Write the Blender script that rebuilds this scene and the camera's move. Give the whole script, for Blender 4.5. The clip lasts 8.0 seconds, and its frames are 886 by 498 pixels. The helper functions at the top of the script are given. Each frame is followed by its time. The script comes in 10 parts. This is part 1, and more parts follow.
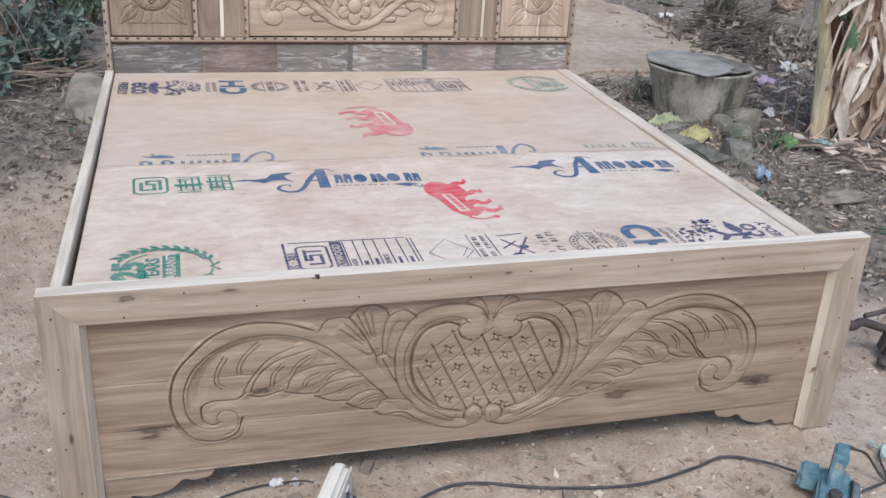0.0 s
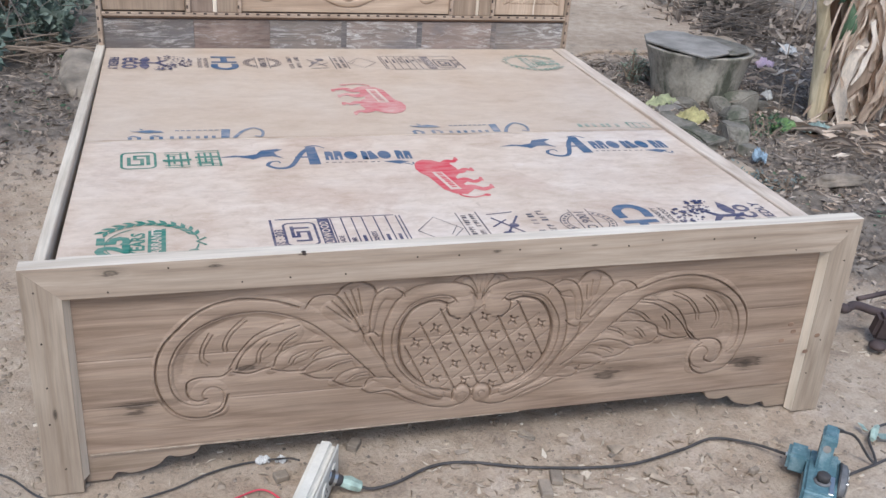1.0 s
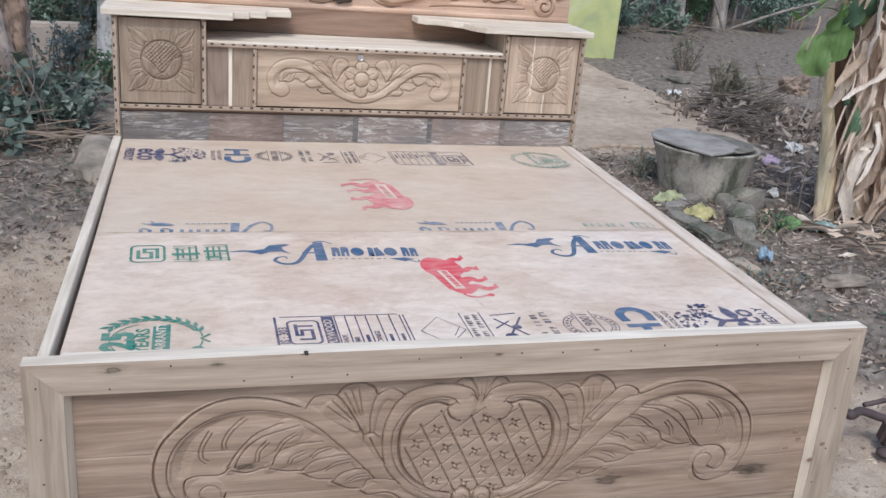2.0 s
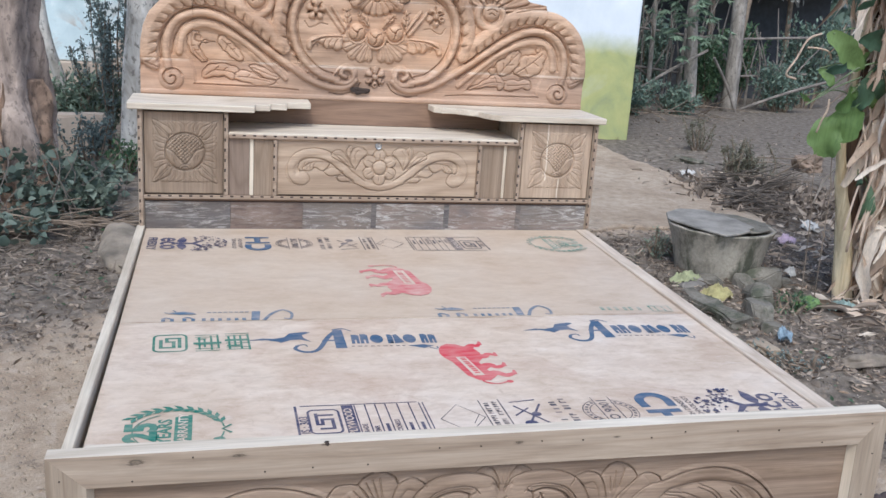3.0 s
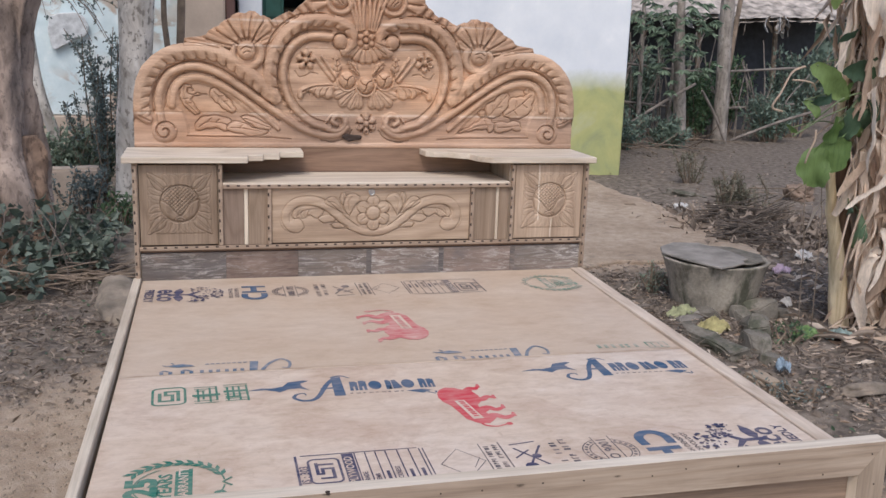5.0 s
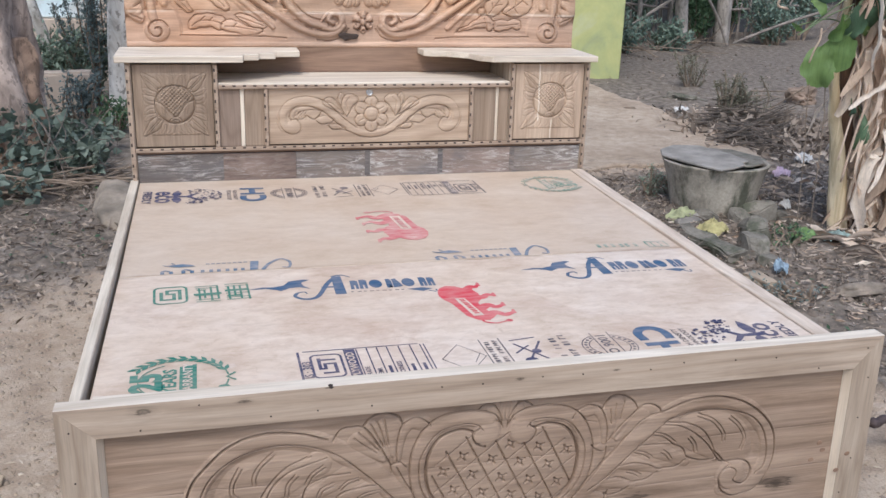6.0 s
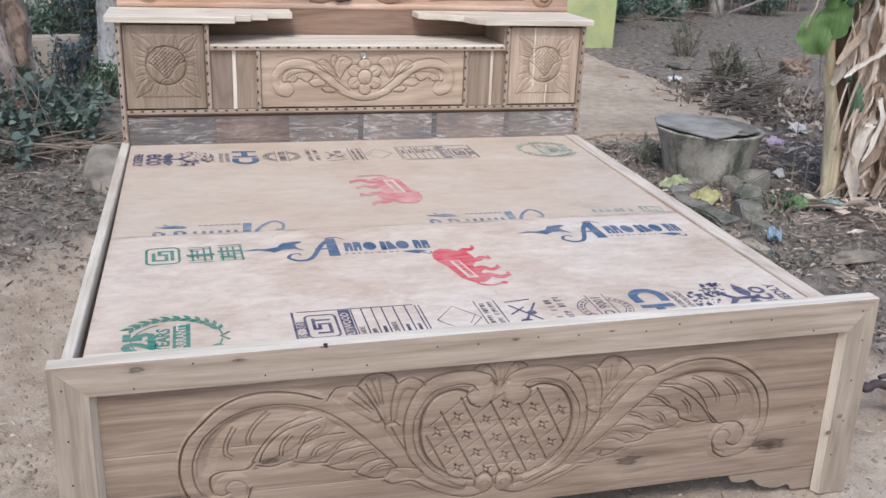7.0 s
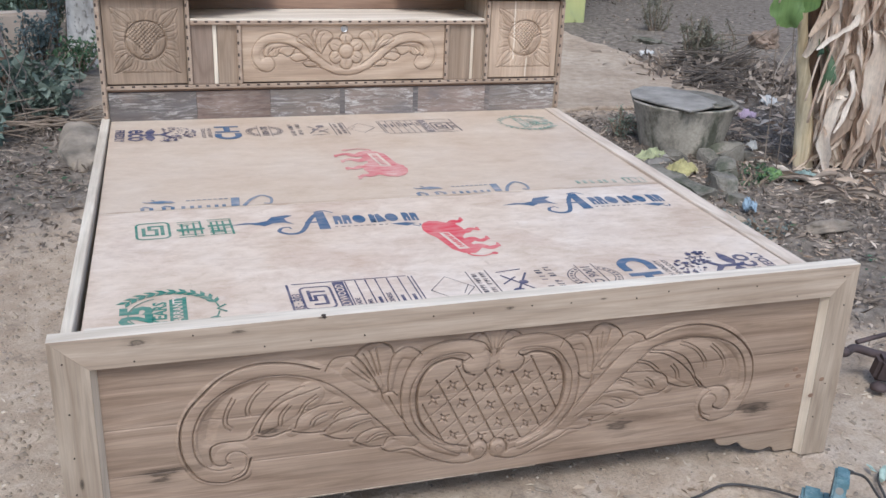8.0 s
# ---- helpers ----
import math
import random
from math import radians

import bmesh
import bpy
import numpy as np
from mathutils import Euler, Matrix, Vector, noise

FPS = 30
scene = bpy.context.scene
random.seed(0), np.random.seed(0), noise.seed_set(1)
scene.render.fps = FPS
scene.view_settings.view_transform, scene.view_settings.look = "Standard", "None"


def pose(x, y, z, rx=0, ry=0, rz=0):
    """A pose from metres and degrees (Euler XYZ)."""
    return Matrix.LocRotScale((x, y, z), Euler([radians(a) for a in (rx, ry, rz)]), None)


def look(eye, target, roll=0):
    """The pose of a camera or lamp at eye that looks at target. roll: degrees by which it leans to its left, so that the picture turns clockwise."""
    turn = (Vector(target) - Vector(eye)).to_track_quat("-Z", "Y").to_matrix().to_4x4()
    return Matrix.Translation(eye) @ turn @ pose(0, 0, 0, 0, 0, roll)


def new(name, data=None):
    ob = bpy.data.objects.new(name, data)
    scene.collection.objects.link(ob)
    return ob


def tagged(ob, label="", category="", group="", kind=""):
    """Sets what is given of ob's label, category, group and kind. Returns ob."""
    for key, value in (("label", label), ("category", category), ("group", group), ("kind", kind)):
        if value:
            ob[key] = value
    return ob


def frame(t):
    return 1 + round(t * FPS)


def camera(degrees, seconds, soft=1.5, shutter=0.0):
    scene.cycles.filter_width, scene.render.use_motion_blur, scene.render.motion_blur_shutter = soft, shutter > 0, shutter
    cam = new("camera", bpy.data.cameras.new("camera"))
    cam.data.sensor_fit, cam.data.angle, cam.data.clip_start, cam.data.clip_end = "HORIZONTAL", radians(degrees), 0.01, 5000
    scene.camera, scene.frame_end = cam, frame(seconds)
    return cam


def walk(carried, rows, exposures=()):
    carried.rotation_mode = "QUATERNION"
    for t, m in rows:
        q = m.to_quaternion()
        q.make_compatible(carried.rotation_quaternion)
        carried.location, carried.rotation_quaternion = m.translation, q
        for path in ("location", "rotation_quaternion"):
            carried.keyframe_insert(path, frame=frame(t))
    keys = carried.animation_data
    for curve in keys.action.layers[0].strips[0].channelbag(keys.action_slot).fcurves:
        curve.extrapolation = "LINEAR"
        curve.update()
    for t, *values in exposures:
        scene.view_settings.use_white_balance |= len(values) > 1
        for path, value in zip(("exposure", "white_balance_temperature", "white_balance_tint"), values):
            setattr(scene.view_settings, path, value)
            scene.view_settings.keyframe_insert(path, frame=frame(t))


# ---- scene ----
cam = camera(50.7, 8.0)
PATH = [
    (0, (-0.674, -1.779, 1.421), (-0.149, -0.026, 0.614), 3.5),
    (0.5, (-0.659, -1.774, 1.41), (-0.122, -0.042, 0.565), 3.7),
    (1, (-0.648, -1.772, 1.405), (-0.122, -0.036, 0.564), 4.1),
    (1.5, (-0.637, -1.774, 1.419), (-0.145, -0.014, 0.606), 4.7),
    (1.7, (-0.635, -1.774, 1.437), (-0.123, 0.006, 0.681), 5.2),
    (2.8, (-0.647, -1.787, 1.47), (-0.146, 0.068, 0.917), 4.4),
    (3, (-0.648, -1.795, 1.482), (-0.17, 0.076, 0.96), 3.8),
    (3.5, (-0.645, -1.804, 1.491), (-0.184, 0.088, 1.037), 3.6),
    (4, (-0.648, -1.809, 1.503), (-0.177, 0.095, 1.109), 3.4),
    (4.2, (-0.645, -1.809, 1.505), (-0.161, 0.095, 1.126), 3.2),
    (5.3, (-0.646, -1.812, 1.494), (-0.158, 0.061, 0.991), 1.7),
    (5.5, (-0.649, -1.808, 1.487), (-0.145, 0.047, 0.934), 2.1),
    (6, (-0.65, -1.805, 1.471), (-0.167, 0.031, 0.842), 1.8),
    (6.5, (-0.65, -1.802, 1.454), (-0.158, 0.018, 0.784), 1.4),
    (7, (-0.658, -1.796, 1.439), (-0.159, 0.016, 0.754), 2.3),
    (7.5, (-0.681, -1.81, 1.443), (-0.185, -0.011, 0.724), 3.2),
    (8, (-0.722, -1.808, 1.432), (-0.162, -0.032, 0.704), 2.4),
]
walk(cam, [(t, look(eye, target, roll)) for t, eye, target, roll in PATH], [(0.0, 0.48, 5350, 5), (1.7, 0.48, 5350, 5), (3.0, 0.45, 5350, 4), (3.6, 0.28, 5700, 8), (4.0, 0.10, 5750, 8), (4.2, -0.13, 5900, 12), (5.3, 0.28, 5750, 9), (6.2, 0.51, 5450, 6), (8.0, 0.49, 5350, 5)])

# ---- light: a bright hazy sky with a soft sun behind the camera ----
SUN_UP, SUN_FROM = 54.0, 200.0          # degrees above the horizon; compass turn of the side it shines from
world = bpy.data.worlds.new("sky")
world.use_nodes = True
scene.world = world
sky = world.node_tree.nodes.new("ShaderNodeTexSky")
sky.sky_type, sky.sun_disc = "NISHITA", False
sky.sun_elevation, sky.sun_rotation = radians(SUN_UP), radians(SUN_FROM)
sky.air_density, sky.dust_density, sky.ozone_density = 1.0, 3.5, 0.6
world.node_tree.links.new(sky.outputs[0], world.node_tree.nodes["Background"].inputs[0])
world.node_tree.nodes["Background"].inputs[1].default_value = 0.15
sun = new("sun", bpy.data.lights.new("sun", "SUN"))
sun.data.energy, sun.data.angle, sun.data.color = 1.25, radians(20), (1.0, 0.90, 0.78)
a, e = radians(SUN_FROM), radians(SUN_UP)
toward = Vector((math.sin(a) * math.cos(e), math.cos(a) * math.cos(e), math.sin(e)))
sun.matrix_world = look(toward * 30, (0, 0, 0))


# ---- materials ----
def shader(name, rough=0.7, metal=0.0, spec=0.4):
    m = bpy.data.materials.new(name)
    m.use_nodes = True
    b = m.node_tree.nodes["Principled BSDF"]
    b.inputs["Roughness"].default_value, b.inputs["Metallic"].default_value = rough, metal
    b.inputs["Specular IOR Level"].default_value = spec
    return m, m.node_tree, b


def node(nt, kind, **values):
    n = nt.nodes.new(kind)
    for key, value in values.items():
        n.inputs[key.replace("_", " ")].default_value = value
    return n


def coords(nt, scale=(1, 1, 1), shift=0.0):
    """Object coordinates, stretched; shift moves them by a random step for each object."""
    tc = nt.nodes.new("ShaderNodeTexCoord")
    mp = node(nt, "ShaderNodeMapping", Scale=scale)
    nt.links.new(tc.outputs["Object"], mp.inputs["Vector"])
    if shift:
        info = nt.nodes.new("ShaderNodeObjectInfo")
        mul = node(nt, "ShaderNodeMath")
        mul.operation = "MULTIPLY"
        mul.inputs[1].default_value = shift
        nt.links.new(info.outputs["Random"], mul.inputs[0])
        nt.links.new(mul.outputs[0], mp.inputs["Location"])
    return mp.outputs[0]


def noise_tex(nt, vec, scale, detail=5.0, rough=0.55, distort=0.0):
    n = node(nt, "ShaderNodeTexNoise", Scale=scale, Detail=detail, Roughness=rough, Distortion=distort)
    nt.links.new(vec, n.inputs["Vector"])
    return n.outputs[0]


def ramp(nt, fac, stops):
    r = nt.nodes.new("ShaderNodeValToRGB")
    el = r.color_ramp.elements
    while len(el) < len(stops):
        el.new(0.5)
    for k, (p, c) in zip(el, stops):
        k.position, k.color = p, (*c, 1) if len(c) == 3 else c
    nt.links.new(fac, r.inputs[0])
    return r.outputs[0]


def mixed(nt, fac, a, b, how="MIX"):
    m = nt.nodes.new("ShaderNodeMix")
    m.data_type, m.blend_type = "RGBA", how
    for slot, v in ((0, fac), (6, a), (7, b)):
        if hasattr(v, "is_output"):
            nt.links.new(v, m.inputs[slot])
        else:
            m.inputs[slot].default_value = v if slot == 0 else (*v, 1)
    return m.outputs[2]


def bump(nt, b, height, strength=0.3, distance=0.003):
    n = node(nt, "ShaderNodeBump", Strength=strength, Distance=distance)
    nt.links.new(height, n.inputs["Height"])
    nt.links.new(n.outputs[0], b.inputs["Normal"])


def grey(v):
    return (v, v, v)


def wood(name, light, dark, axis="x", rough=0.62, knots=(), stain=0.35, freq=1.0, figure=0.5, joints=(), sapwood=()):
    """Planed raw wood: streaks along axis, fine pores, broad blotches, a few knots."""
    m, nt, b = shader(name, rough, 0, 0.3)
    k = "xyz".index(axis)
    long = [22.0 * freq] * 3
    long[k] = 1.5
    fine = [230.0] * 3
    fine[k] = 8.0
    streak = noise_tex(nt, coords(nt, long, 9.0), 1.0, 10, 0.72, 1.3)
    pores = noise_tex(nt, coords(nt, fine, 5.0), 1.0, 3, 0.6)
    blotch = noise_tex(nt, coords(nt, (1, 1, 1), 7.0), 2.6, 4, 0.55)
    mean = tuple((p + q) / 2 for p, q in zip(light, dark))
    col = ramp(nt, streak, [(0.28, dark), (0.47, mean), (0.66, light)])
    # growth lines: contours of a slow field drawn out along the grain
    slow = [2.6 * freq] * 3
    slow[k] = 0.42
    rings = nt.nodes.new("ShaderNodeMath")
    rings.operation = "MULTIPLY"
    rings.inputs[1].default_value = 13.0
    nt.links.new(noise_tex(nt, coords(nt, slow, 17.0), 1.0, 3, 0.45, 0.6), rings.inputs[0])
    fold = nt.nodes.new("ShaderNodeMath")
    fold.operation = "PINGPONG"
    fold.inputs[1].default_value = 0.5
    nt.links.new(rings.outputs[0], fold.inputs[0])
    col = mixed(nt, figure, col, ramp(nt, fold.outputs[0], [(0.0, (0.60, 0.55, 0.50)), (0.16, (0.86, 0.83, 0.80)), (0.42, grey(1.0)), (0.5, (1.06, 1.06, 1.05))]), "MULTIPLY")
    col = mixed(nt, 0.55, col, ramp(nt, pores, [(0.3, grey(0.72)), (0.6, grey(1.0))]), "MULTIPLY")
    col = mixed(nt, stain, col, ramp(nt, blotch, [(0.3, (0.62, 0.56, 0.52)), (0.6, grey(1.0))]), "MULTIPLY")
    for x, y, z, size in knots:
        # a dark eye with a smear drawn out along the grain
        s = [1.0 / size] * 3
        s[k] = 0.36 / size
        wob = nt.nodes.new("ShaderNodeVectorMath")
        wob.operation = "DISTANCE"
        nt.links.new(coords(nt, s), wob.inputs[0])
        wob.inputs[1].default_value = (x * s[0], y * s[1], z * s[2])
        off = nt.nodes.new("ShaderNodeMath")
        off.operation = "MULTIPLY_ADD"
        nt.links.new(streak, off.inputs[0])
        off.inputs[1].default_value = 1.1
        nt.links.new(wob.outputs["Value"], off.inputs[2])
        spot = ramp(nt, off.outputs[0], [(0.58, grey(0.95)), (0.66, grey(0.55)), (0.72, grey(0.85)), (0.77, grey(0.25)), (0.95, grey(0.0))])
        col = mixed(nt, spot, col, tuple(c * 0.22 for c in dark))
    for x, z0, z1, w in sapwood:
        # a thin pale streak running upright, wavering, from z0 to z1
        at = nt.nodes.new("ShaderNodeSeparateXYZ")
        nt.links.new(coords(nt), at.inputs[0])
        wave = nt.nodes.new("ShaderNodeMath")
        wave.operation = "MULTIPLY_ADD"
        nt.links.new(noise_tex(nt, coords(nt, (1, 1, 9)), 1.0, 2), wave.inputs[0])
        wave.inputs[1].default_value = 0.022
        nt.links.new(at.outputs[0], wave.inputs[2])
        gap = nt.nodes.new("ShaderNodeMath")
        gap.operation = "SUBTRACT"
        nt.links.new(wave.outputs[0], gap.inputs[0])
        gap.inputs[1].default_value = x + 0.011
        far = nt.nodes.new("ShaderNodeMath")
        far.operation = "ABSOLUTE"
        nt.links.new(gap.outputs[0], far.inputs[0])
        line = ramp(nt, far.outputs[0], [(0.0, grey(0.8)), (w * 0.6, grey(0.7)), (w, grey(0.0))])
        span = ramp(nt, at.outputs[2], [(z0 - 0.01, grey(0.0)), (z0, grey(1.0)), (z1, grey(1.0)), (z1 + 0.01, grey(0.0))])
        col = mixed(nt, mixed(nt, 1.0, line, span, "MULTIPLY"), col, (0.80, 0.70, 0.56))
    if joints:
        # boards glued one over another: each its own tone, broken pale glue lines between them
        sep = nt.nodes.new("ShaderNodeSeparateXYZ")
        nt.links.new(coords(nt), sep.inputs[0])
        half = nt.nodes.new("ShaderNodeMath")
        half.operation = "MULTIPLY"
        half.inputs[1].default_value = 0.5
        nt.links.new(sep.outputs[2], half.inputs[0])
        tones = ((0.90, 0.90, 0.92), (1.0, 1.0, 0.98), (0.93, 0.90, 0.86), (1.0, 0.96, 0.92))
        steps, lines = [(0.0, tones[0])], [(0.0, grey(0.0))]
        for i, z in enumerate(joints):
            steps += [(z / 2 - 0.0003, tones[i]), (z / 2 + 0.0003, tones[i + 1])]
            lines += [(z / 2 - 0.0010, grey(0.0)), (z / 2 - 0.0004, grey(0.75)), (z / 2 + 0.0004, grey(0.75)), (z / 2 + 0.0010, grey(0.0))]
        col = mixed(nt, 1.0, col, ramp(nt, half.outputs[0], steps), "MULTIPLY")
        tone = noise_tex(nt, coords(nt, (1.4, 1.4, 2.4), 13.0), 1.3, 3)
        col = mixed(nt, 0.9, col, ramp(nt, tone, [(0.36, (0.84, 0.86, 0.88)), (0.5, (0.98, 0.97, 0.96)), (0.64, (1.06, 0.94, 0.82))]), "MULTIPLY")
        gaps = noise_tex(nt, coords(nt, (6.0, 1.0, 1.0), 3.0), 1.0, 3)
        glue = mixed(nt, 1.0, ramp(nt, half.outputs[0], lines), ramp(nt, gaps, [(0.44, grey(0.0)), (0.52, grey(1.0))]), "MULTIPLY")
        col = mixed(nt, glue, col, (0.74, 0.62, 0.50))
    nt.links.new(col, b.inputs["Base Color"])
    bump(nt, b, pores, 0.25, 0.0012)
    return m


def old_board(name, base, chalky):
    """Reused boards: short chalky scrapes, scuffs and dark damp spots over their own brown."""
    m, nt, b = shader(name, 0.75, 0, 0.3)
    grain = noise_tex(nt, coords(nt, (3.0, 40, 40), 9.0), 1.0, 8, 0.7, 0.8)
    col = mixed(nt, 1.0, ramp(nt, noise_tex(nt, coords(nt, (2, 2, 2), 6.0), 1.0, 2), [(0.3, tuple(c * 0.85 for c in base)), (0.7, tuple(c * 1.15 for c in base))]), ramp(nt, grain, [(0.3, grey(0.62)), (0.55, grey(1.0)), (0.75, grey(1.22))]), "MULTIPLY")
    patch = noise_tex(nt, coords(nt, (4.5, 5, 9), 11.0), 1.0, 5, 0.6, 0.5)
    col = mixed(nt, ramp(nt, patch, [(0.50, grey(0.0)), (0.66, grey(0.6))]), col, (0.275, 0.205, 0.165))
    col = mixed(nt, ramp(nt, patch, [(0.33, grey(0.6)), (0.47, grey(0.0))]), col, (0.135, 0.122, 0.122))
    chalk = noise_tex(nt, coords(nt, (9, 55, 55), 5.0), 1.0, 8, 0.78, 1.6)
    where = noise_tex(nt, coords(nt, (5, 5, 8), 3.0), 1.0, 3, 0.5)
    fac = mixed(nt, 1.0, ramp(nt, chalk, [(0.50, grey(0.0)), (0.60, grey(chalky))]), ramp(nt, where, [(0.36, grey(0.20)), (0.58, grey(1.0))]), "MULTIPLY")
    col = mixed(nt, fac, col, (0.47, 0.43, 0.385))
    nt.links.new(col, b.inputs["Base Color"])
    bump(nt, b, grain, 0.4, 0.002)
    return m


def plain(name, colour, rough=0.6, metal=0.0, vary=0.18, scale=9.0, relief=0.15, spec=0.4):
    """One-colour stuff with broad and fine variation and slight relief."""
    m, nt, b = shader(name, rough, metal, spec)
    n1, n2 = noise_tex(nt, coords(nt, (1, 1, 1), 3.0), scale, 5), noise_tex(nt, coords(nt), scale * 14, 3)
    dark = tuple(c * (1 - vary * 2) for c in colour)
    col = ramp(nt, n1, [(0.3, dark), (0.7, colour)])
    col = mixed(nt, 0.5, col, ramp(nt, n2, [(0.3, grey(1 - vary)), (0.7, grey(1.0))]), "MULTIPLY")
    nt.links.new(col, b.inputs["Base Color"])
    bump(nt, b, n2, relief, 0.002)
    return m


def leafy(name, a, b_, c, rough=0.5, through_light=0.25, by_object=False):
    """Leaves: each island its own shade between three colours, a little light passing through."""
    m, nt, b = shader(name, rough, 0, 0.35)
    chance = nt.nodes.new("ShaderNodeObjectInfo").outputs["Random"] if by_object else nt.nodes.new("ShaderNodeNewGeometry").outputs["Random Per Island"]
    col = ramp(nt, chance, [(0.0, a), (0.5, b_), (1.0, c)])
    col = mixed(nt, 0.5, col, ramp(nt, noise_tex(nt, coords(nt), 30.0, 3), [(0.3, grey(0.7)), (0.7, grey(1.0))]), "MULTIPLY")
    if by_object:
        fibre = noise_tex(nt, coords(nt, (70, 70, 7)), 1.0, 6, 0.7, 0.8)
        col = mixed(nt, 0.8, col, ramp(nt, fibre, [(0.32, grey(0.72)), (0.50, grey(1.0)), (0.70, grey(1.20))]), "MULTIPLY")
        bump(nt, b, fibre, 0.5, 0.004)
    nt.links.new(col, b.inputs["Base Color"])
    tr = nt.nodes.new("ShaderNodeBsdfTranslucent")
    nt.links.new(col, tr.inputs[0])
    mx = node(nt, "ShaderNodeMixShader", Fac=through_light)
    nt.links.new(b.outputs[0], mx.inputs[1])
    nt.links.new(tr.outputs[0], mx.inputs[2])
    nt.links.new(mx.outputs[0], nt.nodes["Material Output"].inputs["Surface"])
    return m


def ground_material():
    """Trodden sand turning into dark soil by the mesh's soil amount."""
    m, nt, b = shader("earth", 0.93, 0, 0.15)
    at = nt.nodes.new("ShaderNodeAttribute")
    at.attribute_name = "soil"
    v = coords(nt)
    big, mid, fine = noise_tex(nt, v, 1.3, 5), noise_tex(nt, v, 14.0, 5), noise_tex(nt, v, 120.0, 4, 0.7)
    sand = ramp(nt, big, [(0.3, (0.36, 0.277, 0.202)), (0.5, (0.435, 0.345, 0.257)), (0.62, (0.482, 0.388, 0.293)), (0.75, (0.54, 0.44, 0.34))])
    crust = noise_tex(nt, v, 5.5, 7, 0.68, 0.8)
    sand = mixed(nt, 0.75, sand, ramp(nt, mid, [(0.3, (0.66, 0.61, 0.57)), (0.62, grey(1.0))]), "MULTIPLY")
    sand = mixed(nt, ramp(nt, crust, [(0.56, grey(0.0)), (0.62, grey(0.4))]), sand, (0.53, 0.435, 0.35))
    sand = mixed(nt, ramp(nt, crust, [(0.36, grey(0.6)), (0.43, grey(0.0))]), sand, (0.24, 0.185, 0.14))
    # dark soil, its tone deepened for the shade under the trees
    soil = ramp(nt, mid, [(0.3, (0.088, 0.071, 0.056)), (0.5, (0.178, 0.146, 0.116)), (0.7, (0.29, 0.243, 0.197))])
    edge = nt.nodes.new("ShaderNodeMath")
    edge.operation = "MULTIPLY_ADD"
    nt.links.new(mid, edge.inputs[0])
    edge.inputs[1].default_value = 0.7
    nt.links.new(at.outputs["Fac"], edge.inputs[2])
    fac = ramp(nt, edge.outputs[0], [(0.62, grey(0.0)), (1.05, grey(1.0))])
    col = mixed(nt, fac, sand, soil)
    col = mixed(nt, 0.7, col, ramp(nt, fine, [(0.32, grey(0.6)), (0.55, grey(1.0))]), "MULTIPLY")
    nt.links.new(col, b.inputs["Base Color"])
    bump(nt, b, mixed(nt, 0.5, fine, mid), 0.9, 0.012)
    return m


def plaster_material():
    """Whitewash above, faded yellow-green dado below, with a ragged border and weather stains."""
    m, nt, b = shader("limewashed plaster", 0.9, 0, 0.2)
    v = coords(nt)
    sep = nt.nodes.new("ShaderNodeSeparateXYZ")
    nt.links.new(v, sep.inputs[0])
    n1, n2 = noise_tex(nt, v, 1.6, 5, 0.6), noise_tex(nt, v, 7.0, 5, 0.6)
    wob = nt.nodes.new("ShaderNodeMath")
    wob.operation = "MULTIPLY_ADD"
    nt.links.new(n1, wob.inputs[0])
    wob.inputs[1].default_value = 0.35
    nt.links.new(sep.outputs[2], wob.inputs[2])
    white = ramp(nt, n1, [(0.35, (0.66, 0.69, 0.72)), (0.6, (0.76, 0.78, 0.79)), (0.72, (0.85, 0.85, 0.84))])
    dado = ramp(nt, noise_tex(nt, v, 2.6, 6, 0.6, 0.6), [(0.3, (0.33, 0.355, 0.185)), (0.45, (0.41, 0.42, 0.185)), (0.58, (0.465, 0.46, 0.195)), (0.7, (0.475, 0.48, 0.27))])
    dado = mixed(nt, 0.5, dado, ramp(nt, n2, [(0.3, grey(0.8)), (0.6, grey(1.0))]), "MULTIPLY")
    scaled = nt.nodes.new("ShaderNodeMath")
    scaled.operation = "MULTIPLY"
    scaled.inputs[1].default_value = 0.5
    nt.links.new(wob.outputs[0], scaled.inputs[0])
    fac = ramp(nt, scaled.outputs[0], [(0.565, grey(0.0)), (0.69, grey(1.0))])
    nt.links.new(mixed(nt, fac, dado, white), b.inputs["Base Color"])
    bump(nt, b, noise_tex(nt, v, 40.0, 4), 0.2, 0.004)
    return m


def flaked_wash():
    """Pale blue limewash, flaked off to beige render in broad patches."""
    m, nt, b = shader("pale blue limewash", 0.9, 0, 0.2)
    v = coords(nt)
    n1, n2, n3 = noise_tex(nt, v, 2.6, 7, 0.65, 0.6), noise_tex(nt, v, 9.0, 5, 0.6), noise_tex(nt, v, 0.9, 4)
    col = ramp(nt, n2, [(0.3, (0.60, 0.70, 0.71)), (0.6, (0.69, 0.78, 0.785)), (0.75, (0.80, 0.85, 0.84))])
    bare = ramp(nt, n2, [(0.3, (0.36, 0.285, 0.22)), (0.6, (0.52, 0.425, 0.335))])
    fac = mixed(nt, 1.0, ramp(nt, n1, [(0.50, grey(0.0)), (0.56, grey(1.0))]), ramp(nt, n3, [(0.40, grey(0.0)), (0.55, grey(1.0))]), "MULTIPLY")
    nt.links.new(mixed(nt, fac, col, bare), b.inputs["Base Color"])
    bump(nt, b, n1, 0.3, 0.006)
    return m


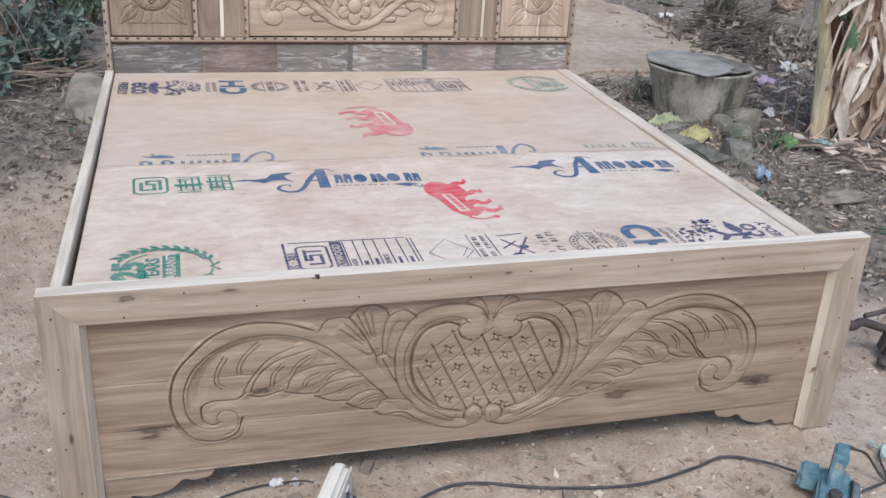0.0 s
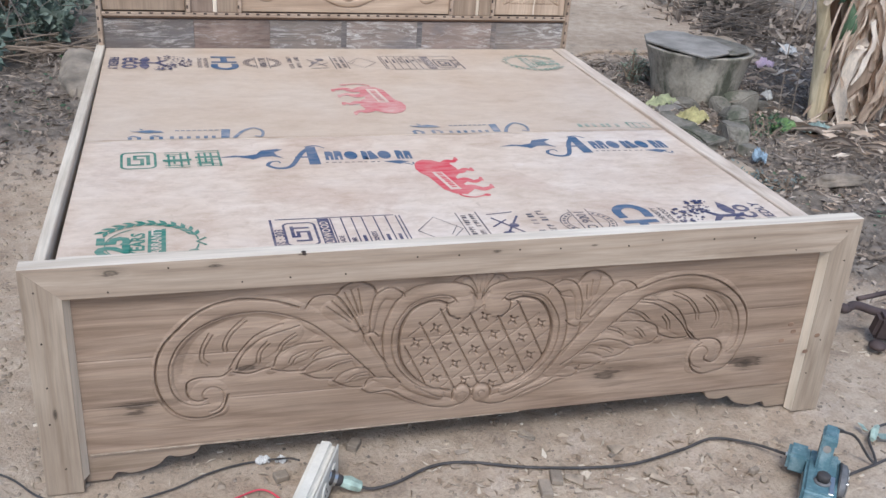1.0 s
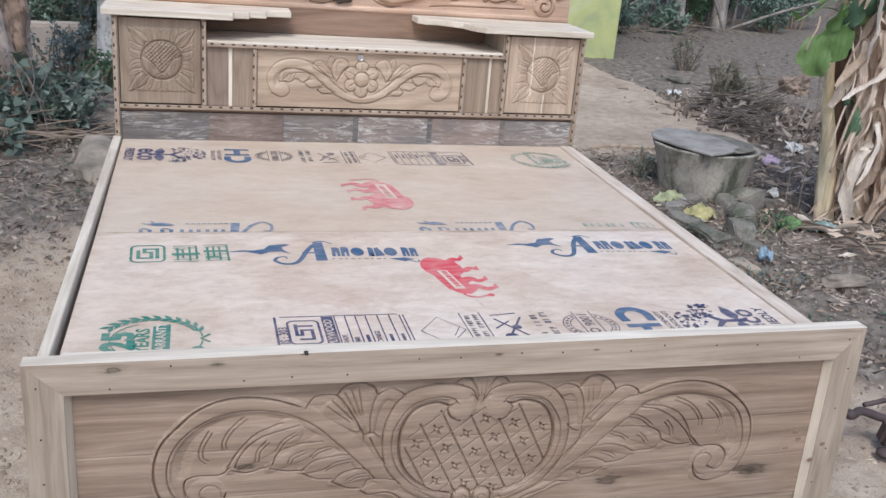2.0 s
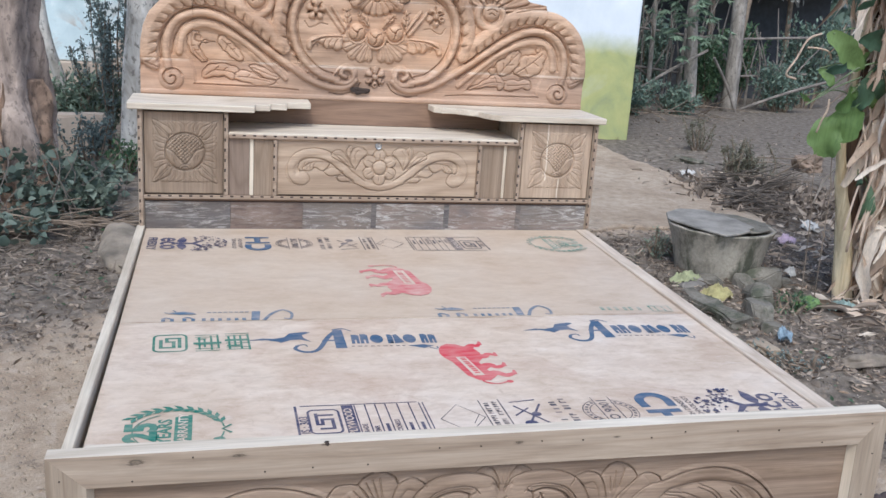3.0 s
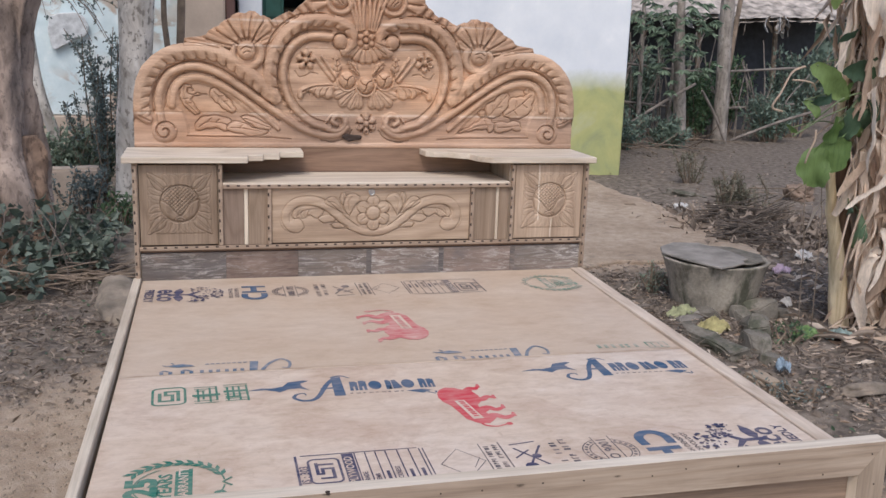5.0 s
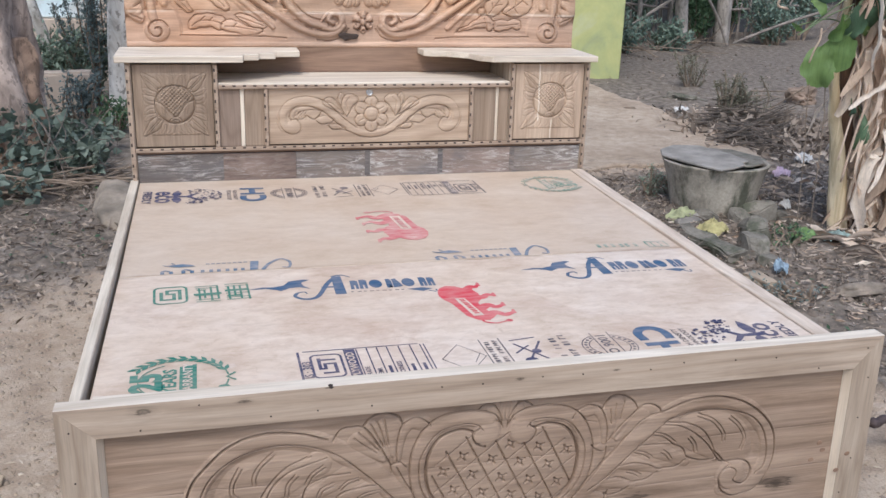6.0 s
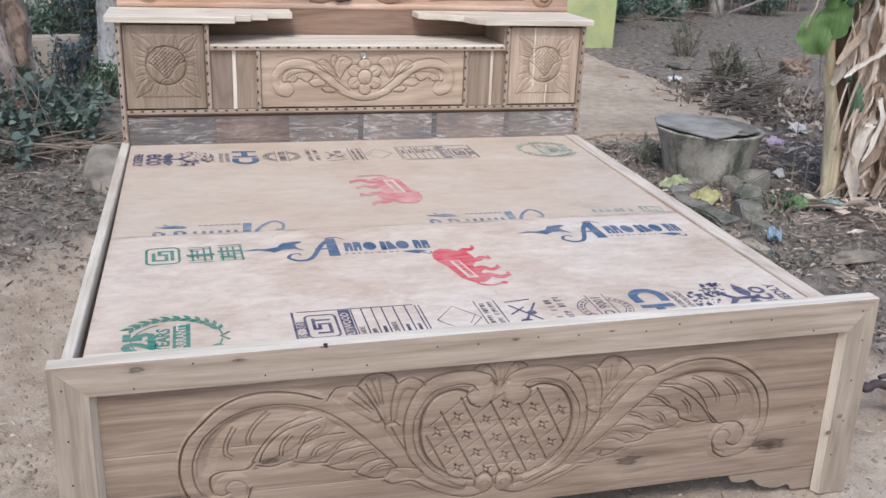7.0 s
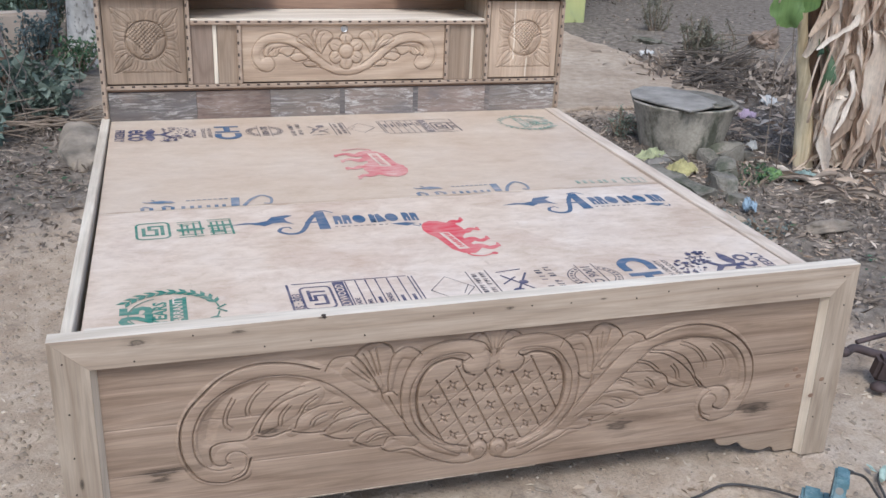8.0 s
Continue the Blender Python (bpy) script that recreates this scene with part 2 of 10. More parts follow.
def bark_material(name, light, dark, scale=(9, 9, 1.6), specks=0.0):
    m, nt, b = shader(name, 0.9, 0, 0.2)
    n1, n2 = noise_tex(nt, coords(nt, scale), 1.0, 7, 0.65, 1.0), noise_tex(nt, coords(nt), 3.0, 4)
    col = mixed(nt, ramp(nt, n2, [(0.4, grey(0.0)), (0.62, grey(1.0))]), ramp(nt, n1, [(0.35, dark), (0.65, light)]),
                ramp(nt, n1, [(0.35, tuple(c * 0.6 for c in dark)), (0.65, tuple(c * 0.75 for c in light))]))
    if specks:
        spots = noise_tex(nt, coords(nt, (26, 26, 17)), 1.0, 4, 0.6)
        col = mixed(nt, ramp(nt, spots, [(0.55, grey(0.0)), (0.62, grey(specks))]), col, tuple(c * 0.45 for c in dark))
    nt.links.new(col, b.inputs["Base Color"])
    bump(nt, b, n1, 0.8, 0.015)
    return m


def plywood_material(name, wear):
    """Rotary-cut face veneer: faint streaks along x, pinkish and grey blotches, scuffs, a slight sheen; wear: how blotchy."""
    m, nt, b = shader(name, 0.5, 0, 0.5)
    s1 = noise_tex(nt, coords(nt, (7, 17, 11), 4.0), 1.0, 8, 0.7, 0.5)
    s2 = noise_tex(nt, coords(nt, (1, 1, 1), 6.0), 2.4, 6, 0.62)
    s3 = noise_tex(nt, coords(nt, (30, 170, 60), 3.0), 1.0, 4, 0.65)
    s4 = noise_tex(nt, coords(nt, (5.5, 13, 5), 8.0), 1.0, 8, 0.72, 0.6)
    col = ramp(nt, s1, [(0.3, (0.585, 0.470, 0.368)), (0.5, (0.64, 0.525, 0.42)), (0.7, (0.685, 0.578, 0.472))])
    col = mixed(nt, 0.85, col, ramp(nt, s2, [(0.30, (0.76, 0.69, 0.61)), (0.45, (0.95, 0.91, 0.86)), (0.62, grey(1.0)), (0.75, (1.04, 1.05, 1.07))]), "MULTIPLY")
    col = mixed(nt, ramp(nt, s4, [(0.56, grey(0.0)), (0.72, grey(0.62 * wear))]), col, (0.48, 0.35, 0.255))
    s5 = noise_tex(nt, coords(nt, (9, 34, 5), 2.0), 1.0, 6, 0.75, 0.3)
    col = mixed(nt, ramp(nt, s5, [(0.60, grey(0.0)), (0.72, grey(0.4 * wear))]), col, (0.78, 0.72, 0.66))
    s6 = noise_tex(nt, coords(nt, (1.7, 3.0, 1), 12.0), 1.0, 7, 0.7, 1.6)
    col = mixed(nt, ramp(nt, s6, [(0.50, grey(0.0)), (0.60, grey(0.38 * wear)), (0.70, grey(0.7 * wear))]), col, (0.47, 0.33, 0.24))
    s7 = noise_tex(nt, coords(nt, (15, 26, 9), 9.0), 1.0, 6, 0.75, 0.5)
    col = mixed(nt, 0.1 + 0.6 * wear, col, ramp(nt, s7, [(0.34, (0.80, 0.75, 0.70)), (0.52, grey(0.99)), (0.68, (1.05, 1.06, 1.07))]), "MULTIPLY")
    s8 = noise_tex(nt, coords(nt, (60, 26, 9), 9.0), 1.0, 3, 0.6)
    col = mixed(nt, ramp(nt, s8, [(0.66, grey(0.0)), (0.74, grey(0.45 * wear))]), col, (0.40, 0.29, 0.21))
    if wear < 0.9:
        col = mixed(nt, 1.0, col, (0.865, 0.845, 0.810), "MULTIPLY")
    # brown water stain drawn in along the joint of the two sheets
    sep = nt.nodes.new("ShaderNodeSeparateXYZ")
    nt.links.new(coords(nt), sep.inputs[0])
    gap = nt.nodes.new("ShaderNodeMath")
    gap.operation = "SUBTRACT"
    nt.links.new(sep.outputs[1], gap.inputs[0])
    gap.inputs[1].default_value = 0.877
    far = nt.nodes.new("ShaderNodeMath")
    far.operation = "ABSOLUTE"
    nt.links.new(gap.outputs[0], far.inputs[0])
    near = ramp(nt, far.outputs[0], [(0.0, grey(0.95)), (0.007, grey(0.7)), (0.020, grey(0.0))])
    patch = ramp(nt, noise_tex(nt, coords(nt, (6, 40, 1)), 1.0, 6, 0.7), [(0.44, grey(0.08)), (0.62, grey(1.0))])
    col = mixed(nt, mixed(nt, 1.0, near, patch, "MULTIPLY"), col, (0.27, 0.18, 0.11))
    col = mixed(nt, 0.16, col, ramp(nt, s3, [(0.32, grey(0.6)), (0.55, grey(1.0))]), "MULTIPLY")
    nt.links.new(col, b.inputs["Base Color"])
    nt.links.new(ramp(nt, s2, [(0.3, grey(0.55)), (0.7, grey(0.38))]), b.inputs["Roughness"])
    bump(nt, b, s3, 0.12, 0.001)
    return m


def ink_material(name, colour, wear=0.45):
    """Stencil ink that misses the grain in places: thin spots show the veneer's colour."""
    m, nt, b = shader(name, 0.6, 0, 0.3)
    n1, n2 = noise_tex(nt, coords(nt, (20, 90, 90)), 1.0, 4), noise_tex(nt, coords(nt), 14.0, 4)
    thin = mixed(nt, 0.5, ramp(nt, n1, [(0.40, grey(1.0)), (0.6, grey(0.0))]), ramp(nt, n2, [(0.35, grey(1.0)), (0.62, grey(0.0))]))
    fac = nt.nodes.new("ShaderNodeMath")
    fac.operation = "MULTIPLY"
    fac.inputs[1].default_value = wear
    nt.links.new(thin, fac.inputs[0])
    nt.links.new(mixed(nt, fac.outputs[0], colour, (0.60, 0.47, 0.38)), b.inputs["Base Color"])
    return m


def mossy(name, colour, moss):
    """Weathered cement with dark moss patches and lime streaks."""
    m, nt, b = shader(name, 0.92, 0, 0.2)
    n1, n2, n3 = noise_tex(nt, coords(nt, (1, 1, 0.6)), 9.0, 6, 0.65), noise_tex(nt, coords(nt), 60.0, 4, 0.7), noise_tex(nt, coords(nt, (5, 5, 1.6)), 1.0, 7, 0.7)
    col = ramp(nt, n1, [(0.3, tuple(c * 0.55 for c in colour)), (0.5, colour), (0.7, tuple(c * 1.2 for c in colour))])
    col = mixed(nt, ramp(nt, n3, [(0.50, grey(0.0)), (0.62, grey(0.85))]), col, moss)
    col = mixed(nt, 0.6, col, ramp(nt, n2, [(0.3, grey(0.55)), (0.6, grey(1.0))]), "MULTIPLY")
    nt.links.new(col, b.inputs["Base Color"])
    bump(nt, b, n2, 0.6, 0.006)
    return m


def worn_enamel(name, colour, dust):
    """Painted metal with dust lying in patches and pale scuffs."""
    m, nt, b = shader(name, 0.55, 0, 0.35)
    n1, n2 = noise_tex(nt, coords(nt), 22.0, 6, 0.7), noise_tex(nt, coords(nt, (60, 160, 160)), 1.0, 4, 0.6)
    col = ramp(nt, n1, [(0.3, tuple(c * 0.6 for c in colour)), (0.55, colour), (0.7, tuple(c * 1.3 for c in colour))])
    col = mixed(nt, ramp(nt, n1, [(0.48, grey(0.0)), (0.72, grey(0.4))]), col, dust)
    col = mixed(nt, ramp(nt, n2, [(0.66, grey(0.0)), (0.74, grey(0.5))]), col, (0.55, 0.58, 0.58))
    nt.links.new(col, b.inputs["Base Color"])
    bump(nt, b, n1, 0.15, 0.002)
    return m


WOOD_FRAME = wood("pale planed frame wood", (0.475, 0.380, 0.289), (0.300, 0.227, 0.163), "x", knots=((-0.80, 0, 0.534, 0.040), (-0.595, 0, 0.538, 0.022), (0.015, 0, 0.534, 0.014), (0.25, 0, 0.535, 0.012), (-0.42, 0, 0.552, 0.010)), stain=0.4)
WOOD_POST = wood("pale planed post wood", (0.440, 0.356, 0.269), (0.275, 0.211, 0.152), "z", knots=((-0.935, 0, 0.21, 0.016),), stain=0.4)
WOOD_RAIL = wood("pale planed rail wood", (0.79, 0.70, 0.565), (0.60, 0.51, 0.39), "y", stain=0.5)
WOOD_RAIL_TAN = wood("tan rail wood", (0.70, 0.585, 0.47), (0.53, 0.425, 0.33), "y", stain=0.5)
WOOD_FOOT = wood("brown carved footboard wood", (0.415, 0.306, 0.220), (0.204, 0.142, 0.100), "x", knots=((-0.77, 0.024, 0.183, 0.084), (0.341, 0.024, 0.156, 0.080), (0.744, 0.024, 0.153, 0.070), (-0.54, 0.024, 0.27, 0.042), (0.098, 0.02, 0.181, 0.012)), stain=0.55, freq=1.3, figure=0.48)
WOOD_APRON = wood("brown apron wood", (0.40, 0.305, 0.225), (0.22, 0.16, 0.11), "x", stain=0.45)
WOOD_CREST = wood("reddish carved crest wood", (0.72, 0.492, 0.338), (0.405, 0.258, 0.168), "x", stain=0.6, figure=0.5, joints=(1.163, 1.444, 1.548))
# door tan darkened for the tree shade on the headboard's left
WOOD_DOOR_SHADED = wood("shaded tan door wood", (0.375, 0.28, 0.197), (0.224, 0.163, 0.114), "z", stain=0.4)
WOOD_DOOR_STREAKED = wood("shaded tan door wood with sapwood", (0.56, 0.42, 0.30), (0.36, 0.262, 0.184), "z", stain=0.4, sapwood=((0.728, 0.755, 0.985, 0.004), (0.790, 0.674, 0.750, 0.004)))
WOOD_DRAWER = wood("tan carved drawer wood", (0.57, 0.43, 0.305), (0.37, 0.27, 0.19), "x", stain=0.45)
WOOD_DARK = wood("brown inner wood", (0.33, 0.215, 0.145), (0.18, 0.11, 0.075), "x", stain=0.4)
WOOD_FILLER = wood("dull brown filler wood", (0.31, 0.228, 0.170), (0.19, 0.137, 0.102), "z", stain=0.4)
WOOD_SAP = wood("cream sapwood", (0.76, 0.66, 0.52), (0.60, 0.49, 0.37), "z", stain=0.25)
WOOD_SHELF = wood("cream shelf wood", (0.74, 0.65, 0.53), (0.56, 0.47, 0.36), "x", stain=0.3)
WOOD_BEAD = wood("bead strip wood", (0.44, 0.335, 0.245), (0.31, 0.226, 0.165), "x", stain=0.35)
OLD_GREY = old_board("weathered grey board", (0.196, 0.160, 0.134), 1.0)
OLD_RED = old_board("weathered red-brown board", (0.222, 0.168, 0.138), 0.95)
OLD_BROWN = old_board("weathered dark brown board", (0.198, 0.160, 0.135), 1.0)
# own blue-grey, darkened further for the tree shade on the left
OLD_SLATE_SHADED = old_board("weathered blue-grey board", (0.126, 0.105, 0.092), 0.7)
OLD_UMBER = old_board("weathered umber board", (0.150, 0.106, 0.084), 0.4)
OLD_DARK = old_board("dark board end", (0.115, 0.098, 0.088), 0.25)
DARK_BROWN = plain("very dark brown", (0.06, 0.04, 0.03), 0.8)
PLY = plywood_material("plywood face", 1.0)
PLY_REAR = plywood_material("smoother plywood face", 0.35)
INK_BLUE = ink_material("blue stencil ink", (0.026, 0.078, 0.152), 0.24)
INK_NAVY = ink_material("navy stencil ink", (0.028, 0.034, 0.090), 0.26)
INK_GREEN = ink_material("green stencil ink", (0.016, 0.155, 0.105), 0.28)
INK_RED = ink_material("red stencil ink", (0.52, 0.04, 0.06), 0.45)
INK_GREY = ink_material("grey stencil ink", (0.075, 0.070, 0.085), 0.45)
INK_PALE_RED = ink_material("worn red stencil ink", (0.48, 0.10, 0.11), 0.75)
INK_PALE_BLUE = ink_material("worn blue stencil ink", (0.055, 0.120, 0.190), 0.55)
INK_PALE_GREEN = ink_material("worn green stencil ink", (0.10, 0.22, 0.16), 0.8)
EARTH = ground_material()
PLASTER = plaster_material()
BARK = bark_material("grey-brown trunk bark", (0.53, 0.412, 0.332), (0.200, 0.152, 0.124), (6, 6, 2.0), 0.5)
LEAF_CREEPER = leafy("dusty creeper leaf", (0.065, 0.088, 0.068), (0.12, 0.152, 0.115), (0.225, 0.255, 0.20), 0.6, 0.2)
SAND_CLOD = plain("trodden sand clod", (0.38, 0.30, 0.222), 0.95, vary=0.25, scale=9.0, relief=0.5)
BARK_PALE = bark_material("pale grey trunk bark", (0.74, 0.69, 0.62), (0.46, 0.41, 0.35), (10, 10, 4), 0.9)
BARK_GREY = bark_material("grey-brown post bark", (0.45, 0.40, 0.345), (0.26, 0.222, 0.185), (12, 12, 3), 0.5)
FENCE_STICK = plain("weathered fence stick", (0.31, 0.265, 0.225), 0.9, vary=0.3)
STICK_DARK = plain("dull brown stick", (0.205, 0.165, 0.132), 0.9, vary=0.35)
STICK = plain("dry grey stick", (0.33, 0.25, 0.18), 0.85, vary=0.3)
CEMENT = mossy("mossy cement", (0.375, 0.330, 0.265), (0.062, 0.066, 0.042))
SLATE = plain("grey slate", (0.37, 0.335, 0.295), 0.85, vary=0.25, scale=7.0, spec=0.12)
STONE = plain("dusty stone", (0.43, 0.34, 0.245), 0.92, vary=0.25, scale=6.0, relief=0.6)
CLOD = plain("dry earth clod", (0.25, 0.20, 0.158), 0.95, vary=0.25, scale=9.0, relief=0.5)
CHIP = leafy("dusty wood chip", (0.22, 0.16, 0.11), (0.40, 0.31, 0.22), (0.60, 0.51, 0.40), 0.8, 0.0)
STONE_BOULDER = plain("dusty boulder", (0.35, 0.285, 0.215), 0.95, vary=0.3, scale=5.0, relief=0.7)
STONE_BROWN = plain("earthy brown stone", (0.30, 0.215, 0.155), 0.95, vary=0.25, scale=6.0, relief=0.5)
STONE_DARK = mossy("dark damp stone", (0.205, 0.182, 0.148), (0.075, 0.080, 0.052))
LEAF_GREEN = leafy("green leaf", (0.06, 0.105, 0.06), (0.10, 0.165, 0.085), (0.15, 0.22, 0.105))
LEAF_DARK = leafy("dark undergrowth leaf", (0.115, 0.16, 0.13), (0.17, 0.23, 0.175), (0.235, 0.295, 0.22))
LEAF_DUSK = leafy("dusky shrub leaf", (0.14, 0.175, 0.168), (0.20, 0.245, 0.23), (0.275, 0.32, 0.29))
LEAF_BANANA = leafy("banana leaf", (0.060, 0.105, 0.065), (0.085, 0.145, 0.080), (0.14, 0.205, 0.11), 0.5, 0.3, True)
LEAF_FRESH = leafy("fresh bright leaf", (0.11, 0.19, 0.055), (0.16, 0.245, 0.075), (0.22, 0.30, 0.10), 0.5, 0.35, True)
LEAF_DRY = leafy("dry brown leaf", (0.12, 0.093, 0.072), (0.265, 0.207, 0.158), (0.46, 0.372, 0.292), 0.85, 0.15)
LEAF_HUSK = leafy("dry banana husk", (0.34, 0.235, 0.165), (0.74, 0.58, 0.44), (0.93, 0.82, 0.69), 0.75, 0.40, True)
LEAF_STRAW = leafy("dry banana leaf", (0.36, 0.245, 0.16), (0.66, 0.51, 0.38), (0.88, 0.76, 0.63), 0.75, 0.3)
BANANA_STEM = bark_material("banana stem", (0.86, 0.72, 0.48), (0.52, 0.40, 0.235), (18, 18, 1.2))
BANANA_DARK = bark_material("dark brown banana stem", (0.20, 0.125, 0.082), (0.055, 0.036, 0.028), (16, 16, 1.2))
STALK_GREEN = plain("green leaf stalk", (0.20, 0.25, 0.12), 0.6, vary=0.3, scale=12.0)
LEAF_PAPAYA = leafy("soft papaya leaf", (0.13, 0.185, 0.125), (0.185, 0.25, 0.165), (0.25, 0.32, 0.21))
LEAF_WEED = leafy("drying weed leaf", (0.14, 0.125, 0.09), (0.19, 0.18, 0.125), (0.27, 0.255, 0.18))
LEAF_DUSTY = leafy("dusty grey-green leaf", (0.16, 0.21, 0.155), (0.23, 0.29, 0.21), (0.32, 0.38, 0.28))
WHITE_PLASTER = plain("rough white plaster", (0.82, 0.83, 0.82), 0.9, vary=0.22, scale=14.0, relief=1.0)
SOCKET_WHITE = plain("dusty white plastic", (0.70, 0.655, 0.565), 0.5, vary=0.14)
RUBBER = plain("dusty black rubber", (0.07, 0.062, 0.058), 0.65, vary=0.25, scale=30.0)
PLANER_BLUE = worn_enamel("worn blue enamel", (0.115, 0.20, 0.225), (0.40, 0.39, 0.35))
CAST_GREY = plain("grey cast metal", (0.20, 0.19, 0.185), 0.6, 0.2, vary=0.25, scale=30.0)
PALE_FLAKE = plain("fresh split wood", (0.47, 0.37, 0.27), 0.85, vary=0.3, scale=25.0, relief=0.3)
DRIFT = plain("bleached broken wood", (0.36, 0.29, 0.22), 0.9, vary=0.3, scale=14.0, relief=0.5)
STEEL = plain("scratched steel", (0.66, 0.65, 0.63), 0.32, 0.9, vary=0.15)
IRON = plain("dark rusty iron", (0.10, 0.07, 0.065), 0.7, 0.2, vary=0.25)
TAPE_GREEN = plain("pale green tape", (0.46, 0.57, 0.48), 0.6, vary=0.25, scale=40.0)
RED_WIRE = plain("red wire", (0.62, 0.06, 0.09), 0.45)
CLOTH_YELLOW = plain("yellow rag", (0.50, 0.44, 0.20), 0.9, vary=0.25, scale=20.0)
CLOTH_LIME = plain("lime rag", (0.42, 0.43, 0.24), 0.9, vary=0.25, scale=20.0)
PLASTIC_GREEN = plain("green plastic film", (0.20, 0.32, 0.10), 0.45, vary=0.3, scale=30.0)
PLASTIC_AQUA = plain("aqua plastic film", (0.33, 0.41, 0.36), 0.45, vary=0.3, scale=30.0)
PLASTIC_BLUE = plain("pale blue wrapper", (0.36, 0.46, 0.55), 0.45, vary=0.3, scale=40.0)
PLASTIC_PINK = plain("pink wrapper", (0.74, 0.54, 0.62), 0.4)
PAPER = plain("dusty white paper", (0.62, 0.59, 0.55), 0.8, vary=0.15, scale=40.0)
DOOR_GREEN = plain("dark green door paint", (0.03, 0.10, 0.075), 0.5)
PILLAR = plain("beige limewash", (0.56, 0.45, 0.35), 0.85, vary=0.1, scale=3.0)
PILLAR_SHADOW = plain("brown red shadow tone", (0.16, 0.09, 0.075), 0.85)
BLUE_WASH = flaked_wash()
DARK_ROOM = plain("dim room wall", (0.10, 0.11, 0.13), 0.9)
BRICK = plain("fired brick", (0.70, 0.46, 0.345), 0.9, vary=0.2, scale=4.0)
MORTAR = plain("lime mortar", (0.74, 0.66, 0.58), 0.95)
THATCH = plain("sun-bleached thatch", (0.70, 0.61, 0.52), 0.95, vary=0.42, scale=5.0, relief=0.8)
TARP_DARK = plain("dark shed wall", (0.08, 0.082, 0.088), 0.9)


# ---- mesh helpers ----
PLACED = {}


def thing(name, at, label, category, group="", kind=""):
    ob = new(name)
    ob.empty_display_size = 0.1
    ob.location = at
    PLACED[ob] = Matrix.Translation(at)
    return tagged(ob, label, category, group, kind)


def to_mesh(name, bm, material, smooth=False):
    me = bpy.data.meshes.new(name)
    bm.to_mesh(me)
    bm.free()
    if material:
        me.materials.append(material)
    if smooth:
        me.shade_smooth()
    return me


def part(name, bm, material, parent, label="", smooth=False):
    """One mesh object, in world places, under a thing or under a part."""
    me = bm if isinstance(bm, bpy.types.Mesh) else to_mesh(name, bm, material, smooth)
    ob = new(name, me)
    ob.parent = parent
    ob.matrix_parent_inverse = PLACED[parent].inverted() if parent in PLACED else Matrix()
    return tagged(ob, label)


def solo(name, bm, material, label, category, group="", kind="", smooth=False):
    me = bm if isinstance(bm, bpy.types.Mesh) else to_mesh(name, bm, material, smooth)
    return tagged(new(name, me), label, category, group, kind)


def box(x0, x1, y0, y1, z0, z1, bevel=0.003, segs=1):
    bm = bmesh.new()
    bmesh.ops.create_cube(bm, size=1)
    for v in bm.verts:
        v.co = Vector((x0 if v.co.x < 0 else x1, y0 if v.co.y < 0 else y1, z0 if v.co.z < 0 else z1))
    if bevel:
        bmesh.ops.bevel(bm, geom=bm.edges[:], offset=bevel, segments=segs, affect="EDGES")
    return bm


def moved(bm, m):
    bmesh.ops.transform(bm, matrix=m, verts=bm.verts[:])
    return bm


def joined(*bms):
    out = bmesh.new()
    for b in bms:
        me = bpy.data.meshes.new("piece")
        b.to_mesh(me)
        b.free()
        out.from_mesh(me)
        bpy.data.meshes.remove(me)
    return out


def prism(outline, y0, y1, bevel=0.0):
    """A flat outline of (x, z) pulled from y0 to y1."""
    bm = bmesh.new()
    a = [bm.verts.new((x, y0, z)) for x, z in outline]
    b = [bm.verts.new((x, y1, z)) for x, z in outline]
    bm.faces.new(a)
    bm.faces.new(b[::-1])
    for i in range(len(a)):
        j = (i + 1) % len(a)
        bm.faces.new((a[i], b[i], b[j], a[j]))
    bmesh.ops.recalc_face_normals(bm, faces=bm.faces[:])
    if bevel:
        bmesh.ops.bevel(bm, geom=bm.edges[:], offset=bevel, segments=1, affect="EDGES")
    return bm


def slab(outline, z0, z1, bevel=0.0):
    """A flat outline of (x, y) pulled from z0 to z1."""
    bm = prism(outline, 0, 1)
    for v in bm.verts:
        x, y, z = v.co
        v.co = Vector((x, z, z0 if y < 0.5 else z1))
    bmesh.ops.recalc_face_normals(bm, faces=bm.faces[:])
    if bevel:
        bmesh.ops.bevel(bm, geom=bm.edges[:], offset=bevel, segments=1, affect="EDGES")
    return bm


def spline(points, per=8):
    """A smooth line through the points (any dimension)."""
    p = np.array(points, float)
    p = np.vstack((2 * p[0] - p[1], p, 2 * p[-1] - p[-2]))
    out = []
    for i in range(1, len(p) - 2):
        for t in np.linspace(0, 1, per, endpoint=False):
            a, b, c, d = p[i - 1:i + 3]
            out.append(0.5 * (2 * b + (c - a) * t + (2 * a - 5 * b + 4 * c - d) * t * t + (3 * b - a - 3 * c + d) * t ** 3))
    out.append(p[-2])
    return np.array(out)


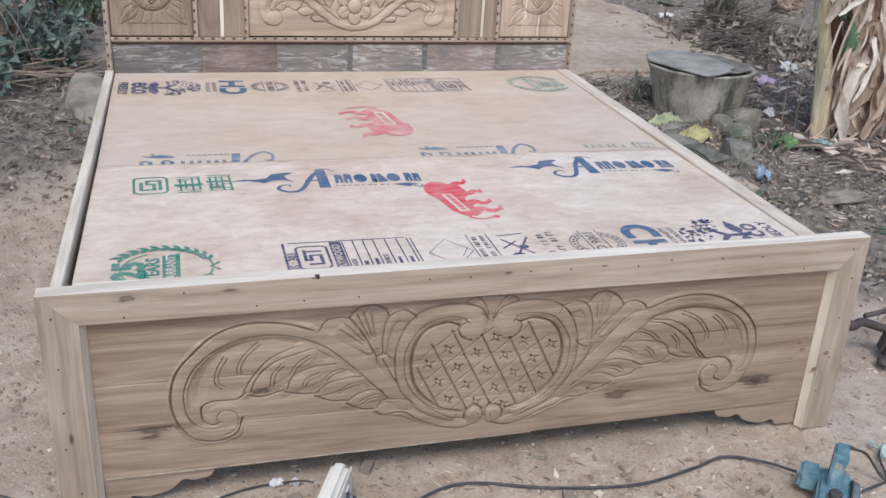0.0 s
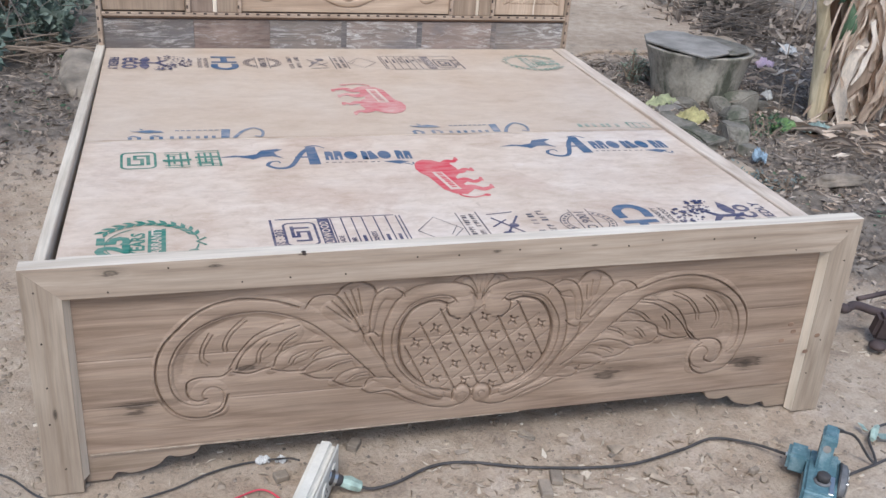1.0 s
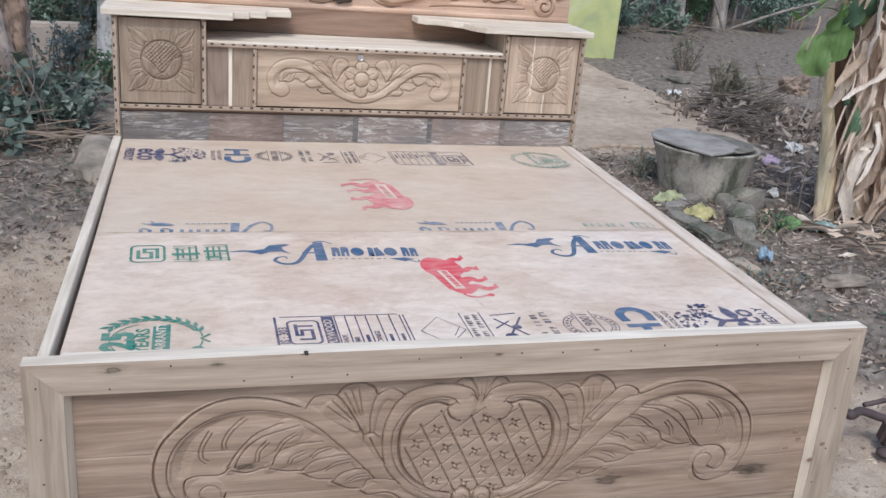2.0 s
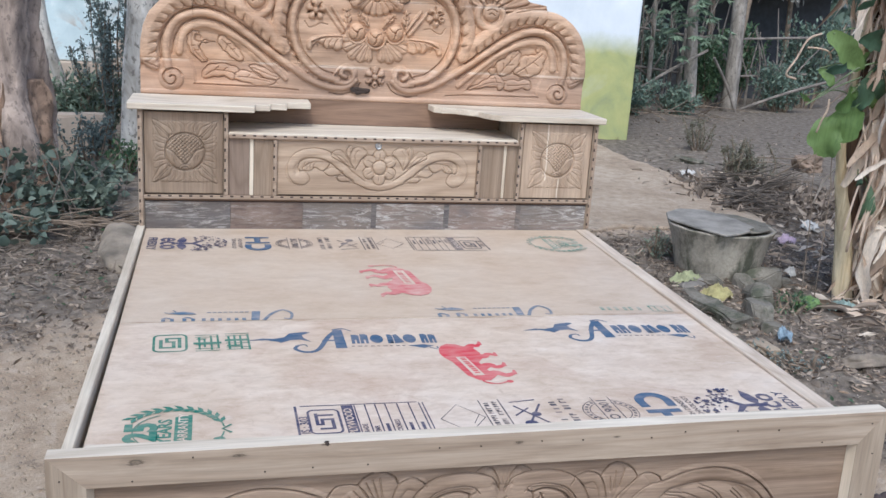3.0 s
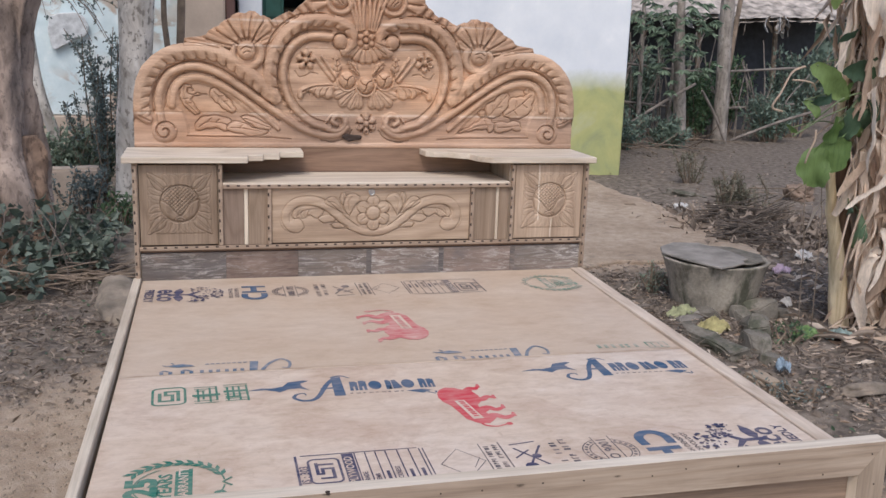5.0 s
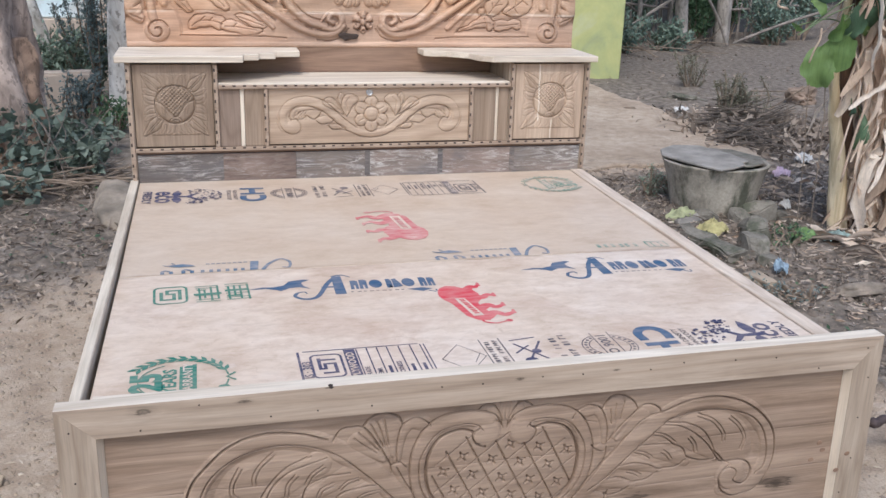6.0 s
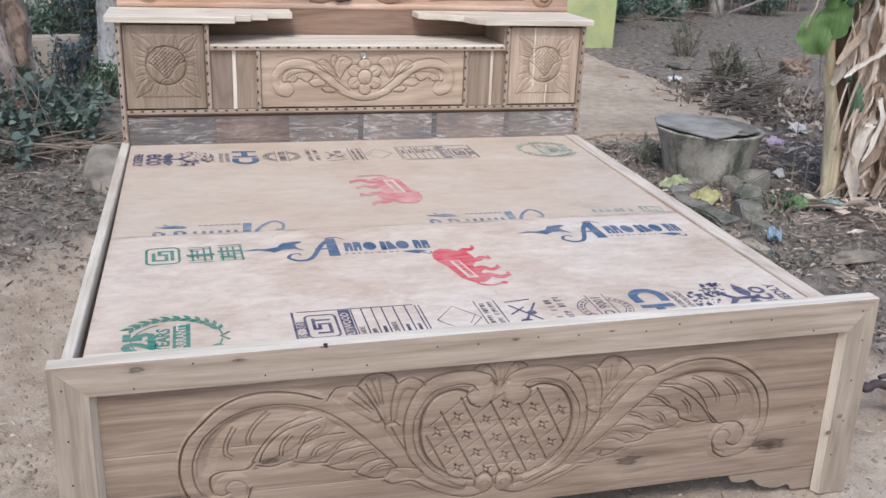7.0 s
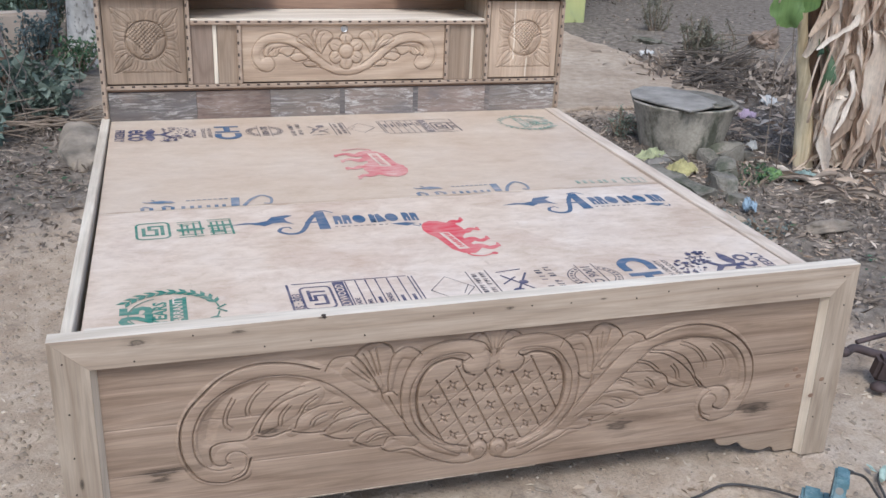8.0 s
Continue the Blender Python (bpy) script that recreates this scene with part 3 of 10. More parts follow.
def tube(points, radius, sides=8, wobble=0.0, flat=1.0, rng=None):
    """A tapered tube along points; radius: one number or one for each point."""
    bm = bmesh.new()
    pts = [Vector(p) for p in points]
    rad = radius if hasattr(radius, "__len__") else [radius] * len(pts)
    rings, side = [], Vector((0.31, 0.12, 0.94))
    for i, p in enumerate(pts):
        d = (pts[min(i + 1, len(pts) - 1)] - pts[max(i - 1, 0)]).normalized()
        u = side - d * side.dot(d)
        u = (u if u.length > 0.05 else d.orthogonal()).normalized()
        side, w = u, d.cross(u)
        ring = []
        for k in range(sides):
            a = 2 * math.pi * k / sides
            r = rad[i] * (1 + (rng.uniform(-wobble, wobble) if rng else 0))
            ring.append(bm.verts.new(p + (u * math.cos(a) * flat + w * math.sin(a)) * r))
        rings.append(ring)
    for a, b in zip(rings, rings[1:]):
        for k in range(sides):
            j = (k + 1) % sides
            bm.faces.new((a[k], a[j], b[j], b[k]))
    bm.faces.new(rings[0][::-1])
    bm.faces.new(rings[-1])
    return bm


def lathe(profile, sides=28, at=(0, 0, 0), squash=(1, 1)):
    """A turned body from (radius, z) pairs."""
    bm = bmesh.new()
    rings = [[bm.verts.new((at[0] + r * squash[0] * math.cos(2 * math.pi * k / sides), at[1] + r * squash[1] * math.sin(2 * math.pi * k / sides), at[2] + z))
              for k in range(sides)] for r, z in profile]
    for a, b in zip(rings, rings[1:]):
        for k in range(sides):
            j = (k + 1) % sides
            bm.faces.new((a[k], a[j], b[j], b[k]))
    bm.faces.new(rings[0][::-1])
    bm.faces.new(rings[-1])
    return bm


def lump(at, size, seed, rough=0.25, level=3, turn=0.0):
    """A stone: an icosphere pushed about by noise, flattened below."""
    bm = bmesh.new()
    bmesh.ops.create_icosphere(bm, subdivisions=level, radius=1)
    off = Vector((seed * 3.7, seed * 1.3, seed * 7.1))
    r = Matrix.Rotation(turn, 3, "Z")
    for v in bm.verts:
        k = 1 + rough * noise.noise(v.co * 1.1 + off) * 1.6 + rough * 0.5 * noise.noise(v.co * 3.1 + off) + rough * 0.28 * noise.noise(v.co * 8.3 + off)
        c = v.co * k
        c = Vector((math.copysign(abs(c.x) ** 0.8, c.x), math.copysign(abs(c.y) ** 0.8, c.y), max(c.z, -0.75)))
        v.co = r @ Vector((c.x * size[0], c.y * size[1], c.z * size[2])) + Vector(at)
    return bm


def chunk(at, size, seed, turn=0.0):
    """A broken stone: a block cut by a few slanting planes, its faces roughened."""
    rng = random.Random(seed)
    bm = bmesh.new()
    bmesh.ops.create_cube(bm, size=2)
    for k in range(7):
        n = Vector((rng.uniform(-1, 1), rng.uniform(-1, 1), rng.uniform(-0.2, 1))).normalized()
        cut = bmesh.ops.bisect_plane(bm, geom=bm.verts[:] + bm.edges[:] + bm.faces[:], plane_co=n * rng.uniform(0.82, 1.05), plane_no=n, clear_outer=True)
        rim = [e for e in cut["geom_cut"] if isinstance(e, bmesh.types.BMEdge)]
        if len(rim) > 2:
            bmesh.ops.contextual_create(bm, geom=rim)
    bmesh.ops.bevel(bm, geom=bm.edges[:], offset=0.09, segments=2, affect="EDGES")
    bmesh.ops.triangulate(bm, faces=bm.faces[:])
    bmesh.ops.subdivide_edges(bm, edges=[e for e in bm.edges if e.calc_length() > 0.5], cuts=2)
    bmesh.ops.triangulate(bm, faces=bm.faces[:])
    off, r = Vector((seed * 3.7, seed * 1.3, seed * 7.1)), Matrix.Rotation(turn, 3, "Z")
    for v in bm.verts:
        c = v.co * (1 + 0.10 * noise.noise(v.co * 2.2 + off) + 0.05 * noise.noise(v.co * 6 + off))
        v.co = r @ Vector((c.x * size[0], c.y * size[1], max(c.z, -0.8) * size[2])) + Vector(at)
    return bm


def fast_mesh(name, verts, faces, material, smooth=False):
    """A mesh from arrays: verts n x 3, faces m x k."""
    verts, faces = np.asarray(verts, np.float32), np.asarray(faces, np.int32)
    me = bpy.data.meshes.new(name)
    n, k = faces.shape
    me.vertices.add(len(verts))
    me.vertices.foreach_set("co", verts.ravel())
    me.loops.add(n * k)
    me.loops.foreach_set("vertex_index", faces.ravel())
    me.polygons.add(n)
    me.polygons.foreach_set("loop_start", np.arange(0, n * k, k, dtype=np.int32))
    me.update(calc_edges=True)
    me.validate()
    if material:
        me.materials.append(material)
    if smooth:
        me.shade_smooth()
    return me


def leaf_mesh(name, at, heading, size, material, width=0.45, droop=0.25, rng=None, rounded=False):
    """Many small folded leaves. at: n x 3; heading: n x 3; size: n; rounded: an egg-shaped outline instead of a lozenge."""
    n = len(at)
    rng = rng or np.random.RandomState(1)
    d = heading / (np.linalg.norm(heading, axis=1, keepdims=True) + 1e-9)
    r = rng.normal(size=(n, 3))
    s = np.cross(d, r)
    s /= np.linalg.norm(s, axis=1, keepdims=True) + 1e-9
    u = np.cross(s, d)
    L = np.asarray(size)[:, None]
    if rounded:
        W = L * width * 0.5
        rows = [at, at + d * L * 0.22 + s * W * 0.92 + u * L * 0.06, at + d * L * 0.22 - s * W * 0.92 + u * L * 0.06, at + d * L * 0.58 + s * W * 0.80 + u * L * 0.05, at + d * L * 0.58 - s * W * 0.80 + u * L * 0.05,
                at + d * L - u * L * droop, at + d * L * 0.25 - u * L * 0.02, at + d * L * 0.62 - u * L * droop * 0.35]
        v = np.stack(rows, 1).reshape(-1, 3)
        b = np.arange(n)[:, None] * 8
        tri = ((0, 6, 1), (1, 6, 7), (1, 7, 3), (3, 7, 5), (0, 2, 6), (2, 7, 6), (2, 4, 7), (4, 5, 7))
        return fast_mesh(name, v, np.concatenate([b + t for t in tri]), material)
    rows = [at, at + d * L * 0.45 + s * L * width * 0.5 + u * L * 0.08, at + d * L * 0.45 - s * L * width * 0.5 + u * L * 0.08, at + d * L - u * L * droop, at + d * L * 0.5 - u * L * 0.02]
    v = np.stack(rows, 1).reshape(-1, 3)
    b = np.arange(n)[:, None] * 5
    f = np.concatenate([b + [0, 4, 1], b + [1, 4, 3], b + [0, 2, 4], b + [2, 3, 4]])
    return fast_mesh(name, v, f, material)


def value_noise(x, y, seed=0):
    """Smooth 2D noise, 0 to 1, on arrays."""
    rng = np.random.RandomState(seed)
    t = rng.rand(128, 128)
    xi, yi = np.floor(x).astype(int), np.floor(y).astype(int)
    fx, fy = x - xi, y - yi
    fx, fy = fx * fx * (3 - 2 * fx), fy * fy * (3 - 2 * fy)
    g = lambda i, j: t[(xi + i) % 128, (yi + j) % 128]
    return (g(0, 0) * (1 - fx) + g(1, 0) * fx) * (1 - fy) + (g(0, 1) * (1 - fx) + g(1, 1) * fx) * fy


def fbm(x, y, seed=0, octaves=4):
    return sum(value_noise(x * 2 ** k, y * 2 ** k, seed + k) * 0.5 ** (k + 1) for k in range(octaves))


def text_mesh(words, size, at, turn, z, material, name="lettering", bold=0.02):
    """Words laid flat with the built-in font, centred on at, turned by degrees."""
    cu = bpy.data.curves.new(name, "FONT")
    cu.body, cu.size, cu.align_x, cu.align_y, cu.resolution_u = words, size, "CENTER", "CENTER", 2
    cu.offset = size * bold
    ob = bpy.data.objects.new(name, cu)
    scene.collection.objects.link(ob)
    me = bpy.data.meshes.new_from_object(ob.evaluated_get(bpy.context.evaluated_depsgraph_get()))
    bpy.data.objects.remove(ob)
    bpy.data.curves.remove(cu)
    me.transform(pose(at[0], at[1], z, 0, 0, turn))
    me.materials.clear()
    me.materials.append(material)
    return me


# ---- carving: relief fields raised and cut along drawn lines ----
class Relief:
    def __init__(self, U, V):
        self.U, self.V, self.H, self.sharp, self.cut = U, V, np.zeros_like(U), 1.0, 1.0

    def near(self, pts, w):
        """Distance to a line, place along it (0 to 1) and side, in the columns that it can reach."""
        p = np.asarray(pts, float)
        col = self.U[:, 0]
        i0, i1 = np.searchsorted(col, p[:, 0].min() - w), np.searchsorted(col, p[:, 0].max() + w)
        U, V = self.U[i0:i1], self.V[i0:i1]
        D, S, G = np.full(U.shape, 9.0), np.zeros(U.shape), np.zeros(U.shape)
        seg = np.diff(p, axis=0)
        ln = np.linalg.norm(seg, axis=1) + 1e-9
        at = np.concatenate(([0], np.cumsum(ln)))
        for k in range(len(seg)):
            a, b = np.searchsorted(col[i0:i1], min(p[k, 0], p[k + 1, 0]) - w), np.searchsorted(col[i0:i1], max(p[k, 0], p[k + 1, 0]) + w)
            du, dv = U[a:b] - p[k, 0], V[a:b] - p[k, 1]
            t = np.clip((du * seg[k, 0] + dv * seg[k, 1]) / ln[k] ** 2, 0, 1)
            d = np.hypot(du - t * seg[k, 0], dv - t * seg[k, 1])
            better = d < D[a:b]
            D[a:b][better] = d[better]
            S[a:b][better] = ((at[k] + t * ln[k]) / at[-1])[better]
            G[a:b][better] = np.sign(seg[k, 0] * dv - seg[k, 1] * du)[better]
        return slice(i0, i1), D, S, G, at[-1]

    def ridge(self, pts, w, h, w2=None, notches=0, slant=0.5, base=0.0, add=False):
        w2 = w if w2 is None else w2
        sl, D, S, G, _ = self.near(pts, max(w, w2))
        q = D / (w + (w2 - w) * S)
        prof = np.sqrt(np.clip(1 - q * q, 0, 1))
        if notches:
            saw = np.mod(S * notches + slant * G * q, 1.0)
            prof = prof * (0.50 + 0.50 * np.minimum(saw ** 0.6, (1 - saw) * 9))
        raised = np.where(q < 1, base + h * prof, -9)
        self.H[sl] = np.where(q < 1, self.H[sl] + h * prof, self.H[sl]) if add else np.maximum(self.H[sl], raised)

    def groove(self, pts, w, depth):
        sl, D, _, _, _ = self.near(pts, w)
        self.H[sl] -= 1.35 * self.cut * depth * np.clip(1 - D / (w * self.sharp), 0, 1)

    def pair(self, pts, gap, w, depth):
        """Two cuts side by side."""
        p = np.asarray(pts, float)
        d = np.gradient(p, axis=0)
        nrm = np.stack((-d[:, 1], d[:, 0]), 1) / (np.linalg.norm(d, axis=1, keepdims=True) + 1e-9)
        self.groove(p + nrm * gap / 2, w, depth)
        self.groove(p - nrm * gap / 2, w, depth)

    def dome(self, c, r, h, squash=1.0, turn=0.0, base=0.0, add=False):
        du, dv = self.U - c[0], self.V - c[1]
        a, b = du * math.cos(turn) + dv * math.sin(turn), (dv * math.cos(turn) - du * math.sin(turn)) / squash
        q = (a * a + b * b) / r ** 2
        prof = np.sqrt(np.clip(1 - q, 0, 1))
        if add:
            self.H += h * prof
        else:
            self.H = np.where(q < 1, np.maximum(self.H, base + h * prof), self.H)

    def pit(self, c, r, depth):
        q = ((self.U - c[0]) ** 2 + (self.V - c[1]) ** 2) / r ** 2
        self.H -= depth * np.clip(1 - q, 0, 1)

    def flower(self, c, r, n, h, turn=0.0, base=0.0):
        for k in range(n):
            a = turn + 2 * math.pi * k / n
            self.dome((c[0] + 0.62 * r * math.cos(a), c[1] + 0.62 * r * math.sin(a)), 0.40 * r, h, 0.8, a, base)
        for k in range(n):
            a = turn + 2 * math.pi * (k + 0.5) / n
            self.groove([(c[0] + 0.25 * r * math.cos(a), c[1] + 0.25 * r * math.sin(a)), (c[0] + 0.9 * r * math.cos(a), c[1] + 0.9 * r * math.sin(a))], r * 0.10, h * 0.5)
        self.dome(c, r * 0.30, h * 1.25, base=base)

    def fan(self, c, r, a0, a1, n, h, base=0.0, inner=0.25):
        """Spread lobes, each a widening ridge."""
        for k in range(n):
            a = radians(a0 + (a1 - a0) * k / max(n - 1, 1))
            w = r * radians(abs(a1 - a0)) / max(n - 1, 1) * 0.52
            d = np.array((math.cos(a), math.sin(a)))
            self.ridge([np.array(c) + d * r * inner, np.array(c) + d * (r - w)], w * inner, h, w, base=base)

    def leaf(self, a, b, w, h, base=0.0, veins=3):
        """A pointed leaf from a to b with a cut midrib and side cuts."""
        a, b = np.array(a, float), np.array(b, float)
        mid = (a + b) / 2
        self.ridge([a, mid], w * 0.15, h, w, base=base)
        self.ridge([mid, b], w, h, w * 0.1, base=base)
        self.groove([a, b], 0.003, h * 0.5)
        d = (b - a)
        nrm = np.array((-d[1], d[0])) / np.linalg.norm(d)
        for k in range(veins):
            p = a + d * (0.25 + 0.5 * k / max(veins - 1, 1))
            for s in (-1, 1):
                self.groove([p, p + d * 0.12 + nrm * s * w * 0.8], 0.0022, h * 0.35)

    def inside(self, pts):
        """Points of the grid inside a closed outline."""
        p = np.asarray(pts, float)
        col = self.U[:, 0]
        i0, i1 = np.searchsorted(col, p[:, 0].min()), np.searchsorted(col, p[:, 0].max())
        U, V = self.U[i0:i1], self.V[i0:i1]
        hit = np.zeros(U.shape, bool)
        for (x0, y0), (x1, y1) in zip(p, np.roll(p, -1, axis=0)):
            if abs(y1 - y0) > 1e-9:
                hit ^= ((V < y0) != (V < y1)) & (U < x0 + (V - y0) * (x1 - x0) / (y1 - y0))
        return slice(i0, i1), hit

    def pillow(self, pts, h, soft, base=0.0, over=False):
        """A form inside a closed outline, rounded off towards its rim; over: it hides what lies below it."""
        p = np.vstack((pts, pts[:1]))
        sl, hit = self.inside(pts)
        s2, D, _, _, _ = self.near(p, soft * 1.5)
        full = np.full(self.U.shape, 9.0)
        full[s2] = D
        q = np.clip(1 - full[sl] / soft, 0, 1)
        raised = base + h * np.sqrt(1 - q * q)
        self.H[sl] = np.where(hit, raised if over else np.maximum(self.H[sl], raised), self.H[sl])

    def sunk(self, pts, depth, soft):
        """A flat floor cut down inside a closed outline, with sloping sides."""
        p = np.vstack((pts, pts[:1]))
        sl, hit = self.inside(pts)
        s2, D, _, _, _ = self.near(p, soft * 1.5)
        full = np.full(self.U.shape, 9.0)
        full[s2] = D
        self.H[sl] -= np.where(hit, depth * np.clip(full[sl] / soft, 0, 1), 0)

    def band(self, pts, w, w2, h, n, side):
        """A broad roll whose inner rim falls off in overlapping leaf lobes."""
        sl, D, S, G, _ = self.near(pts, max(w, w2) * 1.1)
        q = D * G * side / (w + (w2 - w) * S)
        step = np.mod(S * n - 0.40 * np.clip(q, -0.3, 1), 1.0)
        lobe = np.sqrt(np.clip(1 - (2 * step - 1) ** 2, 0, 1))
        rim = 0.64 + 0.36 * lobe
        part_in = np.clip((q + 0.02) / 0.5, 0, 1)
        prof = np.where(q < 0, 1 - 0.50 * q * q, 1 - 0.30 * (q / rim) ** 2)
        prof = prof - part_in * (0.48 * (1 - lobe) + 0.22 * (1 - step))
        vein = np.abs(np.mod(step * 3 + 0.2, 1.0) - 0.5) * 2
        prof = prof - 0.07 * np.clip(1 - vein * 4, 0, 1) * np.clip((q + 0.7) / 0.5, 0, 1)
        ok = (q > -1) & (q < rim)
        self.H[sl] = np.where(ok, np.maximum(self.H[sl], h * prof), self.H[sl])

    def bud(self, c, r, h):
        """A round bud in a cup, its petals folded in three."""
        self.H = np.where(np.hypot(self.U - c[0], self.V - c[1]) < r * 1.30, np.minimum(self.H, 0.002), self.H)
        self.ridge([(c[0] + r * 1.16 * math.cos(t), c[1] - r * 0.10 + r * 1.16 * math.sin(t)) for t in np.linspace(3.0, 6.4, 14)], r * 0.16, h * 0.62, r * 0.14)
        self.dome(c, r, h)
        for a in (0.6, 2.5, 4.4):
            self.groove(spline([c, (c[0] + 0.45 * r * math.cos(a + 0.3), c[1] + 0.45 * r * math.sin(a + 0.3)), (c[0] + 0.8 * r * math.cos(a), c[1] + 0.8 * r * math.sin(a))], 5), 0.0034, h * 0.34)

    def whole(self):
        """The same field with its mirror image joined at u = 0."""
        U = np.vstack((self.U, -self.U[-2::-1]))
        return U, np.vstack((self.V, self.V[-2::-1])), np.vstack((self.H, self.H[-2::-1]))


def field(u0, u1, v0, v1, step, top=None):
    """Grid of u, v; top(u) bounds v from above."""
    u = np.linspace(u0, u1, int(round((u1 - u0) / step)) + 1)
    t = np.linspace(0, 1, int(round((v1 - v0) / step)) + 1)
    up = top(u) if top else np.full(u.shape, v1)
    return np.repeat(u[:, None], len(t), 1), v0 + (up - v0)[:, None] * t[None, :]


def carved(name, U, V, H, x, y, back, material):
    """A solid board whose face at y is displaced towards -y by H."""
    nu, nv = U.shape
    front = np.stack((U + x, y - H, V), 2).reshape(-1, 3)
    i = np.arange(nu * nv).reshape(nu, nv)
    quads = np.stack((i[:-1, :-1], i[1:, :-1], i[1:, 1:], i[:-1, 1:]), 2).reshape(-1, 4)
    ring = np.concatenate((i[:, 0], i[-1, 1:], i[-2::-1, -1], i[0, -2:0:-1]))
    rear = front[ring].copy()
    rear[:, 1] = back
    j = len(front) + np.arange(len(ring))
    nxt, jn = np.roll(ring, -1), np.roll(j, -1)
    sides = np.stack((ring, j, jn, nxt), 1)
    top = (nu - 1) + (nv - 1) + (nu - 1) - np.arange(nu)
    cap = [(j[k], j[top[k]], j[top[k + 1]], j[k + 1]) for k in range(nu - 1)]
    return fast_mesh(name, np.vstack((front, rear)), np.vstack((quads, sides, np.array(cap))), material, True)


def footboard_half(cuts, veins):
    """Left half of the footboard's carving; the other half is cut after its own lines."""
    U, V = field(-0.897, 0.0, 0.078, 0.485, 0.00125)
    R = Relief(U, V)
    s = spline
    mid = s([(-0.60, 0.172), (-0.645, 0.166), (-0.69, 0.186), (-0.714, 0.24), (-0.712, 0.30), (-0.69, 0.345), (-0.648, 0.39), (-0.59, 0.417),
             (-0.517, 0.426), (-0.445, 0.412), (-0.37, 0.365), (-0.315, 0.315), (-0.262, 0.255), (-0.205, 0.205)])
    R.ridge(mid, 0.022, 0.008, 0.026)
    R.dome((-0.618, 0.205), 0.044, 0.007)
    # the stem's deep inner slope
    R.groove([(-0.618 + (0.012 + 0.028 * t) * math.cos(3.6 - 5.2 * t), 0.205 + (0.012 + 0.028 * t) * math.sin(3.6 - 5.2 * t)) for t in np.linspace(0, 1, 24)], 0.003, 0.005)
    R.groove(s([(-0.674, 0.267), (-0.668, 0.30), (-0.645, 0.345), (-0.61, 0.375), (-0.56, 0.392), (-0.50, 0.392), (-0.43, 0.372)]), 0.022, 0.007)
    # leaf lobes under the stem
    for a, b, w in (((-0.44, 0.355), (-0.57, 0.268), 0.030), ((-0.36, 0.325), (-0.485, 0.262), 0.026), ((-0.30, 0.285), (-0.412, 0.250), 0.022),
                    ((-0.245, 0.238), (-0.345, 0.212), 0.020), ((-0.19, 0.205), (-0.275, 0.188), 0.016)):
        R.ridge([a, b], w, 0.005, w * 0.5)
    # fan lobes beside the shield
    R.fan((-0.268, 0.325), 0.135, 138, 96, 3, 0.007)
    R.ridge(s([(-0.262, 0.345), (-0.255, 0.40), (-0.235, 0.432), (-0.20, 0.430)]), 0.010, 0.007, 0.017)
    R.ridge(s([(-0.255, 0.322), (-0.235, 0.275), (-0.215, 0.235)]), 0.018, 0.006, 0.006)
    # shield ring with its rolled ends
    R.ridge(s([(-0.045, 0.424), (-0.10, 0.433), (-0.16, 0.424), (-0.197, 0.388), (-0.213, 0.335), (-0.212, 0.275), (-0.19, 0.222), (-0.15, 0.182), (-0.09, 0.150)]), 0.021, 0.009, 0.016)
    R.dome((-0.047, 0.390), 0.036, 0.011)
    R.dome((-0.025, 0.145), 0.025, 0.013)
    R.ridge(s([(-0.257, 0.184), (-0.205, 0.172), (-0.15, 0.145), (-0.10, 0.130), (-0.05, 0.128), (-0.012, 0.150)]), 0.010, 0.006, 0.014)
    R.fan((-0.004, 0.405), 0.068, 128, 92, 3, 0.006)
    R.H *= 0.62
    R.sharp, R.cut = 0.60, 0.84
    for pts, w, d in (
            ([(-0.149, 0.181), (-0.099, 0.151), (-0.052, 0.136)], 0.003, 0.006),
            ([(-0.052, 0.134), (-0.052, 0.152), (-0.041, 0.168), (-0.022, 0.171), (-0.006, 0.160), (-0.003, 0.140)], 0.0042, 0.010),
            ([(-0.036, 0.150), (-0.026, 0.156), (-0.016, 0.148), (-0.021, 0.138)], 0.002, 0.004),
            ([(-0.008, 0.404), (-0.030, 0.438), (-0.091, 0.452), (-0.150, 0.447), (-0.197, 0.420), (-0.226, 0.362), (-0.232, 0.303), (-0.220, 0.241), (-0.185, 0.195)], 0.0035, 0.008),
            ([(-0.058, 0.400), (-0.075, 0.415), (-0.109, 0.420), (-0.161, 0.408), (-0.192, 0.374), (-0.210, 0.332), (-0.207, 0.272), (-0.185, 0.225), (-0.14, 0.182), (-0.08, 0.157)], 0.003, 0.007),
            ([(-0.081, 0.395), (-0.114, 0.404), (-0.158, 0.391), (-0.182, 0.359), (-0.193, 0.316), (-0.186, 0.255), (-0.158, 0.208), (-0.11, 0.172), (-0.06, 0.158)], 0.007, 0.012),
            ([(-0.050, 0.353), (-0.075, 0.365), (-0.083, 0.390), (-0.065, 0.405)], 0.004, 0.009),
            ([(-0.072, 0.452), (-0.052, 0.464), (-0.03, 0.46), (-0.012, 0.43), (-0.006, 0.40)], 0.003, 0.007)):
        R.groove(s(pts), w, d)
    for pts, w, d in cuts:
        R.groove(s(pts), w, d)
    for pts in veins:
        R.pair(s(pts), 0.0085, 0.0026, 0.007)
    return R


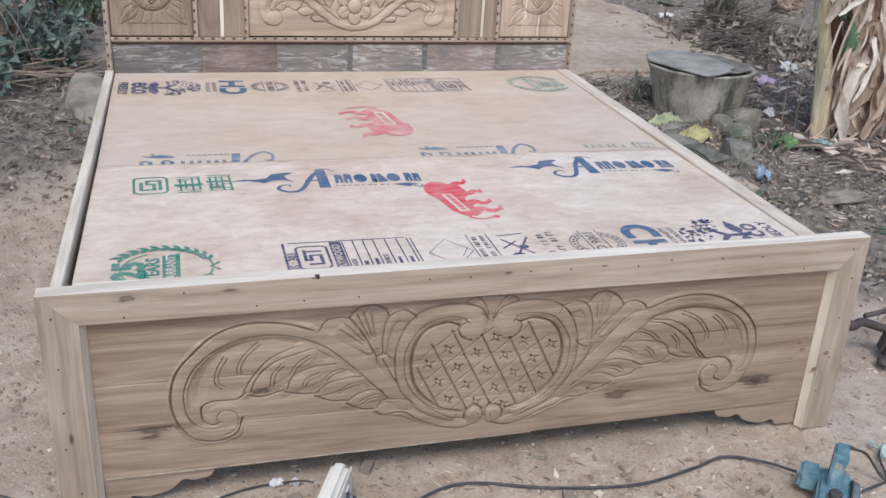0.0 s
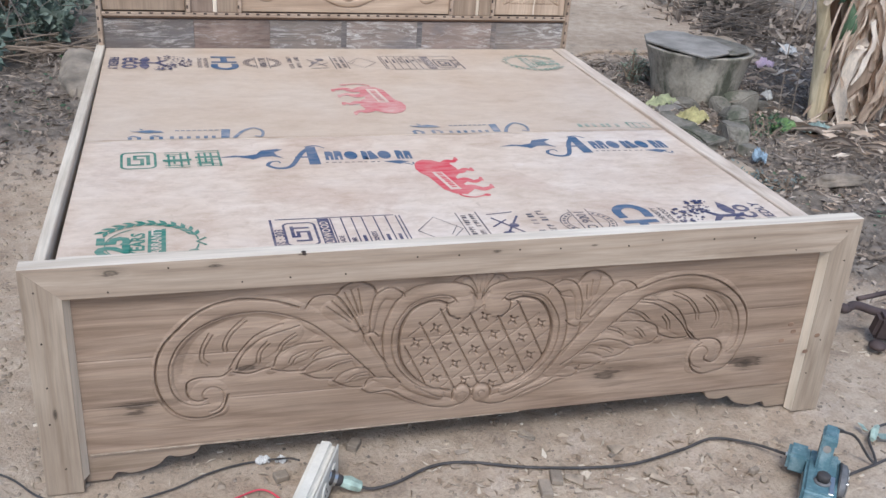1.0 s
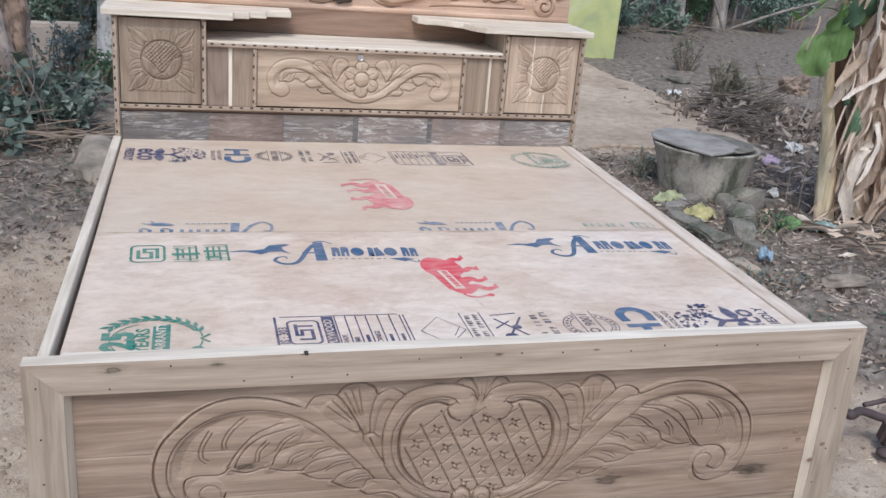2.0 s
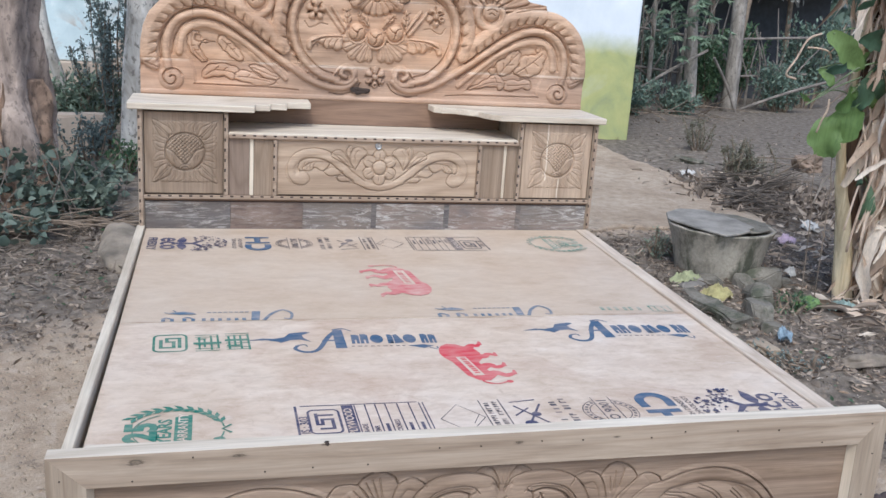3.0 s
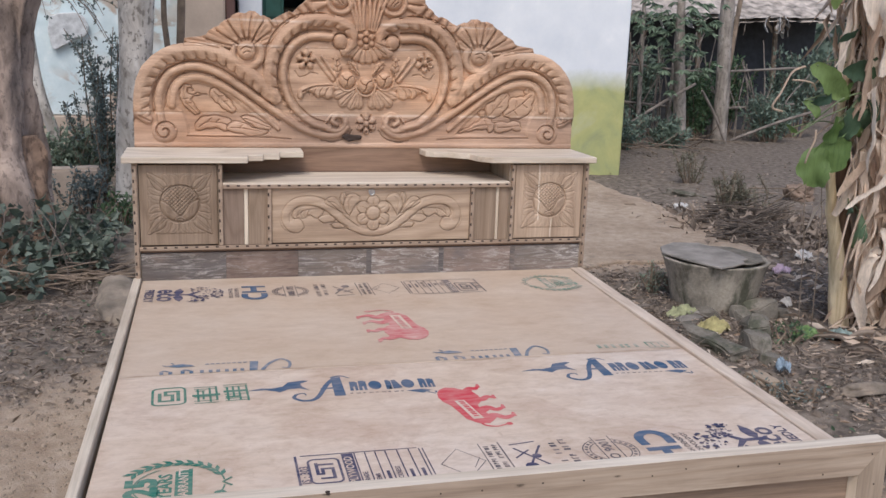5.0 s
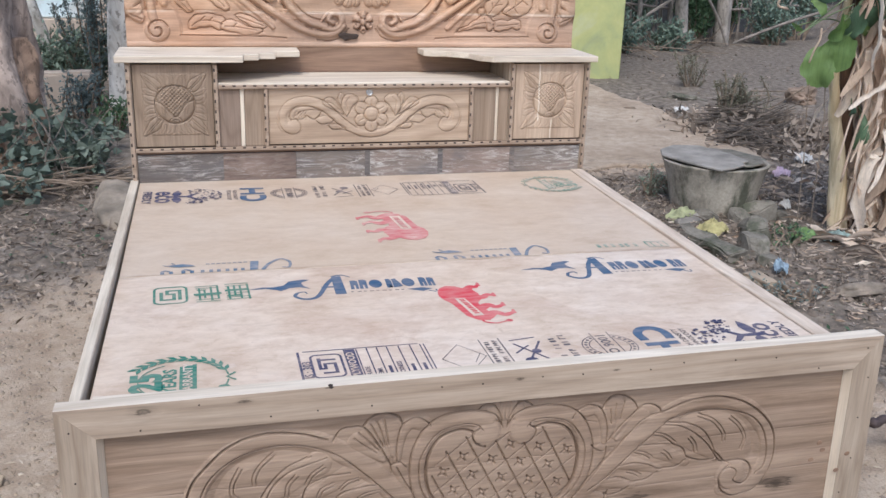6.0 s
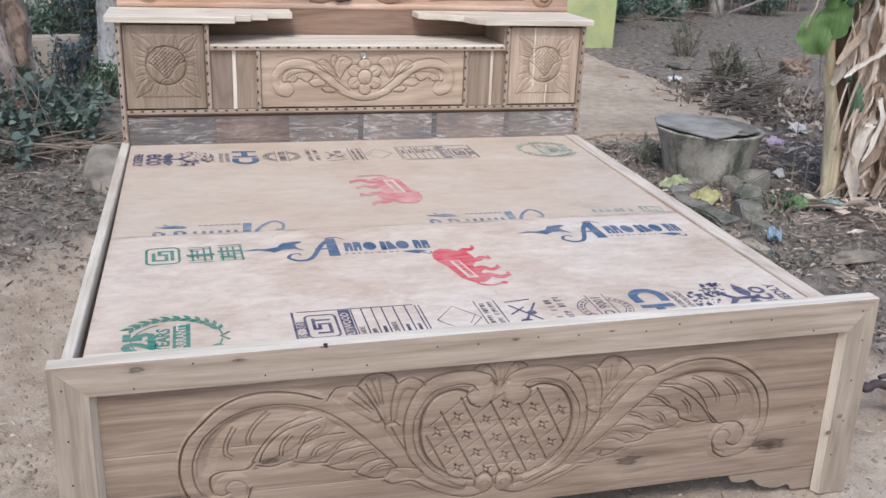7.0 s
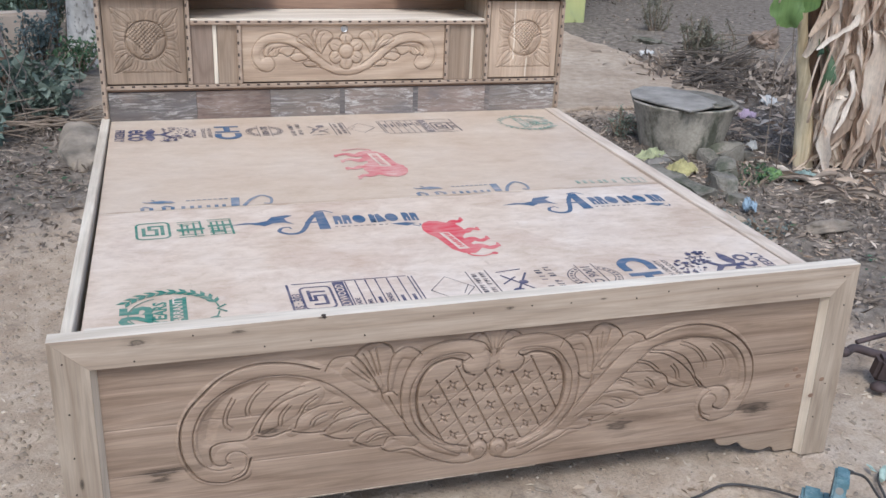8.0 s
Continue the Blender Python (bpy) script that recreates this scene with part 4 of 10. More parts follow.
def footboard_relief():
    left = (([(-0.578, 0.205), (-0.591, 0.169), (-0.622, 0.153), (-0.652, 0.152), (-0.688, 0.165), (-0.716, 0.203), (-0.729, 0.251), (-0.726, 0.301), (-0.710, 0.342),
              (-0.683, 0.374), (-0.647, 0.409), (-0.605, 0.432), (-0.558, 0.442), (-0.517, 0.441), (-0.469, 0.432), (-0.421, 0.414)], 0.0052, 0.011),
            ([(-0.620, 0.187), (-0.651, 0.184), (-0.680, 0.199), (-0.697, 0.226), (-0.702, 0.263), (-0.698, 0.298), (-0.679, 0.339), (-0.648, 0.371), (-0.606, 0.395),
              (-0.565, 0.405), (-0.517, 0.410), (-0.469, 0.403), (-0.421, 0.385), (-0.383, 0.362), (-0.332, 0.313), (-0.279, 0.256), (-0.245, 0.217)], 0.0032, 0.008),
            ([(-0.625, 0.200), (-0.644, 0.195), (-0.661, 0.203), (-0.667, 0.223), (-0.663, 0.244), (-0.642, 0.253), (-0.612, 0.253), (-0.588, 0.254), (-0.569, 0.271)], 0.0042, 0.010),
            ([(-0.575, 0.271), (-0.550, 0.312), (-0.512, 0.352), (-0.457, 0.375)], 0.0032, 0.008), ([(-0.559, 0.270), (-0.544, 0.304), (-0.500, 0.343), (-0.421, 0.368)], 0.0032, 0.008),
            ([(-0.567, 0.263), (-0.533, 0.254), (-0.487, 0.267)], 0.0042, 0.010), ([(-0.478, 0.269), (-0.464, 0.300), (-0.421, 0.319), (-0.370, 0.324)], 0.0032, 0.008),
            ([(-0.483, 0.262), (-0.446, 0.251), (-0.408, 0.251)], 0.0042, 0.010), ([(-0.410, 0.254), (-0.383, 0.274), (-0.332, 0.284), (-0.306, 0.284)], 0.0032, 0.008),
            ([(-0.414, 0.244), (-0.382, 0.226), (-0.343, 0.222)], 0.0045, 0.010), ([(-0.341, 0.217), (-0.318, 0.237), (-0.279, 0.245), (-0.259, 0.239)], 0.0032, 0.008),
            ([(-0.343, 0.216), (-0.310, 0.195), (-0.277, 0.192)], 0.0045, 0.010), ([(-0.271, 0.194), (-0.258, 0.213), (-0.225, 0.215), (-0.198, 0.209)], 0.003, 0.007),
            ([(-0.277, 0.187), (-0.257, 0.174), (-0.210, 0.176), (-0.168, 0.148), (-0.111, 0.121), (-0.061, 0.111), (-0.026, 0.120), (-0.006, 0.141)], 0.0042, 0.009),
            ([(-0.408, 0.409), (-0.390, 0.433), (-0.365, 0.439), (-0.334, 0.431), (-0.302, 0.383), (-0.275, 0.330)], 0.0035, 0.008),
            ([(-0.341, 0.436), (-0.322, 0.458), (-0.291, 0.467), (-0.260, 0.454), (-0.249, 0.433)], 0.0035, 0.008),
            ([(-0.262, 0.336), (-0.263, 0.380), (-0.252, 0.429), (-0.221, 0.447), (-0.195, 0.436), (-0.185, 0.424)], 0.0035, 0.008),
            ([(-0.274, 0.315), (-0.275, 0.330), (-0.256, 0.338), (-0.240, 0.324)], 0.003, 0.008),
            ([(-0.262, 0.325), (-0.24, 0.28), (-0.220, 0.250)], 0.003, 0.007))
    left_veins = ([(-0.610, 0.360), (-0.627, 0.327), (-0.630, 0.299), (-0.617, 0.286)], [(-0.536, 0.389), (-0.566, 0.363), (-0.581, 0.334), (-0.580, 0.315)],
                [(-0.488, 0.332), (-0.507, 0.308), (-0.511, 0.279)], [(-0.427, 0.348), (-0.454, 0.328), (-0.467, 0.304)], [(-0.405, 0.300), (-0.432, 0.288), (-0.44, 0.272)],
                [(-0.35, 0.305), (-0.375, 0.298), (-0.392, 0.282)], [(-0.30, 0.268), (-0.335, 0.262), (-0.36, 0.246)], [(-0.265, 0.228), (-0.29, 0.225), (-0.31, 0.212)])
    # the other half, given as if folded over to the left
    right = (([(-0.588, 0.187), (-0.597, 0.164), (-0.625, 0.147), (-0.658, 0.149), (-0.697, 0.162), (-0.722, 0.202), (-0.733, 0.252), (-0.727, 0.311), (-0.703, 0.354), (-0.666, 0.389), (-0.629, 0.413), (-0.587, 0.429), (-0.546, 0.437), (-0.499, 0.436), (-0.455, 0.427), (-0.419, 0.413), (-0.397, 0.407)], .0052, .011),
            ([(-0.688, 0.206), (-0.708, 0.229), (-0.709, 0.279), (-0.692, 0.33), (-0.663, 0.365), (-0.627, 0.384), (-0.585, 0.394), (-0.538, 0.397), (-0.476, 0.394), (-0.431, 0.385), (-0.404, 0.364), (-0.364, 0.328), (-0.324, 0.292), (-0.27, 0.242), (-0.228, 0.214)], .0036, .009),
            ([(-0.397, 0.407), (-0.354, 0.392), (-0.322, 0.356), (-0.277, 0.305), (-0.224, 0.247), (-0.198, 0.217)], .0034, .008),
            ([(-0.631, 0.203), (-0.628, 0.19), (-0.652, 0.18), (-0.673, 0.199), (-0.673, 0.224), (-0.656, 0.243), (-0.629, 0.25), (-0.597, 0.249), (-0.578, 0.267), (-0.564, 0.28)], .0042, .010),
            ([(-0.597, 0.164), (-0.585, 0.2), (-0.594, 0.224), (-0.612, 0.239)], .0034, .008),
            ([(-0.418, 0.371), (-0.458, 0.364), (-0.501, 0.34), (-0.542, 0.303), (-0.577, 0.256), (-0.606, 0.244)], .0034, .009),
            ([(-0.425, 0.378), (-0.48, 0.368), (-0.523, 0.346), (-0.55, 0.311), (-0.564, 0.28)], .0032, .008),
            ([(-0.567, 0.263), (-0.539, 0.258), (-0.506, 0.266), (-0.485, 0.276)], .0042, .010),
            ([(-0.485, 0.276), (-0.474, 0.299), (-0.443, 0.313), (-0.396, 0.321), (-0.35, 0.322)], .0032, .008),
            ([(-0.482, 0.269), (-0.461, 0.251), (-0.422, 0.25), (-0.409, 0.251)], .0042, .010),
            ([(-0.409, 0.251), (-0.381, 0.266), (-0.341, 0.275), (-0.304, 0.27)], .0032, .008),
            ([(-0.408, 0.243), (-0.387, 0.226), (-0.357, 0.221), (-0.341, 0.221)], .0045, .010),
            ([(-0.337, 0.226), (-0.308, 0.238), (-0.278, 0.238)], .0032, .008),
            ([(-0.335, 0.21), (-0.314, 0.196), (-0.284, 0.191), (-0.272, 0.197)], .0045, .010),
            ([(-0.281, 0.203), (-0.27, 0.181), (-0.248, 0.177), (-0.217, 0.179), (-0.189, 0.161), (-0.146, 0.144), (-0.104, 0.121), (-0.06, 0.11), (-0.023, 0.12)], .0042, .009),
            ([(-0.172, 0.415), (-0.187, 0.436), (-0.215, 0.446), (-0.245, 0.432), (-0.263, 0.384), (-0.265, 0.338)], .0035, .008),
            ([(-0.245, 0.432), (-0.264, 0.457), (-0.292, 0.462), (-0.324, 0.448), (-0.339, 0.424), (-0.329, 0.413)], .0035, .009),
            ([(-0.329, 0.413), (-0.296, 0.381), (-0.265, 0.338)], .0035, .008),
            ([(-0.331, 0.417), (-0.363, 0.433), (-0.395, 0.422), (-0.405, 0.406)], .0035, .010),
            ([(-0.266, 0.33), (-0.26, 0.318), (-0.237, 0.326), (-0.225, 0.34)], .003, .008),
            ([(-0.266, 0.33), (-0.261, 0.288), (-0.225, 0.238)], .003, .007),
            ([(-0.282, 0.398), (-0.282, 0.444)], .003, .006),
            ([(-0.296, 0.405), (-0.305, 0.448)], .003, .006),
            ([(-0.273, 0.391), (-0.269, 0.43)], .003, .006),
            ([(-0.205, 0.405), (-0.235, 0.399)], .003, .005))
    right_veins = ([(-0.508, 0.387), (-0.551, 0.367), (-0.581, 0.332), (-0.586, 0.307)], [(-0.598, 0.371), (-0.627, 0.344), (-0.645, 0.31), (-0.637, 0.278)], [(-0.487, 0.33), (-0.503, 0.31), (-0.509, 0.287)], [(-0.388, 0.35), (-0.423, 0.339), (-0.45, 0.317)], [(-0.417, 0.299), (-0.432, 0.288), (-0.442, 0.273)], [(-0.344, 0.306), (-0.372, 0.296), (-0.389, 0.284)], [(-0.329, 0.252), (-0.348, 0.246), (-0.365, 0.235)])
    R = footboard_half(left, left_veins)
    for k in range(6):
        a = radians(94 + k * 9)
        R.groove([(-0.278 + 0.04 * math.cos(a), 0.335 + 0.05 * math.sin(a)), (-0.285 + 0.10 * math.cos(a), 0.335 + 0.115 * math.sin(a))], 0.0032, 0.0065)
    other = footboard_half(right, right_veins)
    U, V, H = R.whole()
    H = np.vstack((R.H, other.H[-2::-1]))
    # the right half was cut a finger's width lower and nearer to the middle
    ease = np.clip((U + 0.12) / 0.22, 0, 1)
    ease = ease * ease * (3 - 2 * ease) * np.clip((0.885 - U) / 0.14, 0, 1)
    inner = np.clip((V - 0.085) / 0.03, 0, 1) * np.clip((0.483 - V) / 0.03, 0, 1)
    V = V - 0.009 * np.clip(U / 0.2, 0, 1) * np.clip((0.885 - U) / 0.14, 0, 1) * inner
    U = U - 0.013 * ease
    R = Relief(U, V)
    R.H = H
    # the shield's field: slightly sunk, with slanting lattice and star punches
    inside = ((U / 0.180) ** 2 + ((V - 0.277) / 0.130) ** 2 < 1) & (H < 0.0035)
    lattice = Relief(U, V)
    a, b, o = np.array((0.026, -0.051)), np.array((0.045, 0.036)), np.array((-0.080, 0.282))
    for k in range(-6, 8):
        lattice.groove([o + b * (k + 0.5) - a * 8, o + b * (k + 0.5) + a * 8], 0.0026, 0.006)
        lattice.groove([o + a * (k + 0.5) - b * 8, o + a * (k + 0.5) + b * 8], 0.0020, 0.0045)
        for m in range(-6, 8):
            c = o + b * k + a * m
            if (c[0] / 0.175) ** 2 + ((c[1] - 0.275) / 0.125) ** 2 < 1:
                for q in range(4):
                    t = radians(32 + 90 * q)
                    d = np.array((math.cos(t), math.sin(t)))
                    lattice.groove([c + d * 0.0065, c + d * 0.0135], 0.0030, 0.0075)
                ring = [c + 0.0058 * np.array((math.cos(t), math.sin(t))) for t in np.linspace(0, 6.2832, 13)]
                lattice.groove(ring, 0.0022, 0.005)
    R.H = np.where(inside, H + lattice.H, H)
    # glue joints between the boards
    for z, w in ((0.317, 0.0016), (0.199, 0.0016)):
        joint = Relief(U, V)
        joint.groove([(-0.9, z), (-0.3, z - 0.006), (0.9, z + 0.002)], w, 0.002)
        R.H += np.where(R.H < 0.001, joint.H, 0)
    R.H += (fbm(U * 9, V * 40, 5) - 0.47) * 0.0012
    return R


def crest_top(u):
    """Upper outline of the crest, scalloped."""
    a = np.abs(u)
    xs = [0.0, 0.04, 0.068, 0.088, 0.116, 0.150, 0.172, 0.180, 0.208, 0.221, 0.226, 0.247, 0.2505, 0.262, 0.278, 0.310, 0.325, 0.365, 0.396, 0.406, 0.430, 0.440, 0.462, 0.484, 0.502, 0.530, 0.552, 0.562, 0.582, 0.600, 0.606, 0.625, 0.650, 0.658, 0.680, 0.745,
          0.7455, 0.790, 0.832, 0.873, 0.915, 0.938, 0.949, 0.952]
    zs = [1.786, 1.778, 1.762, 1.735, 1.745, 1.743, 1.731, 1.728, 1.716, 1.702, 1.688, 1.670, 1.640, 1.626, 1.614, 1.582, 1.588, 1.567, 1.549, 1.558, 1.568, 1.564, 1.582, 1.584, 1.572, 1.575, 1.564, 1.552, 1.543, 1.530, 1.520, 1.513, 1.498, 1.483, 1.476, 1.467,
          1.446, 1.440, 1.422, 1.394, 1.350, 1.295, 1.235, 1.170]
    return np.interp(a, xs, zs)


def crest_relief():
    U, V = field(-0.952, 0.952, 1.022, 1.786, 0.0023, crest_top)
    R = Relief(U, V)
    s = spline

    VOLUTE = {}

    def flip(pts, m):
        return [(x * m, y) for x, y in pts]
    for m in (1, -1):
        line = lambda pts, per=8: s(flip(pts, m), per)
        # bead along the S-scroll, then the narrow inner bead
        R.ridge(line([(-0.840, 1.120), (-0.849, 1.165), (-0.851, 1.220), (-0.838, 1.277), (-0.807, 1.322), (-0.751, 1.350), (-0.695, 1.355), (-0.639, 1.340), (-0.582, 1.311), (-0.490, 1.253), (-0.371, 1.170), (-0.263, 1.102), (-0.178, 1.078), (-0.118, 1.082), (-0.080, 1.112)]), 0.017, 0.014, 0.014)
        R.ridge(line([(-0.800, 1.195), (-0.789, 1.256), (-0.762, 1.292), (-0.706, 1.309), (-0.650, 1.298), (-0.605, 1.280), (-0.535, 1.240), (-0.446, 1.170), (-0.372, 1.105)]), 0.015, 0.009, 0.010)
        # corner volute
        R.dome((-0.832 * m, 1.090), 0.050, 0.0135, 0.95)
        VOLUTE[m] = [(m * (-0.832 + (0.008 + 0.036 * t) * math.cos(2.2 - 8.2 * t)), 1.090 + (0.008 + 0.036 * t) * math.sin(2.2 - 8.2 * t)) for t in np.linspace(0, 1, 44)]
        # oval bead and its lower volute
        R.ridge(line([(-0.150, 1.487), (-0.215, 1.491), (-0.273, 1.475), (-0.319, 1.435), (-0.346, 1.369), (-0.347, 1.298), (-0.326, 1.228), (-0.289, 1.175), (-0.228, 1.128), (-0.155, 1.108)]), 0.016, 0.016, 0.014)
        R.ridge(line([(-0.165, 1.104), (-0.120, 1.098), (-0.090, 1.122), (-0.098, 1.156), (-0.130, 1.160), (-0.142, 1.137), (-0.124, 1.124)]), 0.013, 0.015, 0.010)
        R.ridge(line([(-0.082, 1.120), (-0.086, 1.158), (-0.116, 1.172), (-0.150, 1.158), (-0.172, 1.130)]), 0.010, 0.010, 0.005)
        # side palmette: long lobes laid side by side, the outer ones lying flat
        for a, r, w, k in ((171, 0.255, 0.018, 0), (157, 0.192, 0.027, 1), (137, 0.168, 0.029, 2), (112, 0.162, 0.029, 3), (91, 0.164, 0.026, 4), (71, 0.160, 0.026, 3), (50, 0.146, 0.023, 2), (30, 0.115, 0.018, 1)):
            d = np.array((math.cos(radians(a)), math.sin(radians(a))))
            c = np.array((-0.495, 1.425))
            tip, mid, foot = c + d * (r - w), c + d * r * 0.55, c + d * 0.040
            R.ridge(flip([foot, mid, tip], m), 0.005, 0.0085 + 0.0011 * k, w)
            side = np.array((-d[1], d[0])) * w * 0.95
            R.groove(line([foot + side * 0.2, mid + side * 0.8, tip + side * 1.05], 5), 0.0036, 0.0050)
            R.groove(line([foot * 0.3 + mid * 0.7, tip], 5), w * 0.62, 0.0042)
        # broad leafy rolls
        R.band(line([(-0.920, 1.176), (-0.921, 1.215), (-0.908, 1.280), (-0.880, 1.335), (-0.835, 1.383), (-0.775, 1.408), (-0.715, 1.418), (-0.655, 1.417), (-0.600, 1.401), (-0.548, 1.370), (-0.500, 1.333), (-0.450, 1.292), (-0.405, 1.250)]), 0.036, 0.032, 0.019, 16, -m)
        R.band(line([(-0.088, 1.432), (-0.062, 1.465), (-0.066, 1.515), (-0.110, 1.545), (-0.170, 1.556), (-0.250, 1.549), (-0.315, 1.516), (-0.362, 1.460), (-0.390, 1.400), (-0.402, 1.342), (-0.400, 1.285), (-0.384, 1.235)]), 0.024, 0.029, 0.021, 13, m)
        root = [(-0.946, 1.168), (-0.910, 1.172), (-0.876, 1.148), (-0.888, 1.117), (-0.926, 1.132)]
        R.pillow(line(root + root[:1], 4)[:-1], 0.0110, 0.016)
        R.groove(line([(-0.930, 1.152), (-0.886, 1.132)], 4), 0.0036, 0.0050)
        R.dome((-0.110 * m, 1.472), 0.031, 0.020)
        R.groove([(m * (-0.110 + 0.033 * math.cos(t)), 1.472 + 0.033 * math.sin(t)) for t in np.linspace(0.2, 5.2, 22)], 0.0048, 0.008)
        # fringe of small leaves climbing to the crown
        for a, b, w in (((-0.380, 1.530), (-0.395, 1.556), 0.014), ((-0.335, 1.550), (-0.345, 1.580), 0.016), ((-0.295, 1.570), (-0.315, 1.590), 0.013), ((-0.255, 1.582), (-0.280, 1.612), 0.016), ((-0.215, 1.590), (-0.248, 1.628), 0.017)):
            R.ridge(flip([a, b], m), w * 0.7, 0.012, w)
        # crown: ruff of lobes round each side ball, collar, ball
        for k, (a, r) in enumerate(((196, 0.132), (176, 0.140), (156, 0.146), (136, 0.142), (117, 0.130), (98, 0.112), (80, 0.085))):
            d = np.array((math.cos(radians(a)), math.sin(radians(a))))
            c, n = np.array((-0.113, 1.642)), np.array((-math.sin(radians(a)), math.cos(radians(a))))
            R.ridge(flip([c + d * 0.05, c + d * (r - 0.020)], m), 0.011, 0.0110 + 0.0006 * k, 0.0215)
            R.groove(flip([c + d * 0.058 + n * 0.010, c + d * (r - 0.012) + n * 0.021], m), 0.0036, 0.0055)
        R.H = np.where(np.hypot(U + 0.113 * m, V - 1.643) < 0.060, np.minimum(R.H, 0.004), R.H)
        R.ridge([(m * (-0.113 + 0.052 * math.cos(t)), 1.640 + 0.052 * math.sin(t)) for t in np.linspace(2.6, 6.7, 22)], 0.011, 0.015)
        R.dome((-0.113 * m, 1.645), 0.037, 0.019)
        for a, b in (((-0.130, 1.662), (-0.100, 1.625)), ((-0.132, 1.640), (-0.112, 1.622)), ((-0.108, 1.668), (-0.090, 1.640))):
            R.groove(flip([a, b], m), 0.0036, 0.0062)
        # hair-fine strands beside the flutes
        for k in range(4):
            R.ridge(line([(-0.010 - 0.010 * k, 1.520), (-0.014 - 0.014 * k, 1.575), (-0.012 - 0.022 * k, 1.640)]), 0.0075, 0.012, 0.0085)
            R.groove(line([(-0.016 - 0.010 * k, 1.520), (-0.021 - 0.014 * k, 1.575), (-0.022 - 0.022 * k, 1.635)]), 0.0030, 0.0045)
        # side leaf of the bouquet with a hooked tip, stalks and pierced flower
        R.pillow(line([(-0.135, 1.298), (-0.190, 1.296), (-0.236, 1.293), (-0.272, 1.282), (-0.290, 1.258), (-0.288, 1.234), (-0.270, 1.230), (-0.262, 1.250), (-0.245, 1.262), (-0.222, 1.250), (-0.205, 1.236), (-0.186, 1.242), (-0.165, 1.230), (-0.140, 1.240)], 4), 0.0125, 0.016)
        R.groove(line([(-0.145, 1.288), (-0.220, 1.282), (-0.268, 1.262)]), 0.0050, 0.0075)
        for k in range(4):
            R.groove(line([(-0.160 - 0.024 * k, 1.280), (-0.172 - 0.024 * k, 1.262), (-0.176 - 0.022 * k, 1.244)], 4), 0.0030, 0.0045)
        R.groove(line([(-0.300, 1.345), (-0.283, 1.322), (-0.255, 1.328), (-0.235, 1.340), (-0.205, 1.336)]), 0.0030, 0.0040)
        for a, b, w in (((-0.142, 1.312), (-0.214, 1.402), 0.0095), ((-0.125, 1.322), (-0.188, 1.408), 0.0080)):
            R.ridge(flip([a, b], m), w, 0.010, w * 0.8)
        R.flower((-0.254 * m, 1.392), 0.043, 5, 0.0125, 0.3 * m)
        for x, y in ((-0.268, 1.410), (-0.238, 1.406), (-0.254, 1.374), (-0.278, 1.384)):
            R.pit((x * m, y), 0.0085, 0.013)
        R.leaf((-0.122 * m, 1.322), (-0.128 * m, 1.412), 0.021, 0.013)
        R.leaf((-0.030 * m, 1.335), (-0.078 * m, 1.392), 0.021, 0.013)
        # lobed skirt under the bouquet
        for a, r in ((187, 0.120), (206, 0.128), (226, 0.130), (246, 0.118), (264, 0.105)):
            d = np.array((math.cos(radians(a)), math.sin(radians(a))))
            c = np.array((-0.020, 1.298))
            R.ridge(flip([c + d * 0.045, c + d * (r - 0.018)], m), 0.010, 0.0105, 0.021)
            R.groove(flip([c + d * 0.055, c + d * (r - 0.006)], m), 0.0026, 0.0035)
        # shallow ruffles between oval and roll
        for k in range(8):
            t = radians(185 + k * 9)
            R.dome((m * (-0.020 + 0.345 * math.cos(t)), 1.300 + 0.235 * math.sin(t)), 0.012, 0.0055)
        # crisp cuts beside the main forms
        for pts, w, d in (([(-0.868, 1.165), (-0.874, 1.225), (-0.858, 1.283), (-0.815, 1.338), (-0.757, 1.366), (-0.692, 1.373), (-0.630, 1.358), (-0.570, 1.328), (-0.482, 1.268), (-0.395, 1.205)], 0.0070, 0.0085), ([(-0.826, 1.190), (-0.818, 1.250), (-0.786, 1.306), (-0.735, 1.331), (-0.690, 1.333), (-0.630, 1.318), (-0.560, 1.278), (-0.468, 1.212), (-0.362, 1.136)], 0.0060, 0.0075),
                          ([(-0.150, 1.512), (-0.222, 1.514), (-0.286, 1.498), (-0.336, 1.452), (-0.366, 1.390), (-0.372, 1.310), (-0.356, 1.240), (-0.318, 1.180)], 0.0070, 0.0095), ([(-0.160, 1.468), (-0.218, 1.470), (-0.262, 1.456), (-0.302, 1.420), (-0.325, 1.365), (-0.326, 1.300), (-0.306, 1.235), (-0.272, 1.188), (-0.220, 1.148), (-0.165, 1.132)], 0.0050, 0.0055),
                          ([(-0.430, 1.340), (-0.427, 1.400), (-0.400, 1.475), (-0.352, 1.536), (-0.285, 1.574), (-0.200, 1.584), (-0.140, 1.572)], 0.0046, 0.0070), ([(-0.190, 1.056), (-0.140, 1.050), (-0.085, 1.066), (-0.058, 1.100)], 0.0040, 0.0060), ([(-0.745, 1.450), (-0.680, 1.445), (-0.610, 1.430)], 0.0036, 0.0040)):
            R.groove(line(pts), w, d)
        # palmette heart with its open collar
        R.H = np.where(np.hypot(U + 0.495 * m, V - 1.415) < 0.062, np.minimum(R.H, 0.004), R.H)
        R.ridge([(m * (-0.495 + 0.058 * math.cos(t)), 1.413 + 0.056 * math.sin(t)) for t in np.linspace(2.8, 6.9, 20)], 0.012, 0.014, 0.016)
        R.dome((-0.498 * m, 1.424), 0.038, 0.018)
        R.groove(line([(-0.520, 1.428), (-0.500, 1.440), (-0.478, 1.432)], 5), 0.0036, 0.0060)
